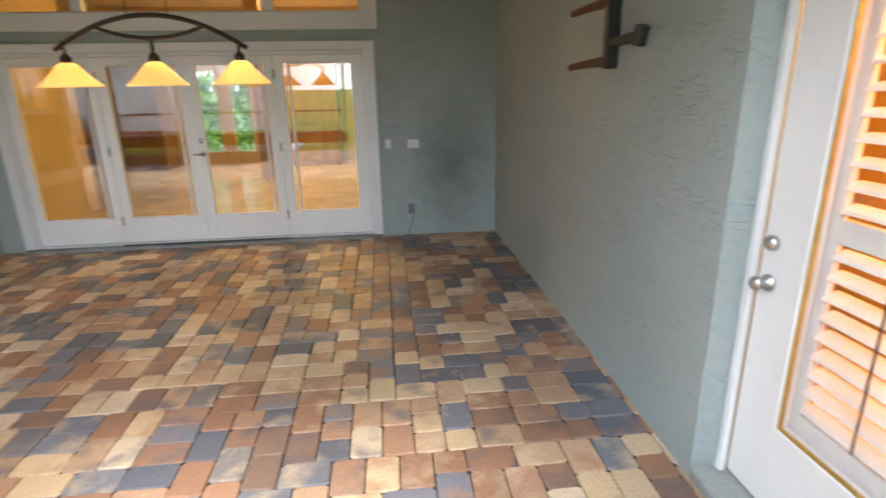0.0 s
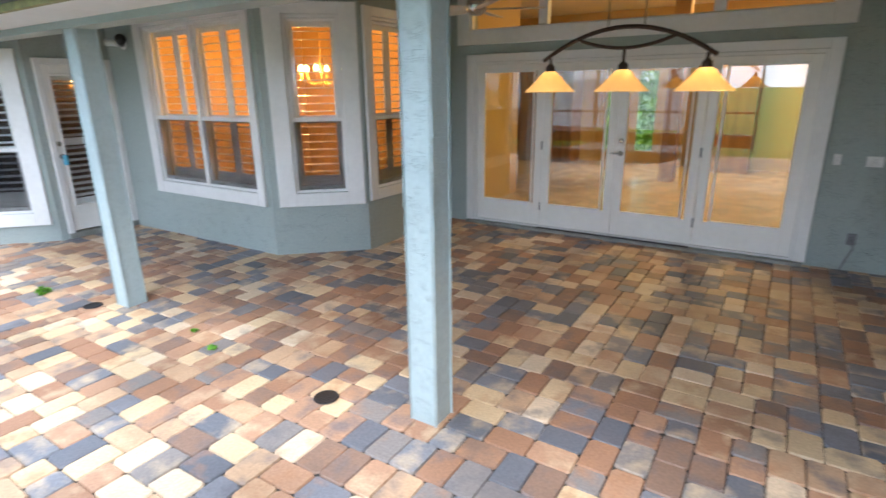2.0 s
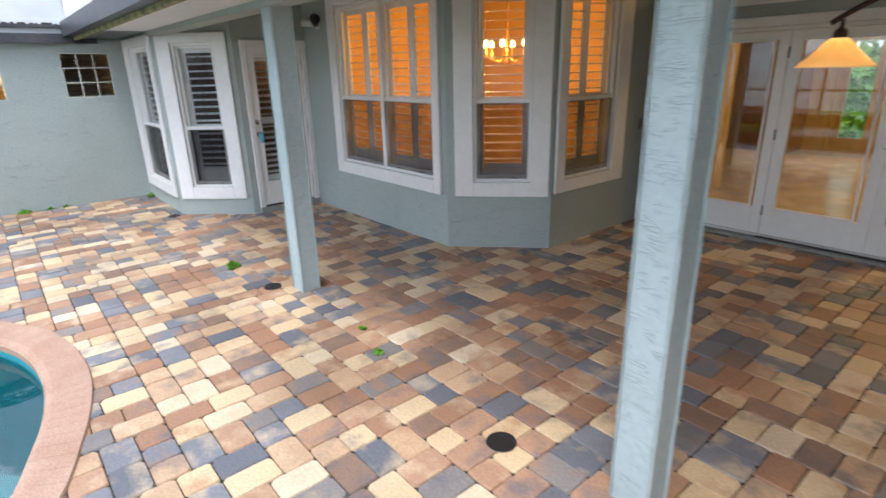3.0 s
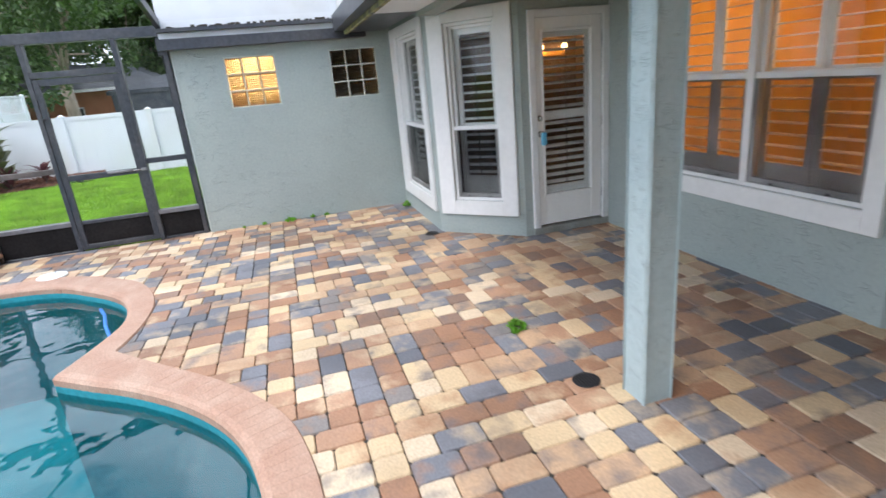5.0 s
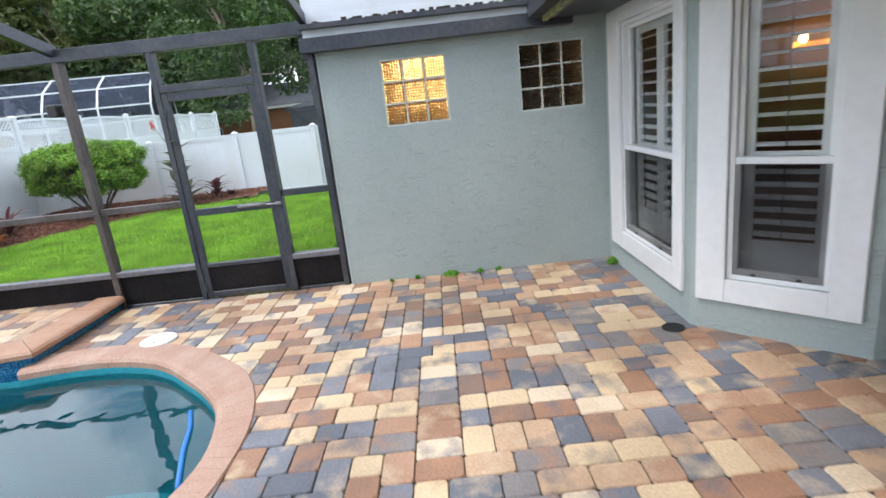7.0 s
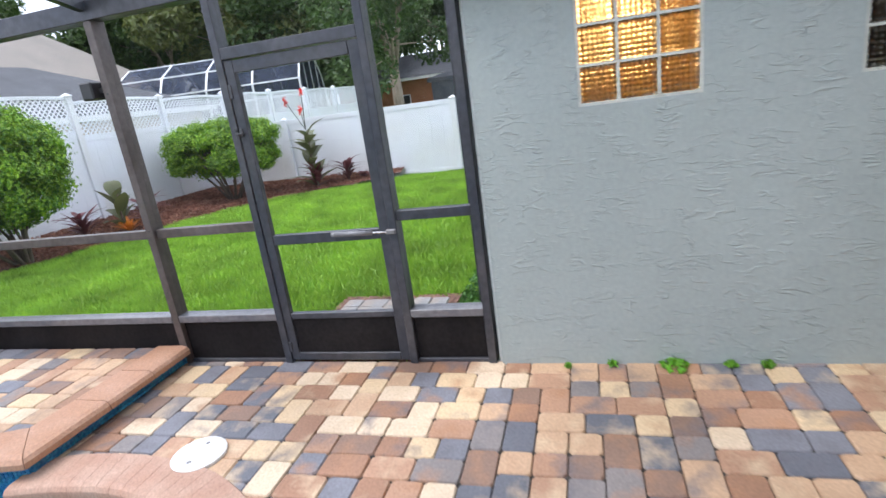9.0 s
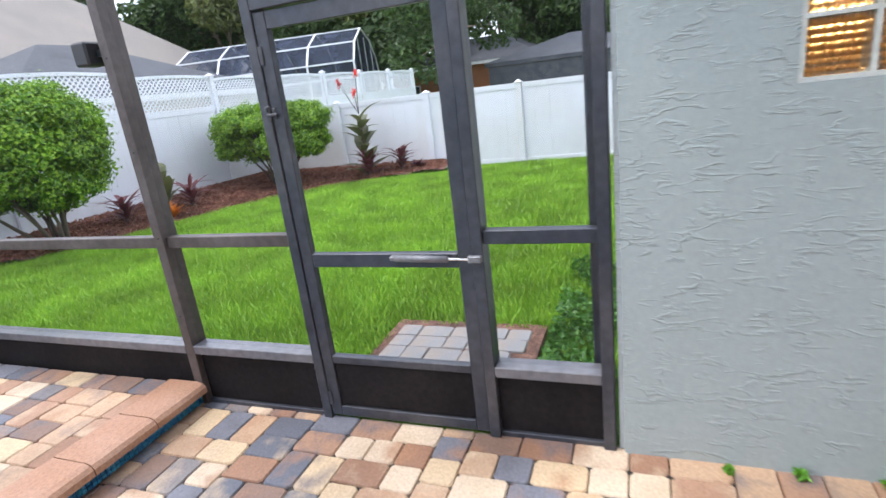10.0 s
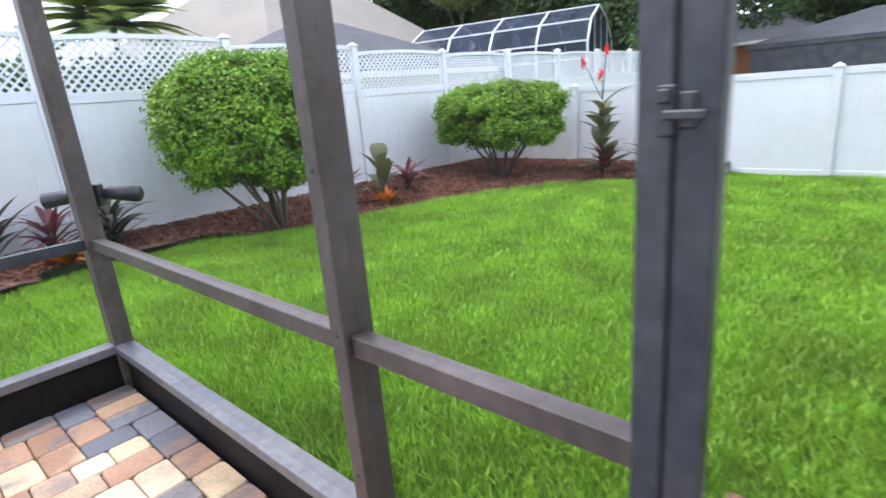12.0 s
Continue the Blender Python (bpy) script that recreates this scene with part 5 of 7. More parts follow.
def floor_drain(x, y, r=0.075, white=False):
    if white:
        t = empty("skimmer_lid", Matrix.Translation((x, y, 0.012)), "round white plastic skimmer lid in the paving", "skimmer lid")
        part("lid", lathe([(0.001, 0.012), (r - 0.012, 0.012), (r, 0.006), (r, -0.01)], 32), PLATE, t)
        for s in (-1, 1):
            part("finger_hole", lathe([(0.001, 0.0135), (0.012, 0.0135), (0.014, 0.011)], 10, None, (s * r * 0.55, 0.0, 0)), GREY_METAL, t)
        return
    t = empty("floor_drain", Matrix.Translation((x, y, 0.0)), "round black drain grate set in the pavers", "floor drain", "patio drains")
    part("rim", lathe([(r, 0.004), (r * 0.97, 0.008), (r * 0.86, 0.009), (r * 0.84, 0.003)], 24), BLACK, t)
    part("well", lathe([(0.001, 0.0035), (r * 0.95, 0.0035)], 24), BLACK, t)
    for k in range(-3, 4):
        w = math.sqrt(max(0.0, (r * 0.84) ** 2 - (k * r * 0.22) ** 2))
        part("slat", box(-w, w, k * r * 0.22 - 0.004, k * r * 0.22 + 0.004, 0.0045, 0.0085), BLACK, t)


floor_drain(-2.504, 1.735)
floor_drain(-5.192, 1.737)
floor_drain(-8.39, 1.785)
floor_drain(-9.14, -2.10, 0.14, True)


# ---- rooms seen through the glass ----
ENTRY_WOOD = material("honey_door_wood", (0.55, 0.34, 0.10), 0.4, second=(0.42, 0.24, 0.06), scale=2, stretch=(6, 6, 0.6), fine=20)
def tall_cabinet(x0, x1, y0, y1, h, label):
    t = empty("tall_cabinet", Matrix.Translation((x0, y0, 0.035)), label, "cabinet", "kitchen cabinets")
    w, d = x1 - x0, y1 - y0
    part("body", box(0, w, 0.02, d, 0, h, 0.004), CHERRY, t)
    n = max(2, int(w / 0.5))
    for k in range(n):
        for z0, z1 in ((0.1, 0.85), (0.9, h - 0.05)):
            dr = part("cabinet_door", ring(bmesh.new(), k * w / n + 0.01, (k + 1) * w / n - 0.01, z0, z1, 0.07, -0.002, 0.018, 0.003), CHERRY, t)
            part("handle", tube([((k + 0.85) * w / n, -0.03, (z0 + z1) / 2 - 0.06), ((k + 0.85) * w / n, -0.03, (z0 + z1) / 2 + 0.06)], 0.006), CHROME, dr)


tall_cabinet(-2.05, -1.0, 11.8, 12.48, 2.5, "tall honey-brown wooden cabinet against the back wall")
tall_cabinet(-6.4, -4.6, 11.8, 12.48, 2.3, "honey-brown wooden cabinets beside the entry door")
slab("room_pillar", -2.35, -2.1, 10.2, 10.45, 0.035, 3.3, CHERRY, "square wood-clad pillar in the living room", "pillar")
ENTRY = empty("door_4", Matrix.Translation((-4.25, 12.5, 0)), "double honey-coloured entry doors with glass that shows greenery", "door", kind="structure")
part("door_frame", ring(bmesh.new(), 0.0, 1.5, 0.035, 2.25, 0.06, 0.0, 0.12, 0.004, 0.02), ENTRY_WOOD, ENTRY)
for a, b in ((0.062, 0.747), (0.753, 1.438)):
    lf = part("door_leaf", ring(bmesh.new(), a, b, 0.057, 2.188, 0.15, 0.03, 0.075, 0.004, 0.26), ENTRY_WOOD, ENTRY, "honey-coloured glazed door leaf")
    part("pane", box(a + 0.145, b - 0.145, 0.05, 0.056, 0.31, 2.04), GLASS, lf).visible_shadow = False
for x, y in ((-2.4, 8.9), (-0.6, 8.2), (-1.5, 10.6), (0.8, 9.6)):
    c = empty("recessed_light", Matrix.Translation((x, y, 3.3)), "glowing recessed ceiling downlight", "ceiling light", "living room downlights")
    part("trim_ring", lathe([(0.06, -0.012), (0.09, -0.01), (0.095, 0.0)], 20), PLATE, c)
    part("lamp", lathe([(0.001, -0.006), (0.06, -0.006)], 20), BULB, c)


def chandelier(name, x, y, z, label, s=1.0):
    t = empty(name, Matrix.Translation((x, y, z)), label, "chandelier")
    part("chain", tube([(0, 0, 0.2 * s), (0, 0, 2.75 - z)], 0.008), BRASS, t)
    part("body", lathe([(0.001, -0.2 * s), (0.03 * s, -0.17 * s), (0.015 * s, -0.05 * s), (0.04 * s, 0.05 * s), (0.012 * s, 0.2 * s), (0.001, 0.21 * s)], 16), BRASS, t, smooth=True)
    for k in range(6):
        a = 2 * math.pi * k / 6
        ca, sa = math.cos(a), math.sin(a)
        ar = part("arm", tube([(0, 0, -0.08 * s), (0.12 * s * ca, 0.12 * s * sa, -0.16 * s), (0.25 * s * ca, 0.25 * s * sa, -0.1 * s), (0.27 * s * ca, 0.27 * s * sa, 0.0)], 0.008), BRASS, t)
        part("bulb", lathe([(0.001, 0.0), (0.028 * s, 0.02 * s), (0.033 * s, 0.05 * s), (0.02 * s, 0.08 * s), (0.001, 0.1 * s)], 12, None, (0.27 * s * ca, 0.27 * s * sa, 0)), BULB, ar, "glowing bulb", True)


chandelier("chandelier", -5.75, 5.2, 1.95, "brass chandelier with lit bulbs above the nook table")


# invented fixture that supplies the amber glow in the bedroom panes
def glow_stand_in():
    t = empty("glow_stand_in", Matrix.Translation((-12.55, 5.45, 1.85)), "added two-bulb stand-in for the amber glow in the bedroom glass", "wall light")
    part("back_plate", box(0.0, 0.03, -0.32, 0.32, -0.06, 0.06, 0.008), BRASS, t)
    for y in (-0.24, 0.24):
        a = part("arm", tube([(0.03, y, 0.0), (0.1, y, -0.02), (0.13, y, 0.02)], 0.012), BRASS, t)
        part("bulb", lathe([(0.001, 0.0), (0.04, 0.02), (0.055, 0.07), (0.04, 0.12), (0.001, 0.14)], 14, None, (0.13, y, 0.02)), BULB, a, "glowing bulb", True)


glow_stand_in()


# tube added at the surface for a blue line in the water, from the rim towards the middle
hose = link_mesh("blue_line_tube", tube([(-8.13, -1.41, -0.1), (-7.95, -1.33, -0.1), (-7.7, -1.26, -0.1), (-7.38, -1.14, -0.1)], 0.015, 8), material("blue_line", (0.03, 0.2, 0.6), 0.4), True)
tagged(hose, "blue tube added at the surface for a blue line in the water", "hose")

# ---- yard: fences ----
def fence_post(parent, x, y, z0, z1):
    bm = box(x - 0.065, x + 0.065, y - 0.065, y + 0.065, z0, z1, 0.006)
    p = part("post", bm, VINYL, parent)
    cap = bmesh.new()
    add_box(cap, x - 0.08, x + 0.08, y - 0.08, y + 0.08, z1, z1 + 0.025, 0.004)
    tip = cap.verts.new((x, y, z1 + 0.075))
    base = [cap.verts.new((x + a * 0.07, y + b * 0.07, z1 + 0.026)) for a, b in ((-1, -1), (1, -1), (1, 1), (-1, 1))]
    for i in range(4):
        cap.faces.new((base[i], base[(i + 1) % 4], tip))
    part("cap", cap, VINYL, p)


def fence_panel(parent, p, q, z0, z1, lattice, arch=0.0):
    """A vinyl panel: rails, tongue-and-groove boards, and a lattice top where there is one."""
    m, length = run(p, q)
    low = z1 - lattice
    boards = bmesh.new()
    n = int(length / 0.28)
    for k in range(n):
        a, b = k * length / n, (k + 1) * length / n
        add_box(boards, a + 0.0006, b - 0.0006, -0.012, 0.012, z0 + 0.12, low - 0.1, 0.0012)
    pn = part("panel", boards, VINYL, parent)
    pn.matrix_local = m
    for a, b in ((z0 + 0.02, z0 + 0.12), (low - 0.1, low - 0.01)):
        r = part("rail", box(0.0, length, -0.025, 0.025, a, b, 0.004), VINYL, pn)
    if lattice:
        bm = bmesh.new()
        s = 0.11
        k0, k1 = -int(lattice / s) - 1, int(length / s) + 1
        for sign, yy in ((1, -0.004), (-1, 0.004)):
            for k in range(k0, k1 + int(lattice / s) + 1):
                u = k * s * 1.0
                a0, a1 = (u, u + lattice) if sign > 0 else (u, u - lattice)
                t0, t1 = 0.0, 1.0
                lo_t, hi_t = sorted(((0 - a0) / (a1 - a0), (length - a0) / (a1 - a0)))
                t0, t1 = max(t0, lo_t), min(t1, hi_t)
                if t1 - t0 < 0.03:
                    continue
                w = 0.022
                c = []
                for t in (t0, t1):
                    for d in (-w, w):
                        uu = min(length, max(0.0, a0 + (a1 - a0) * t + d))
                        c.append((uu, low + lattice * t + 0.0 * d))
                vs = [bm.verts.new((u_, yy + e, z_)) for e in (-0.003, 0.003) for u_, z_ in c]
                for f in ((0, 1, 3, 2), (4, 6, 7, 5), (0, 4, 5, 1), (2, 3, 7, 6), (0, 2, 6, 4), (1, 5, 7, 3)):
                    bm.faces.new([vs[i] for i in f])
        la = part("lattice", bm, VINYL, pn, "white diagonal lattice")
        part("rail", box(0.0, length, -0.025, 0.025, low - 0.0095, low + 0.03, 0.003), VINYL, pn)
    bm = bmesh.new()
    prev = None
    for k in range(9):
        u = length * k / 8
        z = z1 + arch * (1 - (2 * k / 8 - 1) ** 2)
        rg = [bm.verts.new((u, y, z + dz)) for y, dz in ((-0.028, -0.05), (0.028, -0.05), (0.028, 0.012), (-0.028, 0.012))]
        if prev:
            for i in range(4):
                bm.faces.new((prev[i], prev[(i + 1) % 4], rg[(i + 1) % 4], rg[i]))
        else:
            bm.faces.new(rg[::-1])
        prev = rg
    bm.faces.new(prev)
    part("rail", bm, VINYL, pn)


FX = -19.7
far_fence = empty("far_fence", Matrix.Identity(4), "solid white vinyl privacy fence at the end of the lawn", "fence", kind="structure")
ys = [-9.75, -7.35, -5.05, -2.95, -0.72]
for y in ys:
    fence_post(far_fence, FX, y, -0.25, 1.47)
for a, b in zip(ys, ys[1:]):
    fence_panel(far_fence, (FX, a), (FX, b), -0.22, 1.46, 0.0)
lattice_fence = empty("lattice_fence", Matrix.Identity(4), "tall white vinyl fence with a diagonal lattice top", "fence", kind="structure")
LY = -9.85
lx = [-18.5 + 2.45 * k for k in range(-5, 7)]


def step_up(x):
    """The fence steps up with the ground towards the house."""
    return max(0.0, min(0.3, 0.042 * (x + 18.5)))


for x in lx:
    fence_post(lattice_fence, x, LY, -0.25, 2.42 + step_up(x))
for a, b in zip(lx, lx[1:]):
    fence_panel(lattice_fence, (a, LY), (b, LY), -0.22 + step_up((a + b) / 2), 2.36 + step_up((a + b) / 2), 0.68, 0.045)
# white fence gate beside the house, with its dark latch and hinges
yard_gate = empty("yard_gate", Matrix.Translation((-18.35, -0.72, 0)), "white vinyl yard gate standing beside the house wall", "gate")
part("gate_panel", box(-1.3, 0.18, -0.025, 0.025, -0.12, 1.5, 0.006), VINYL, yard_gate)
for z in (0.1, 1.25):
    part("hinge", box(-0.02, 0.1, -0.034, -0.0255, z - 0.04, z + 0.04, 0.003), BLACK, yard_gate)
part("latch", box(-1.25, -1.12, -0.05, -0.0255, 0.85, 0.92, 0.004), BLACK, yard_gate)
# louvred window on the outer wall, and the hose tap
ow = empty("window_9", OUTER, "narrow white louvred window in the side wall", "window", kind="structure")
part("window_frame", ring(bmesh.new(), 1.6, 2.6, 1.2, 2.3, 0.07, -0.03, 0.05, 0.004), TRIM, ow)
for k in range(10):
    part("louvre", box(1.67, 2.53, -0.01, 0.03, 1.28 + k * 0.095, 1.345 + k * 0.095, 0.004), SHUTTER, ow)
tap = empty("hose_tap", OUTER @ Matrix.Translation((3.5, 0, 0.27)), "small metal hose tap on the pale stucco wall", "tap")
part("pipe", tube([(0, 0.0, 0.0), (0, -0.06, 0.0), (0, -0.09, -0.04)], 0.014), GREY_METAL, tap)
part("wheel", tube([(0, -0.055, 0.03), (0, -0.055, 0.045)], 0.03, 12), GREY_METAL, tap)
part("stem", tube([(0, -0.055, 0.0), (0, -0.055, 0.03)], 0.007), GREY_METAL, tap)
ds = empty("downspout", Matrix.Translation((-10.28, -0.73, 0)), "dark bronze downspout at the house corner", "downspout")
part("pipe", box(-0.045, 0.045, -0.035, 0.035, -0.1, 2.12, 0.006), BRONZE, ds)
part("elbow", box(-0.07, 0.13, -0.06, 0.06, 2.12, 2.36, 0.012), BRONZE, ds)


# ---- scattered geometry ----
def scatter(name, verts, faces, mat, parent=None, label="", category="", kind="stuff", smooth=False):
    me = bpy.data.meshes.new(name)
    me.from_pydata(verts.tolist() if hasattr(verts, "tolist") else verts, [], faces.tolist() if hasattr(faces, "tolist") else faces)
    me.materials.append(mat)
    ob = new(name, me)
    if smooth:
        me.polygons.foreach_set("use_smooth", [True] * len(me.polygons))
    if parent:
        ob.parent = parent
        return tagged(ob, label)
    return tagged(ob, label, category, kind=kind)


def leaf_cloud(points, normals, size, rng, spread=0.7, ratio=0.5):
    """A folded leaf of four points at every place, turned roughly outwards."""
    n = len(points)
    nr = normals + rng.normal(0, spread, (n, 3))
    nr /= np.linalg.norm(nr, axis=1)[:, None] + 1e-9
    t = np.cross(nr, rng.normal(0, 1, (n, 3)))
    t /= np.linalg.norm(t, axis=1)[:, None] + 1e-9
    b = np.cross(nr, t)
    s = size * rng.uniform(0.65, 1.35, (n, 1))
    a = points - t * s * 0.5
    c = points + t * s * 0.5 - nr * s * 0.12
    l = points + b * s * ratio * 0.5 + nr * s * 0.12
    r = points - b * s * ratio * 0.5 + nr * s * 0.12
    verts = np.stack([a, l, c, r], axis=1).reshape(-1, 3)
    i = np.arange(n)[:, None] * 4
    faces = np.concatenate([i + [[0, 1, 2]], i + [[0, 2, 3]]], axis=0)
    return verts, faces


LEAF = leaf_material("shrub_leaf", (0.055, 0.17, 0.008), (0.28, 0.46, 0.026), 0.4)
BARK = material("grey_brown_bark", (0.16, 0.12, 0.09), 0.95, second=(0.09, 0.07, 0.055), scale=6, stretch=(3, 3, 0.6), bump=0.01, bump_scale=20)


def shrub(x, y, rad, zc, shift, square, label, seed, clumps=420):
    """A clipped shrub on several bare stems: shoots in clumps over a shaded inside."""
    rng = np.random.default_rng(seed)
    t = empty("shrub", Matrix.Translation((x, y, bed_z(x, y))), label, "shrub", "clipped shrubs in the mulch bed")
    cx, cy = shift
    rx, ry, rz = rad
    cen, rad = np.array([cx, cy, zc]), np.array(rad)

    def shell(n):
        d = rng.normal(0, 1, (n, 3))
        d /= np.linalg.norm(d, axis=1)[:, None]
        return d, np.sign(d) * np.abs(d) ** square

    d, sq = shell(clumps)
    lump = np.array([noise.noise(Vector((a * 2.2 + seed, b * 2.2, c * 2.2))) for a, b, c in d])
    low = d[:, 2] < -0.3
    keep = (~low | (lump > -0.12)) & (lump > -0.48)
    d, sq, lump = d[keep], sq[keep], lump[keep]
    tips = cen + sq * rad * (0.95 + 0.13 * lump + rng.uniform(-0.05, 0.04, len(d)))[:, None]
    per = 84
    c = np.repeat(tips, per, axis=0)
    out = np.repeat(d, per, axis=0)
    ball = rng.normal(0, 1, (len(c), 3))
    p = c + ball * np.array([0.07, 0.07, 0.05]) - out * np.abs(rng.normal(0, 0.05, (len(c), 1)))
    v, f = leaf_cloud(p, out * 0.6 + ball * 0.35 + np.array([0, 0, 0.5]), 0.058, rng, 0.4, 0.62)
    scatter("crown", v, f, LEAF, t)
    d, sq = shell(9000)
    p2 = cen + sq * rad * rng.uniform(0.5, 0.9, (9000, 1))
    p2 = p2[d[:, 2] > -0.62 + 0.25 * np.sin(d[:, 0] * 9)]
    v, f = leaf_cloud(p2, rng.normal(0, 1, p2.shape), 0.12, rng, 0.9, 0.6)
    scatter("inner_foliage", v, f, LEAF, t)
    for k in range(11):
        a = 2 * math.pi * k / 11 + rng.uniform(-0.3, 0.3)
        r1 = rng.uniform(0.35, 0.85)
        top = (cx + rx * r1 * math.cos(a), cy + ry * r1 * math.sin(a), zc - rz * 0.4 + rng.uniform(-0.1, 0.3))
        midp = (top[0] * 0.42 + rng.uniform(-0.08, 0.08), top[1] * 0.42 + rng.uniform(-0.06, 0.06), top[2] * 0.42)
        bm = tube([(0.06 * math.cos(a), 0.06 * math.sin(a), -0.05), midp, top], 0.034, 7, 0.014)
        for q in range(3):
            e = (top[0] + rng.uniform(-0.35, 0.35), top[1] + rng.uniform(-0.3, 0.3), top[2] + rng.uniform(0.1, 0.4))
            add_tube(bm, [((midp[0] + top[0]) / 2, (midp[1] + top[1]) / 2, (midp[2] + top[2]) / 2), e], 0.012, 5, 0.006)
        part("stem", bm, BARK, t, smooth=True)


# hedge outside the entry door
rng = np.random.default_rng(17)
hp = np.stack([rng.uniform(-10.5, -2.5, 7000), rng.uniform(15.0, 16.2, 7000), rng.uniform(-0.05, 3.6, 7000)], 1)
v, f = leaf_cloud(hp, np.tile([0.0, -1.0, 0.3], (7000, 1)), 0.2, rng, 0.7, 0.6)
scatter("entry_hedge", v, f, LEAF, None, "green hedge outside the front door", "hedge")

# mulch bed
BED = [(-7.0, -8.5), (-10.05, -8.75), (-11.5, -9.05), (-12.2, -8.9), (-13.2, -8.3), (-14.5, -8.12), (-15.8, -7.85), (-16.7, -7.5), (-17.7, -6.9), (-18.5, -5.8), (-18.9, -4.6), (-19.65, -4.3), (-19.65, -9.8), (-7.0, -9.8)]


def inside(x, y, loop_):
    hit = False
    for (x0, y0), (x1, y1) in zip(loop_, loop_[1:] + loop_[:1]):
        if (y0 > y) != (y1 > y) and x < (x1 - x0) * (y - y0) / (y1 - y0) + x0:
            hit = not hit
    return hit




def bed_z(x, y):
    """The bed mounds up towards the fences."""
    m = max(min(1.0, max(0.0, (-8.0 - y) / 1.7)), min(1.0, max(0.0, (-18.2 - x) / 1.4)))
    return fall(x) + 0.02 + 0.19 * m


bm = bmesh.new()
cell, got = 0.22, {}
for i in range(62):
    for j in range(30):
        xa, ya = -19.68 + i * cell, -9.82 + j * cell
        if inside(xa + cell / 2, ya + cell / 2, BED):
            q = []
            for p in ((i, j), (i + 1, j), (i + 1, j + 1), (i, j + 1)):
                if p not in got:
                    px, py = -19.68 + p[0] * cell, -9.82 + p[1] * cell
                    got[p] = bm.verts.new((px + random.uniform(-0.05, 0.05), py + random.uniform(-0.05, 0.05), bed_z(px, py) + random.uniform(-0.01, 0.015)))
                q.append(got[p])
            bm.faces.new(q)
tagged(link_mesh("mulch_bed", bm, MULCH), "red-brown bark mulch bed along the fence", "mulch bed", kind="structure")
rng = np.random.default_rng(5)
pts = []
while len(pts) < 17000:
    x, y = rng.uniform(-19.6, -8.5), rng.uniform(-9.75, -4.3)
    if inside(x, y, BED):
        pts.append((x, y, bed_z(x, y) + 0.012 + rng.uniform(0, 0.03)))
v, f = leaf_cloud(np.array(pts), np.tile([0, 0, 1.0], (len(pts), 1)), 0.075, rng, 0.6, 0.45)
CHIP = leaf_material("bark_chip", (0.14, 0.055, 0.035), (0.38, 0.19, 0.13), 0.9)
scatter("bark_chips", v, f, CHIP, None, "loose red-brown bark chips on the bed", "bark mulch")


shrub(-13.2, -8.44, (1.12, 0.9, 0.86), 1.47, (0.14, -0.08), 0.82, "large clipped round evergreen shrub on bare stems", 3, 640)
shrub(-18.1, -8.15, (0.85, 1.2, 0.6), 1.24, (0.0, 0.0), 0.6, "clipped flat-topped evergreen shrub before the white fence", 8, 560)

# lawn grass
GRASS = leaf_material("grass_blade", (0.145, 0.33, 0.022), (0.33, 0.53, 0.045), 0.5)


def grass_field(name, n, x0, x1, y0, y1, h, w, keep, seed, label):
    r = np.random.default_rng(seed)
    x, y = r.uniform(x0, x1, n), r.uniform(y0, y1, n)
    ok = np.array([keep(a, b) for a, b in zip(x, y)])
    x, y = x[ok], y[ok]
    n = len(x)
    z = np.array([fall(a) for a in x])
    tuft = np.array([noise.noise(Vector((a * 1.3, b * 1.3, 0.0))) for a, b in zip(x, y)])
    hh = h * r.uniform(0.5, 1.25, n) * (1 + 0.35 * tuft)
    a = r.uniform(0, 2 * math.pi, n)
    lean = r.uniform(0.15, 0.8, n) * hh
    la = r.uniform(0, 2 * math.pi, n)
    wx, wy = np.cos(a) * w / 2, np.sin(a) * w / 2
    p0 = np.stack([x - wx, y - wy, z], 1)
    p1 = np.stack([x + wx, y + wy, z], 1)
    mx_, my_ = x + np.cos(la) * lean * 0.35, y + np.sin(la) * lean * 0.35
    p2 = np.stack([mx_ + wx * 0.8, my_ + wy * 0.8, z + hh * 0.6], 1)
    p3 = np.stack([mx_ - wx * 0.8, my_ - wy * 0.8, z + hh * 0.6], 1)
    p4 = np.stack([x + np.cos(la) * lean, y + np.sin(la) * lean, z + hh], 1)
    verts = np.stack([p0, p1, p2, p3, p4], 1).reshape(-1, 3)
    i = np.arange(n)[:, None] * 5
    faces = np.concatenate([i + [[0, 1, 2]], i + [[0, 2, 3]], i + [[3, 2, 4]]], 0)
    return scatter(name, verts, faces, GRASS, None, label, "grass")


PAD = (-11.25, -10.3, -2.17, -1.14)


def on_lawn(x, y):
    if inside(x, y, BED) or y > -0.67:
        return False
    if PAD[0] - 0.05 < x < PAD[1] and PAD[2] - 0.05 < y < PAD[3] + 0.04:
        return False
    return not (x > -11.9 and y > -1.1 and noise.noise(Vector((x * 3, y * 3, 4.0))) > -0.1)


grass_field("lawn_grass_near", 130000, -13.4, -10.22, -8.9, -0.67, 0.085, 0.0105, on_lawn, 1, "bright green mown lawn grass by the enclosure")
grass_field("lawn_grass_far", 125000, -19.65, -13.4, -8.6, -0.67, 0.085, 0.013, on_lawn, 2, "bright green mown lawn grass towards the fence")
grass_field("lawn_grass_side", 22000, -10.3, -6.5, -8.8, -5.3, 0.08, 0.011, on_lawn, 3, "bright green mown lawn grass beside the enclosure")
# broad-leaved weeds by the wall
rng = np.random.default_rng(9)
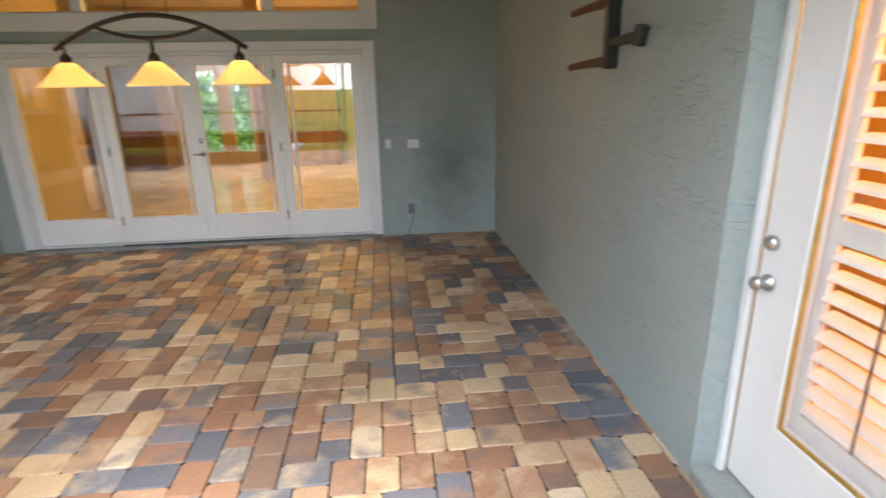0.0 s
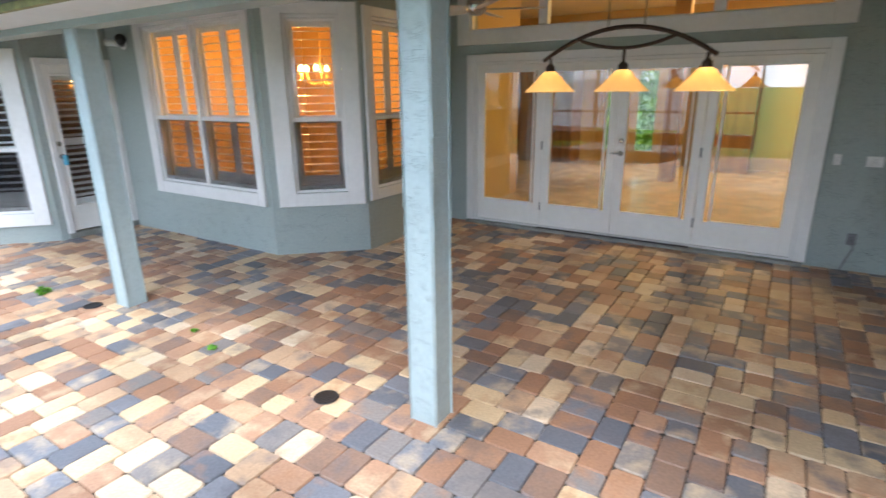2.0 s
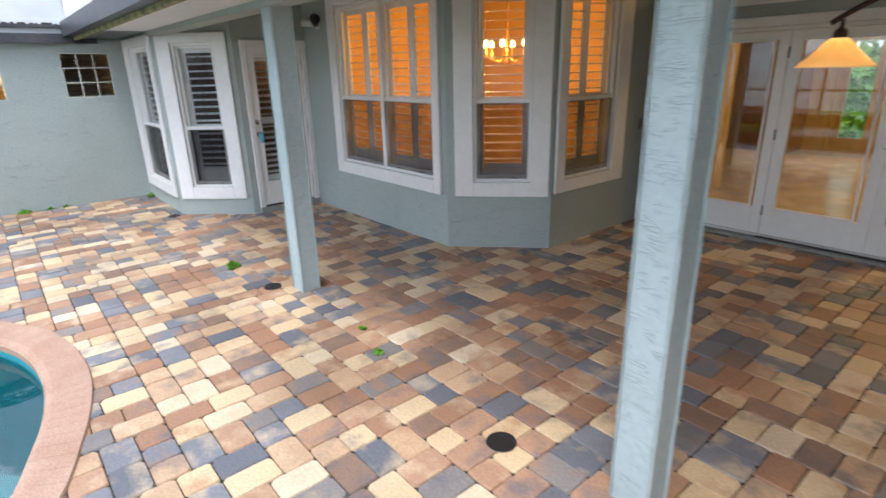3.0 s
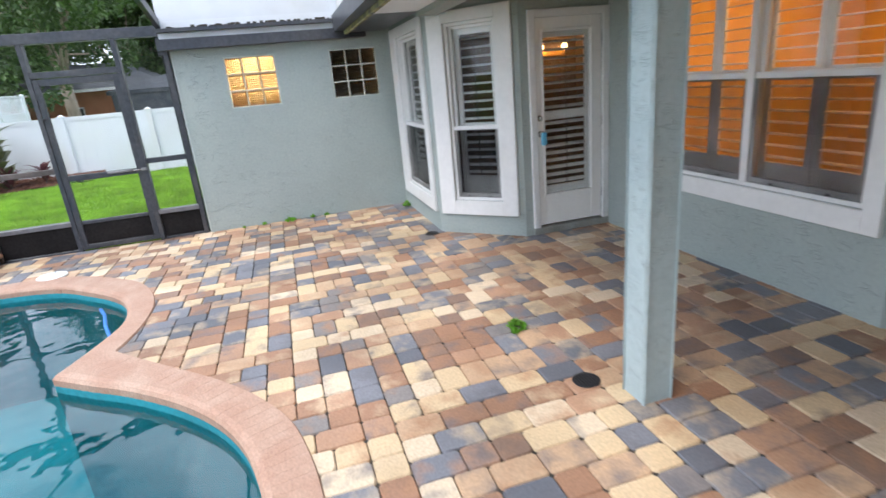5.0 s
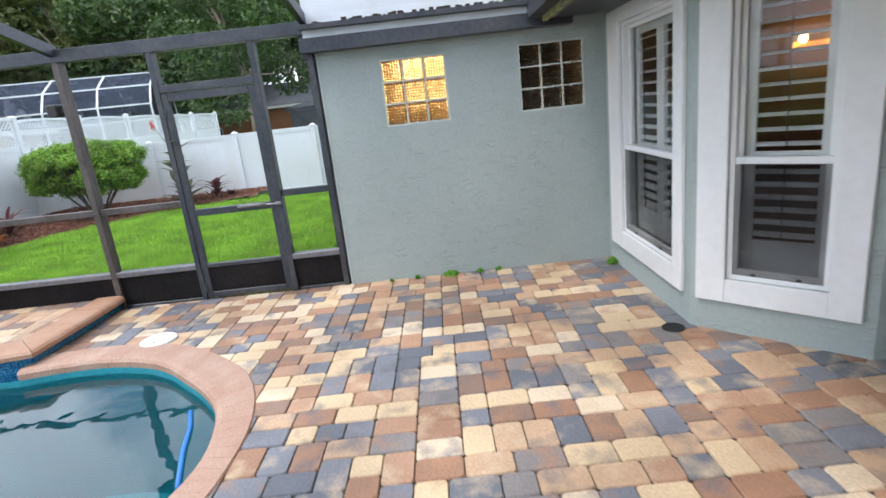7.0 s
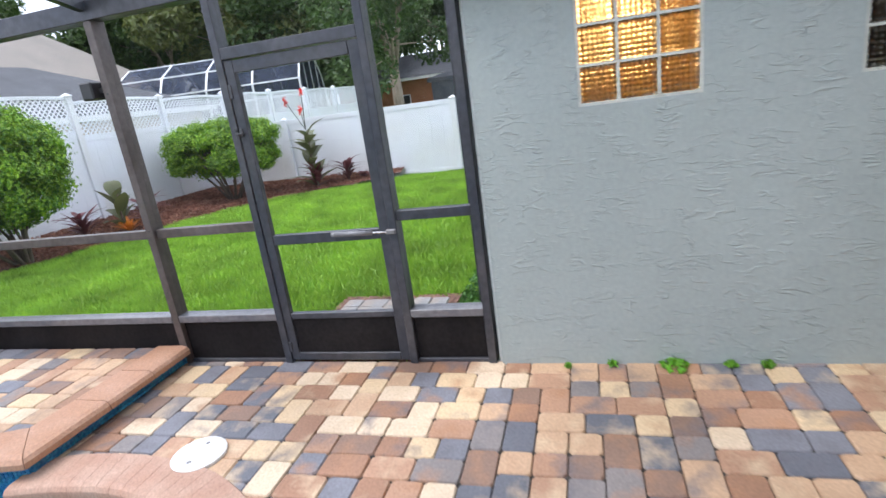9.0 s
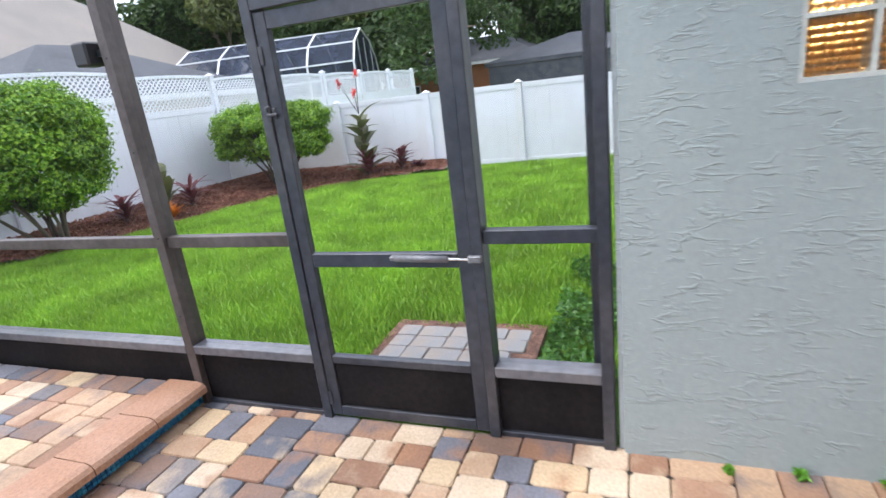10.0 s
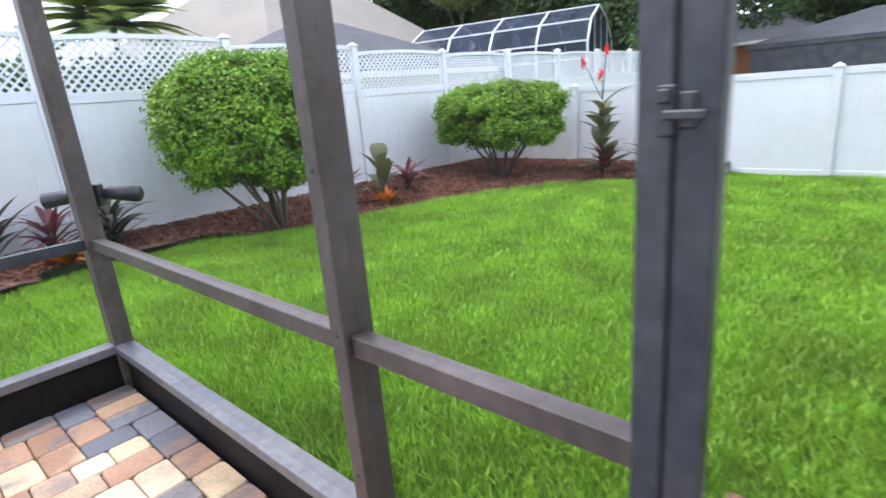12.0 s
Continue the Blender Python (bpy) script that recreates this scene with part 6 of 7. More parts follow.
pts = np.stack([rng.uniform(-12.6, -10.25, 2600), rng.uniform(-1.12, -0.7, 2600), rng.uniform(-0.05, 0.06, 2600)], 1)
pts = pts[[noise.noise(Vector((a * 2.5, b * 2.5, 7.0))) > -0.25 for a, b, c in pts]]
v, f = leaf_cloud(pts, np.tile([0, 0, 1.0], (len(pts), 1)), 0.045, rng, 0.7, 0.7)
WEED = leaf_material("weed_leaf", (0.05, 0.16, 0.02), (0.10, 0.26, 0.03))
scatter("wall_weeds", v, f, WEED, None, "broad-leaved weeds at the foot of the wall", "weeds")


def weed(x, y, r, n, seed, h=0.05):
    rg = np.random.default_rng(seed)
    t = empty("weed_tuft", Matrix.Translation((x, y, 0)), "small bright green weed tuft growing from a paver joint", "weed", "weeds in the paving")
    a, d = rg.uniform(0, 6.283, n), rg.uniform(0, 1, n) ** 0.6
    p = np.stack([np.cos(a) * d * r, np.sin(a) * d * r * 0.8, 0.008 + rg.uniform(0, 1, n) * h * (1.1 - d)], 1)
    v, f = leaf_cloud(p, np.tile([0, 0, 1.0], (n, 1)), 0.034, rg, 0.6, 0.6)
    scatter("leaves", v, f, WEED2, t)


WEED2 = leaf_material("bright_weed_leaf", (0.10, 0.30, 0.02), (0.2, 0.42, 0.04))
for k, (x, y, r, n, h) in enumerate(((-5.94, 1.67, 0.075, 130, 0.05), (-5.86, 1.63, 0.03, 30, 0.03), (-3.63, 1.775, 0.03, 30, 0.02), (-3.99, 1.88, 0.025, 24, 0.02), (-10.07, 0.33, 0.09, 150, 0.05), (-10.08, 0.0, 0.03, 30, 0.03),
                                     (-10.07, 0.62, 0.035, 40, 0.03), (-10.07, 0.8, 0.035, 40, 0.03), (-9.9, 1.86, 0.06, 70, 0.08), (-10.06, -0.25, 0.02, 20, 0.02))):
    weed(x, y, r, n, 20 + k, h)

# ---- bed plants ----
TI = leaf_material("burgundy_ti_leaf", (0.10, 0.025, 0.035), (0.20, 0.06, 0.06))
CANNA = leaf_material("bronze_green_leaf", (0.09, 0.14, 0.045), (0.15, 0.09, 0.05))
ORANGE = leaf_material("orange_bromeliad_leaf", (0.55, 0.13, 0.01), (0.45, 0.22, 0.02))
RED = leaf_material("red_flower", (0.75, 0.03, 0.02), (0.9, 0.06, 0.04))
DARK_GREEN = leaf_material("dark_bronze_leaf", (0.03, 0.045, 0.02), (0.06, 0.03, 0.03))


def blade_leaf(bm, base, az, length, width, rise, droop):
    """A long leaf: an arched, pointed strip with a raised midrib."""
    n = 6
    prev = None
    ca, sa = math.cos(az), math.sin(az)
    for k in range(n + 1):
        t = k / n
        out = length * t * math.cos(rise) + droop * length * t * t * 0.4
        up = length * t * math.sin(rise) - droop * length * t * t * 0.6
        w = width * math.sin(math.pi * min(0.97, 0.12 + 0.86 * t)) * 0.5
        c = Vector((base[0] + ca * out, base[1] + sa * out, base[2] + up))
        row = [bm.verts.new(c + Vector((-sa * w, ca * w, 0.15 * w))), bm.verts.new(c), bm.verts.new(c + Vector((sa * w, -ca * w, 0.15 * w)))]
        if prev:
            bm.faces.new((prev[0], prev[1], row[1], row[0]))
            bm.faces.new((prev[1], prev[2], row[2], row[1]))
        prev = row


def rosette(name, x, y, n, length, width, rise, mat_, label, category, seed, height=0.0, flower=None):
    rg = random.Random(seed)
    t = empty(name, Matrix.Translation((x, y, bed_z(x, y) - 0.01)), label, category)
    if height:
        part("stalk", tube([(0, 0, 0), (0.03, 0.02, height * 0.5), (0.0, 0.04, height)], 0.03, 7, 0.012), BARK, t)
    for k in range(n):
        bm = bmesh.new()
        h = height * (k / n) * 0.95
        blade_leaf(bm, (0, 0, 0.02 + h), 2.4 * k + rg.uniform(-0.3, 0.3), length * rg.uniform(0.75, 1.2), width * rg.uniform(0.8, 1.2), rise + rg.uniform(-0.25, 0.35), rg.uniform(0.3, 0.9))
        part("leaf", bm, mat_, t)
    if flower:
        r2 = np.random.default_rng(seed)
        for fx, fy, fz in flower:
            st = part("flower_stem", tube([(0, 0, height), (fx * 0.6, fy * 0.6, height + (fz - height) * 0.6), (fx, fy, fz)], 0.008, 6), DARK_GREEN, t)
            p = np.array([fx, fy, fz]) + r2.normal(0, 0.028, (45, 3)) * [0.7, 0.7, 1.4]
            v, f = leaf_cloud(p, r2.normal(0, 1, (45, 3)), 0.055, r2, 0.5, 0.6)
            scatter("flower", v, f, RED, st, "red flower spike")


rosette("canna_plant", -18.75, -6.3, 20, 0.62, 0.25, 0.85, CANNA, "tall bronze-leaved canna with red flower spikes", "canna", 1, 1.35, [(0.05, 0.1, 2.22), (0.15, -0.3, 2.05), (0.1, 0.02, 1.8)])
rosette("bird_of_paradise", -15.3, -8.6, 8, 0.6, 0.27, 1.2, CANNA, "upright dark green paddle-leaved plant", "paddle plant", 2, 0.7)
for k, (x, y, n, l) in enumerate(((-19.0, -5.55, 12, 0.42), (-18.65, -6.2, 14, 0.45), (-15.9, -8.6, 14, 0.45), (-14.6, -8.8, 14, 0.42), (-11.35, -9.25, 16, 0.55), (-10.75, -9.3, 16, 0.5), (-10.2, -9.5, 14, 0.6))):
    rosette("ti_plant", x, y, n + 14, l * 1.1, 0.085, 0.85, TI if k not in (4, 6) else DARK_GREEN, "burgundy strap-leaved ti plant in the mulch" if k not in (4, 6) else "dark bronze strap-leaved plant in the mulch", "ti plant", 30 + k, 0.4)
for k, (x, y) in enumerate(((-15.1, -8.3), (-10.75, -8.95), (-19.1, -5.2))):
    rosette("bromeliad", x, y, 34, 0.38 if k < 2 else 0.25, 0.06, 1.0, ORANGE if k < 2 else TI, "orange bromeliad rosette in the mulch bed" if k < 2 else "small rust-red rosette plant", "bromeliad", 50 + k)

# ---- neighbours ----
SHINGLE_GREY = material("grey_roof_shingle", (0.085, 0.09, 0.10), 0.9, second=(0.065, 0.068, 0.075), scale=1.5, fine=14, fine_amount=0.22)
SHINGLE_TAN = material("tan_roof_shingle", (0.265, 0.235, 0.205), 0.9, second=(0.225, 0.205, 0.18), scale=0.6, fine=9, fine_amount=0.12)
BRICK = material("orange_brick_render", (0.36, 0.15, 0.07), 0.9, second=(0.3, 0.12, 0.055), scale=1.2, fine=10, fine_amount=0.12)
HOUSE_WALL = material("beige_house_wall", (0.5, 0.44, 0.36), 0.9, scale=1)


def hip_house(name, x0, x1, y0, y1, z_eave, z_ridge, turn, at, roof, wall_mat, label, over=0.5, windows=3, fascia=None):
    """A house with a hipped roof, walls and a few windows."""
    h = empty(name, Matrix.Translation((*at, -0.3)) @ pose(0, 0, 0, 0, 0, turn), label, "house")
    part("wall", box(x0, x1, y0, y1, 0, z_eave), wall_mat, h)
    bm = bmesh.new()
    a, b, c, d = x0 - over, x1 + over, y0 - over, y1 + over
    half = min(b - a, d - c) / 2
    e = [bm.verts.new(v) for v in ((a, c, z_eave), (b, c, z_eave), (b, d, z_eave), (a, d, z_eave))]
    if b - a >= d - c:
        r = [bm.verts.new((a + half, (c + d) / 2, z_ridge)), bm.verts.new((b - half, (c + d) / 2, z_ridge))]
        faces = ((e[0], e[1], r[1], r[0]), (e[2], e[3], r[0], r[1]), (e[1], e[2], r[1]), (e[3], e[0], r[0]))
    else:
        r = [bm.verts.new(((a + b) / 2, c + half, z_ridge)), bm.verts.new(((a + b) / 2, d - half, z_ridge))]
        faces = ((e[1], e[2], r[1], r[0]), (e[3], e[0], r[0], r[1]), (e[0], e[1], r[0]), (e[2], e[3], r[1]))
    for q in faces:
        bm.faces.new(q)
    bm.faces.new(e[::-1])
    rf = part("roof", bm, roof, h)
    part("fascia", box(a + 0.02, b - 0.02, c + 0.02, d - 0.02, z_eave - 0.2, z_eave - 0.01), fascia or TRIM, h, "eaves fascia")
    for k in range(windows):
        x = x0 + (x1 - x0) * (k + 0.5) / windows
        w = part("window", box(x - 0.5, x + 0.5, y0 - 0.03, y0 + 0.05, 0.9, 2.1), TRIM, h)
        part("pane", box(x - 0.43, x + 0.43, y0 - 0.034, y0 - 0.031, 0.97, 2.03), BLACK, w)
    return h, rf


def away(az, dist):
    """A place so far out in a direction from the gate."""
    return (-9.34 + dist * math.cos(radians(az)), -1.83 + dist * math.sin(radians(az)))


hip_house("grey_roof_house", -5.0, 5.0, -4.0, 4.0, 2.75, 4.9, 0, away(-127, 23), SHINGLE_GREY, HOUSE_WALL, "single-storey house with a grey shingle hip roof beyond the fence")
tan, tan_roof = hip_house("tan_roof_house", -8.5, 8.5, -7.0, 7.0, 4.6, 10.4, 12, away(-124, 37), SHINGLE_TAN, HOUSE_WALL, "large house with a tan shingle roof beyond the fence")
for x, z in ((-3.0, 6.6), (-2.2, 7.4), (2.5, 6.9)):
    part("roof_vent", lathe([(0.16, 0.0), (0.14, 0.25), (0.2, 0.28), (0.12, 0.42), (0.001, 0.45)], 12, None, (x, 0.5, z + 2.3)), TRIM, tan_roof, "white roof vent")
hip_house("orange_house", -6.0, 6.0, -4.0, 4.0, 3.3, 5.2, 80, away(-166, 44), SHINGLE_GREY, BRICK, "orange rendered house behind the trees")
hip_house("dark_roof_pavilion", -4.5, 4.5, -4.0, 4.0, 2.75, 4.0, 90, away(-176.5, 33), SHINGLE_GREY, BRONZE, "low dark-roofed screened pavilion beyond the white fence", 0.2, 0, BRONZE)

WHITE_ALU = material("white_aluminium", (0.78, 0.79, 0.8), 0.4, 0.1, scale=1)
CAGE_SCREEN = screen_material("neighbour_screen", 0.75, (0.05, 0.06, 0.085))
nb = empty("neighbour_pool_cage", Matrix.Translation((-34.6, -14.6, -0.3)) @ pose(0, 0, 0, 0, 0, -78), "white-framed pool cage with dark screens and a domed roof", "pool cage")
PROF = [(0.0, 0.0), (0.0, 3.7), (0.7, 4.7), (2.2, 5.45), (3.8, 4.9), (4.9, 3.9), (5.2, 2.9), (5.2, 0.0)]
stations = [0.0, 2.6, 5.2, 7.8, 10.4]
for u in stations:
    bm = bmesh.new()
    for p, q in zip(PROF, PROF[1:]):
        add_tube(bm, [(u, -p[0], p[1]), (u, -q[0], q[1])], 0.065, 4)
    part("frame_arch", bm, WHITE_ALU, nb, "white aluminium arch")
for d, z in ((0.0, 3.7), (0.0, 2.9), (2.2, 5.45), (5.2, 2.9), (0.7, 4.7)):
    part("purlin", tube([(0, -d, z), (10.4, -d, z)], 0.055, 4), WHITE_ALU, nb)
for p, q in zip(PROF, PROF[1:]):
    bm = bmesh.new()
    bm.faces.new([bm.verts.new(v) for v in ((0, -p[0], p[1]), (10.4, -p[0], p[1]), (10.4, -q[0], q[1]), (0, -q[0], q[1]))])
    part("screen", bm, CAGE_SCREEN, nb, "dark insect screen")
bm = bmesh.new()
bm.faces.new([bm.verts.new((0, -p[0], p[1])) for p in PROF])
part("end_screen", bm, CAGE_SCREEN, nb, "dark insect screen")
for d in (1.3, 2.6, 3.9):
    part("mullion", tube([(0, -d, 0), (0, -d, 5.0 if d < 3 else 4.8)], 0.04, 4), WHITE_ALU, nb)

# ---- trees ----
TREE_LEAF = leaf_material("oak_leaf", (0.035, 0.075, 0.018), (0.075, 0.13, 0.03), 0.5)
TREE_LEAF_2 = leaf_material("yellow_green_leaf", (0.09, 0.12, 0.03), (0.14, 0.16, 0.04), 0.5)
TRUNK = material("pale_oak_bark", (0.30, 0.24, 0.19), 0.95, second=(0.17, 0.14, 0.11), scale=3, stretch=(2, 2, 0.5), bump=0.03, bump_scale=9)


def oak(at, height, radius, seed, leaf, label, fork=3, leaves=9000, size=0.34):
    rg = np.random.default_rng(seed)
    t = empty("oak_tree", Matrix.Translation((*at, -0.3)), label, "tree", "trees beyond the fences")
    th = height * 0.32
    part("trunk", tube([(0, 0, -0.2), (0.1, 0.05, th * 0.5), (0.0, 0.0, th)], 0.36, 10, 0.26), TRUNK, t, smooth=True)
    cents = []
    for k in range(fork + 3):
        a = 2 * math.pi * k / (fork + 3) + rg.uniform(-0.4, 0.4)
        r = radius * rg.uniform(0.35, 0.75)
        tip = Vector((r * math.cos(a), r * math.sin(a), height * rg.uniform(0.34, 0.92)))
        midp = Vector((tip.x * 0.35, tip.y * 0.35, th + (tip.z - th) * 0.5))
        part("limb", tube([(0, 0, th * 0.85), midp, tip], 0.19, 7, 0.05), TRUNK, t, smooth=True)
        for j in range(3):
            off = Vector(rg.normal(0, radius * 0.28, 3).tolist())
            off.z *= 0.7
            cents.append(tip + off)
            if j:
                part("limb", tube([midp, tip + off], 0.07, 5, 0.02), TRUNK, t)
    cents = np.array([c[:] for c in cents])
    c = cents[rg.integers(0, len(cents), leaves)]
    d = rg.normal(0, 1, (leaves, 3))
    d /= np.linalg.norm(d, axis=1)[:, None]
    p = c + d * (radius * 0.36 * rg.uniform(0.35, 1.0, (leaves, 1)) ** 0.5) * [1, 1, 0.75]
    v, f = leaf_cloud(p, d + [0, 0, 0.4], size, rg, 0.8, 0.55)
    scatter("crown", v, f, leaf, t)


oak(away(-163.5, 29), 11.5, 5.2, 41, TREE_LEAF, "large oak with a pale forked trunk behind the white fence", 3, 11000, 0.3)
for k, (az, d, h, r, y2) in enumerate(((-156, 40, 13, 6.0, 0), (-149, 44, 13, 6.5, 1), (-141, 50, 14, 6.5, 0), (-133, 54, 15, 6.5, 0), (-171, 47, 13, 6.5, 0), (-179, 46, 13, 6.5, 0), (173, 50, 13, 6.5, 0), (-160, 52, 15, 7.0, 0), (-146, 56, 16, 7, 0), (-168, 58, 16, 7, 0),
                                       (-125, 62, 15, 7, 0), (-153, 60, 17, 7.5, 0), (-175, 62, 16, 7, 0))):
    oak(away(az, d), h, r, 60 + k, TREE_LEAF_2 if y2 else TREE_LEAF, "dense dark green oak in the distance" if not y2 else "yellow-green oak in the distance", 3, 13000, 0.5)


def palm(at, height, seed):
    rg = random.Random(seed)
    t = empty("palm_tree", Matrix.Translation((*at, -0.3)), "feathery green palm beyond the lattice fence", "tree")
    part("trunk", tube([(0, 0, 0), (0.1, 0, height * 0.5), (0, 0, height)], 0.16, 9, 0.11), TRUNK, t, smooth=True)
    for k in range(54):
        az, ri = 2.4 * k, rg.uniform(-0.1, 1.35)
        bm = bmesh.new()
        ca, sa = math.cos(az), math.sin(az)
        for j in range(44):
            s = j / 43
            out, up = 3.1 * s * math.cos(ri) + 0.2 * s, 3.1 * s * math.sin(ri) - 1.6 * s * s
            for side in (-1, 1):
                ln = 0.75 * math.sin(math.pi * (0.15 + 0.8 * s))
                p0 = Vector((ca * out, sa * out, height + up))
                p1 = p0 + Vector((ca * 0.25 - sa * side * ln, sa * 0.25 + ca * side * ln, -0.18 * ln))
                q = Vector((ca, sa, 0)) * 0.075
                bm.faces.new([bm.verts.new(p0 - q), bm.verts.new(p0 + q), bm.verts.new(p1)])
        part("frond", bm, PALM_LEAF, t)


PALM_LEAF = leaf_material("palm_leaf", (0.22, 0.31, 0.08), (0.36, 0.42, 0.14))
palm(away(-109.2, 25), 5.3, 3)

# dark foliage added behind the lattice fence so that its gaps look dark
rng = np.random.default_rng(23)
k_ = rng.uniform(0, 1, 9000)
a_, b_ = np.array(away(-96, 14)), np.array(away(-124, 15))
hp = np.concatenate([a_ + (b_ - a_) * k_[:, None] + rng.normal(0, 0.35, (9000, 2)), (rng.uniform(-0.3, 2.75, 9000) + 0.18 * np.sin(k_ * 37))[:, None]], 1)
v, f = leaf_cloud(hp, np.tile([0.0, 1.0, 0.3], (9000, 1)), 0.24, rng, 0.7, 0.6)
scatter("lattice_backing", v, f, TREE_LEAF, None, "dark foliage added behind the lattice fence to darken its gaps", "hedge")

# ---- paving, last: tumbled pavers laid in a mixed ashlar pattern ----
U = 0.0775
POOL_MID = [(a[0] * 0.55 + b[0] * 0.45, a[1] * 0.55 + b[1] * 0.45) for a, b in zip(OUT_C, IN_C)]
POOL_LOOP = POOL_MID + [(-2.5, -9.0), (-8.8, -9.0)]
PATIO = [(-10.13, -3.03), (-10.13, -0.62), (-10.2, -0.62), (-10.2, 2.0), (-8.45, 2.0), (-7.85, 2.65), (-7.85, 3.65), (-5.0, 3.65), (-4.32, 4.25), (-4.32, 6.06), (1.3, 6.06), (1.3, -3.03)]


def ashlar(x0, x1, y0, y1, seed):
    """Fill a strip with 6 x 6 and 6 x 9 inch stones, never leaving a gap one unit wide."""
    rg = random.Random(seed)
    nx, ny = int((x1 - x0) / U), int((y1 - y0) / U)
    sky = [0] * nx
    out = []
    while True:
        low = min(sky)
        if low >= ny:
            return out
        i = sky.index(low)
        j = i
        while j < nx and sky[j] == low:
            j += 1
        w = j - i
        best = None
        for a, b in ((2, 2), (3, 2), (2, 3)):
            if a > w or w - a == 1:
                continue
            score = rg.uniform(0, 1.0) + (0.06 if a == 3 else 0)
            if i and sky[i - 1] == low + b:
                score += 0.38
            if a == w and j < nx and sky[j] == low + b:
                score += 0.38
            if best is None or score > best[0]:
                best = (score, a, b)
        a, b = best[1:] if best else (w, 2)
        out.append((x0 + i * U, y0 + low * U, a * U, b * U))
        for k in range(i, i + a):
            sky[k] = low + b


def nearest_on(line, x, y):
    best = None
    for (ax, ay), (bx, by) in zip(line, line[1:]):
        dx, dy = bx - ax, by - ay
        t = max(0.0, min(1.0, ((x - ax) * dx + (y - ay) * dy) / (dx * dx + dy * dy + 1e-12)))
        px, py = ax + dx * t, ay + dy * t
        d = (px - x) ** 2 + (py - y) ** 2
        if best is None or d < best[0]:
            best = (d, px, py)
    return best[1], best[2]


def paver_outline(w, h, rg):
    """Eight points: a rectangle with chipped, rounded corners."""
    g, c = 0.0018, 0.014
    pts_ = []
    for sx_, sy_ in ((-1, -1), (1, -1), (1, 1), (-1, 1)):
        cx_, cy_ = sx_ * (w / 2 - g), sy_ * (h / 2 - g)
        k1, k2 = c * rg.uniform(0.6, 1.5), c * rg.uniform(0.6, 1.5)
        a, b = (cx_ - sx_ * k1, cy_), (cx_, cy_ - sy_ * k2)
        pts_ += [b, a] if sx_ * sy_ > 0 and sx_ < 0 or sx_ * sy_ > 0 else [a, b]
    pts_.sort(key=lambda p: math.atan2(p[1] * w, p[0] * h))
    return pts_


def stone(outline, z, thick, tilt=(0.0, 0.0)):
    """Vertices and faces of one paver with a soft worn arris."""
    n = len(outline)
    cx_ = sum(p[0] for p in outline) / n
    cy_ = sum(p[1] for p in outline) / n
    V_, F_ = [], []
    for s, dz in ((1.0, -thick), (1.0, -0.0075), (0.0, 0.0)):
        for x, y in outline:
            d = math.hypot(x - cx_, y - cy_) or 1
            k = 1.0 if s else max(0.3, 1 - 0.0068 / d)
            V_.append((cx_ + (x - cx_) * k, cy_ + (y - cy_) * k, z + dz + (x - cx_) * tilt[0] + (y - cy_) * tilt[1]))
    for r in range(2):
        for i in range(n):
            j = (i + 1) % n
            F_.append((r * n + i, r * n + j, (r + 1) * n + j, (r + 1) * n + i))
    F_.append(tuple(2 * n + i for i in range(n)))
    return V_, F_


def path_distance(x, y):
    line = [(-3.2, 1.1), (-5.0, 1.0), (-7.2, 0.5), (-8.6, -0.4), (-9.5, -1.4)]
    px, py = nearest_on(line, x, y)
    return math.hypot(px - x, py - y)


def lay(name, stones, z, parent, keep, seed, own=0, fix=None):
    """Lay the stones; the nearest to the walked line are objects of their own, the rest one joined mesh."""
    rg = random.Random(seed)
    shapes = {}
    V_all, F_all = [], []
    chosen = set()
    kept = [s for s in stones if keep(*s)]
    whole = [i for i, s in enumerate(kept) if not fix or not fix(s)]
    if own:
        whole.sort(key=lambda i: path_distance(kept[i][0] + kept[i][2] / 2, kept[i][1] + kept[i][3] / 2))
        chosen = set(whole[:own])
    for i, (x, y, w, h) in enumerate(kept):
        dz = rg.uniform(-0.0022, 0.0022)
        cx_, cy_ = x + w / 2, y + h / 2
        if i in chosen:
            key = (round(w, 3), round(h, 3), rg.randrange(3))
            if key not in shapes:
                v_, f_ = stone(paver_outline(w, h, rg), 0.0, 0.03)
                me = bpy.data.meshes.new("paver")
                me.from_pydata(v_, [], f_)
                me.materials.append(PAVER_OB)
                shapes[key] = me
            ob = new("paver", shapes[key])
            ob.parent = parent
            ob.matrix_local = Matrix.Translation((cx_, cy_, z + dz)) @ pose(0, 0, 0, rg.uniform(-0.5, 0.5), rg.uniform(-0.5, 0.5), rg.uniform(-0.7, 0.7))
            continue
        o = [(px + cx_, py + cy_) for px, py in paver_outline(w, h, rg)]
        bad = fix(kept[i]) if fix else None
        if bad:
            o = bad(o)
        v_, f_ = stone(o, z + dz, 0.03, (rg.uniform(-0.012, 0.012), rg.uniform(-0.012, 0.012)))
        n0 = len(V_all)
        V_all += v_
        F_all += [tuple(q + n0 for q in f) for f in f_]
    me = bpy.data.meshes.new(name)
    me.from_pydata(V_all, [], F_all)
    me.materials.append(PAVER)
    ob = new(name, me)
    ob.parent = parent
    ob["kind"] = "stuff"
    tagged(ob, "joined run of tumbled cream, rust and charcoal pavers")


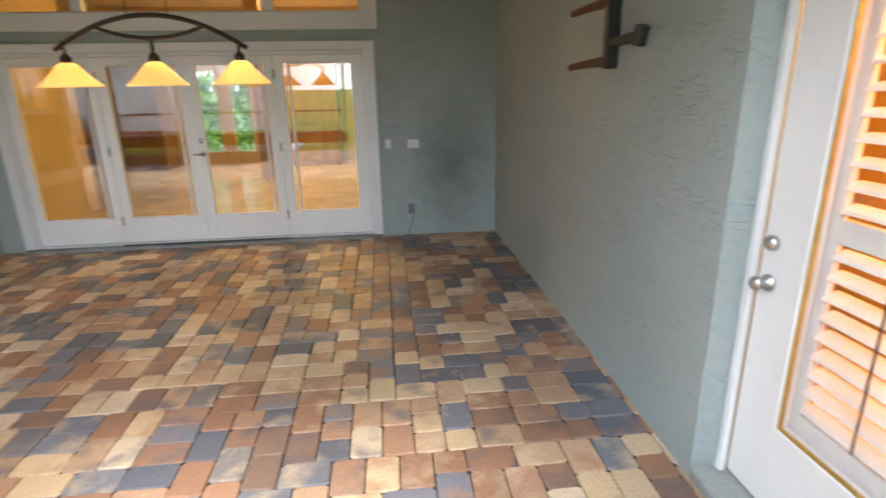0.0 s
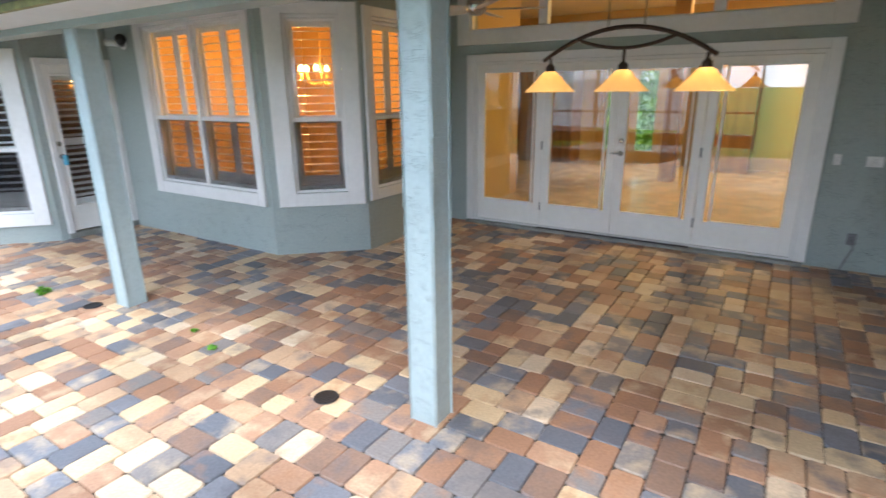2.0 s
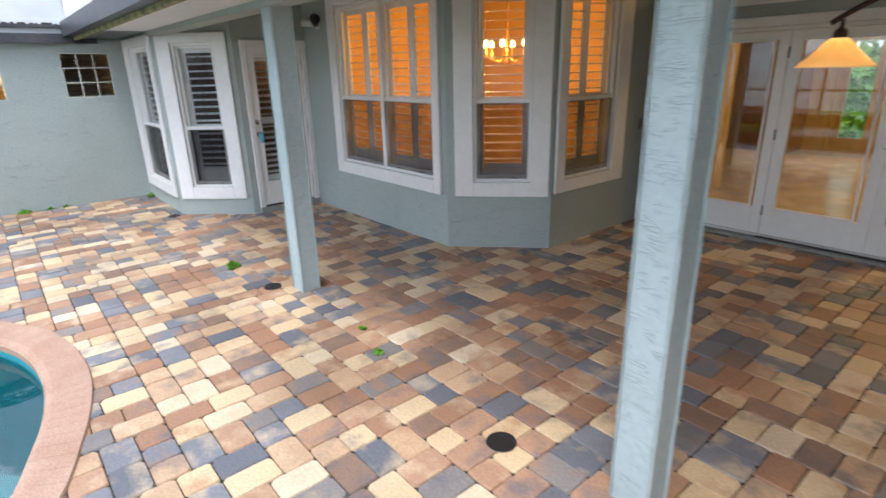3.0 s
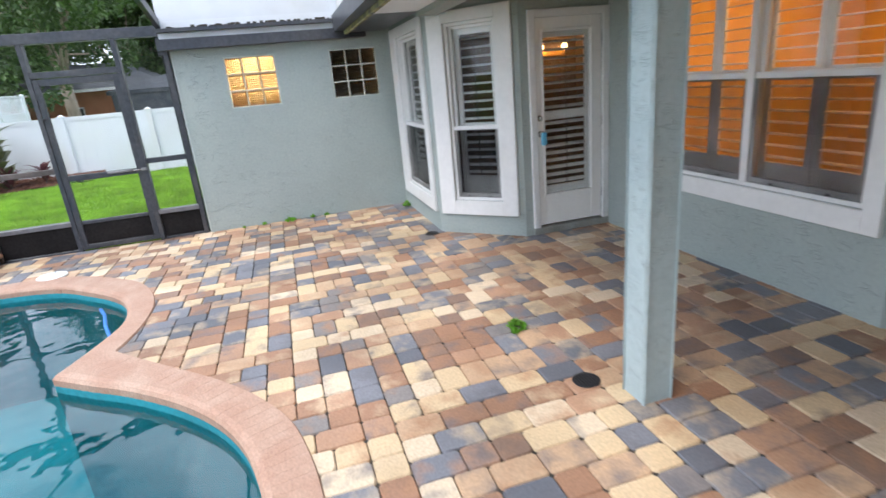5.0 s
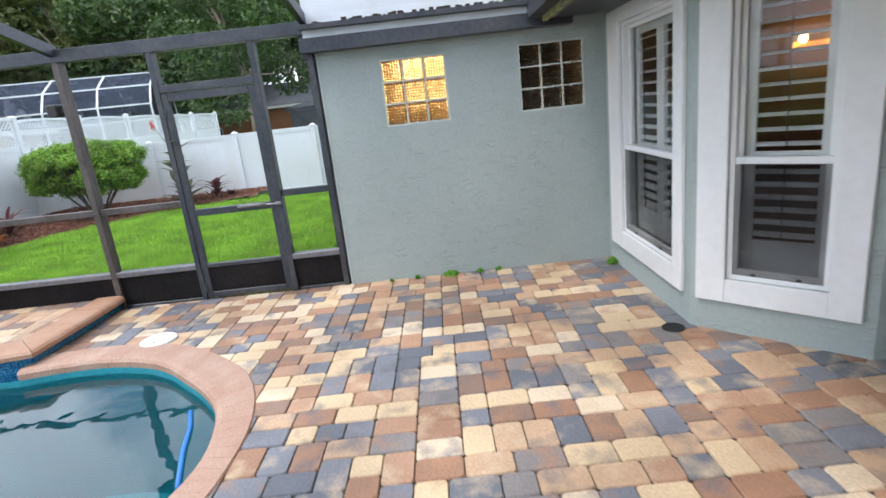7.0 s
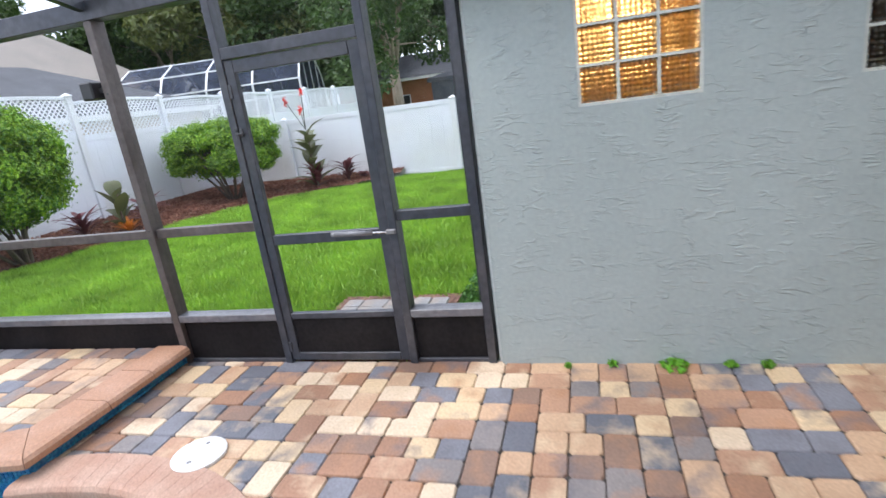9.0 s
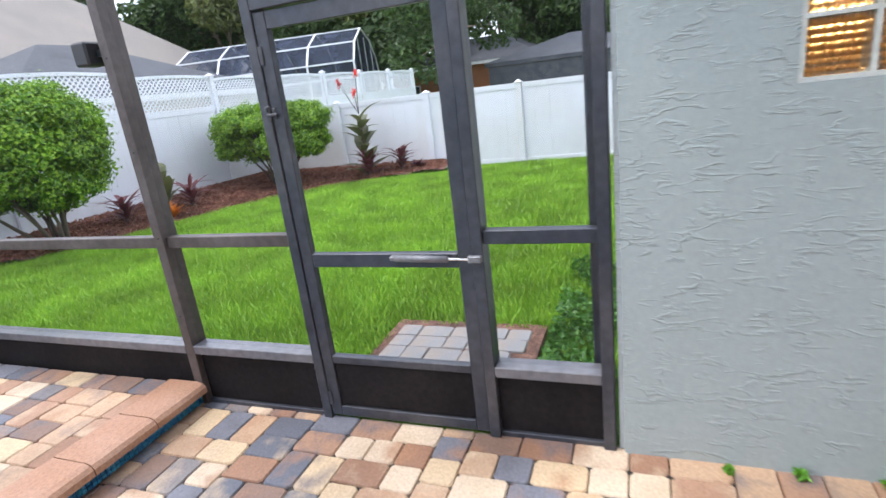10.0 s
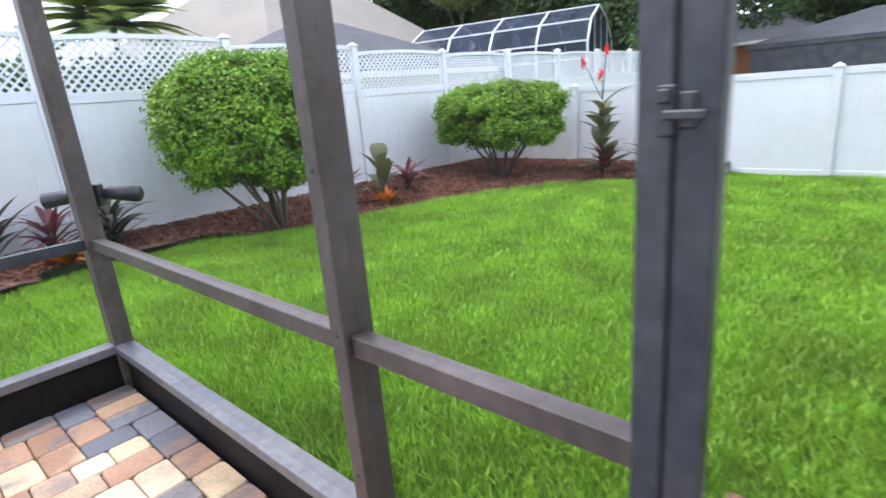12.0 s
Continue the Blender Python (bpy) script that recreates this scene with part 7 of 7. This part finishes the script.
patio = link_mesh("patio_pavement", (lambda bm_: (bmesh.ops.triangle_fill(bm_, use_beauty=True, edges=bm_.edges[:]), bm_)[1])(
    (lambda bm_, loops: ([[bm_.edges.new((vs_[i], vs_[(i + 1) % len(vs_)])) for i in range(len(vs_))] for vs_ in [[bm_.verts.new((x, y, -0.013)) for x, y in lp] for lp in loops]], bm_)[1])(
        bmesh.new(), [[(-10.13, -3.03), (-10.13, -0.62), (-10.2, -0.62), (-10.2, 2.0), (-8.45, 2.0), (-7.85, 2.65), (-7.85, 3.65), (-5.0, 3.65), (-4.32, 4.25), (-4.32, 6.06), (1.3, 6.06), (1.3, -3.03), (-2.5, -3.03)] + POOL_MID[::-1]])), SAND)
tagged(patio, "patio of tumbled concrete pavers in cream, rust and charcoal", "pavement", kind="structure")


def patio_keep(x, y, w, h):
    cs = [(x, y), (x + w, y), (x + w, y + h), (x, y + h)]
    if all(inside(a, b, POOL_LOOP) for a, b in cs):
        return False
    return any(inside(a, b, PATIO) for a, b in cs)


def patio_fix(s):
    x, y, w, h = s
    cs = [(x, y), (x + w, y), (x + w, y + h), (x, y + h)]
    pool = any(inside(a, b, POOL_LOOP) for a, b in cs)
    edge = x < -10.12 and y < -0.4 or y < -3.02
    if not (pool or edge):
        return None

    def change(o):
        out = []
        for a, b in o:
            if inside(a, b, POOL_LOOP):
                a, b = nearest_on(POOL_MID, a, b)
            if b < -0.6:
                a = max(a, -10.13)
            out.append((a, max(b, -3.04)))
        return out
    return change


lay("paver_field", [(x, y, w, h) for y, x, h, w in ashlar(-3.1, 6.1, -10.3, 1.4, 4)], 0.0, patio, patio_keep, 11, 300, patio_fix)

deck = empty("raised_deck", Matrix.Identity(4), "raised deck of tumbled pavers behind a terracotta coping", "deck", kind="structure")


def deck_keep(x, y, w, h):
    return -10.13 <= x < -8.95 and -5.16 <= y and y < -3.3


lay("paver_field", ashlar(-10.12, -8.82, -5.16, -3.1, 6), 0.118, deck, deck_keep, 12, 120)
pad = empty("stepping_pad", Matrix.Identity(4), "small pad of pale worn pavers outside the gate", "paving", kind="structure")
slab("pad_soil", PAD[0] - 0.1, PAD[1] + 0.08, PAD[2] - 0.07, PAD[3] - 0.02, -0.1, -0.026, MULCH, "bare brown soil round the stepping pad", "soil")
PALE = material("pale_worn_paver", (0.25, 0.25, 0.255), 0.8, second=(0.31, 0.26, 0.215), scale=5, fine=60, fine_amount=0.15, bump=0.002)
rg = random.Random(8)
for x, y, w, h in ashlar(PAD[0], PAD[1] + 0.02, PAD[2], PAD[3], 9):
    if x + w <= PAD[1] + 0.03 and y + h <= PAD[3] + 0.04:
        v_, f_ = stone(paver_outline(w, h, rg), 0.0, 0.05)
        me = bpy.data.meshes.new("paver")
        me.from_pydata(v_, [], f_)
        me.materials.append(PALE)
        ob = new("paver", me)
        ob.parent = pad
        ob.matrix_local = Matrix.Translation((x + w / 2, y + h / 2, -0.015 + rg.uniform(-0.004, 0.004)))
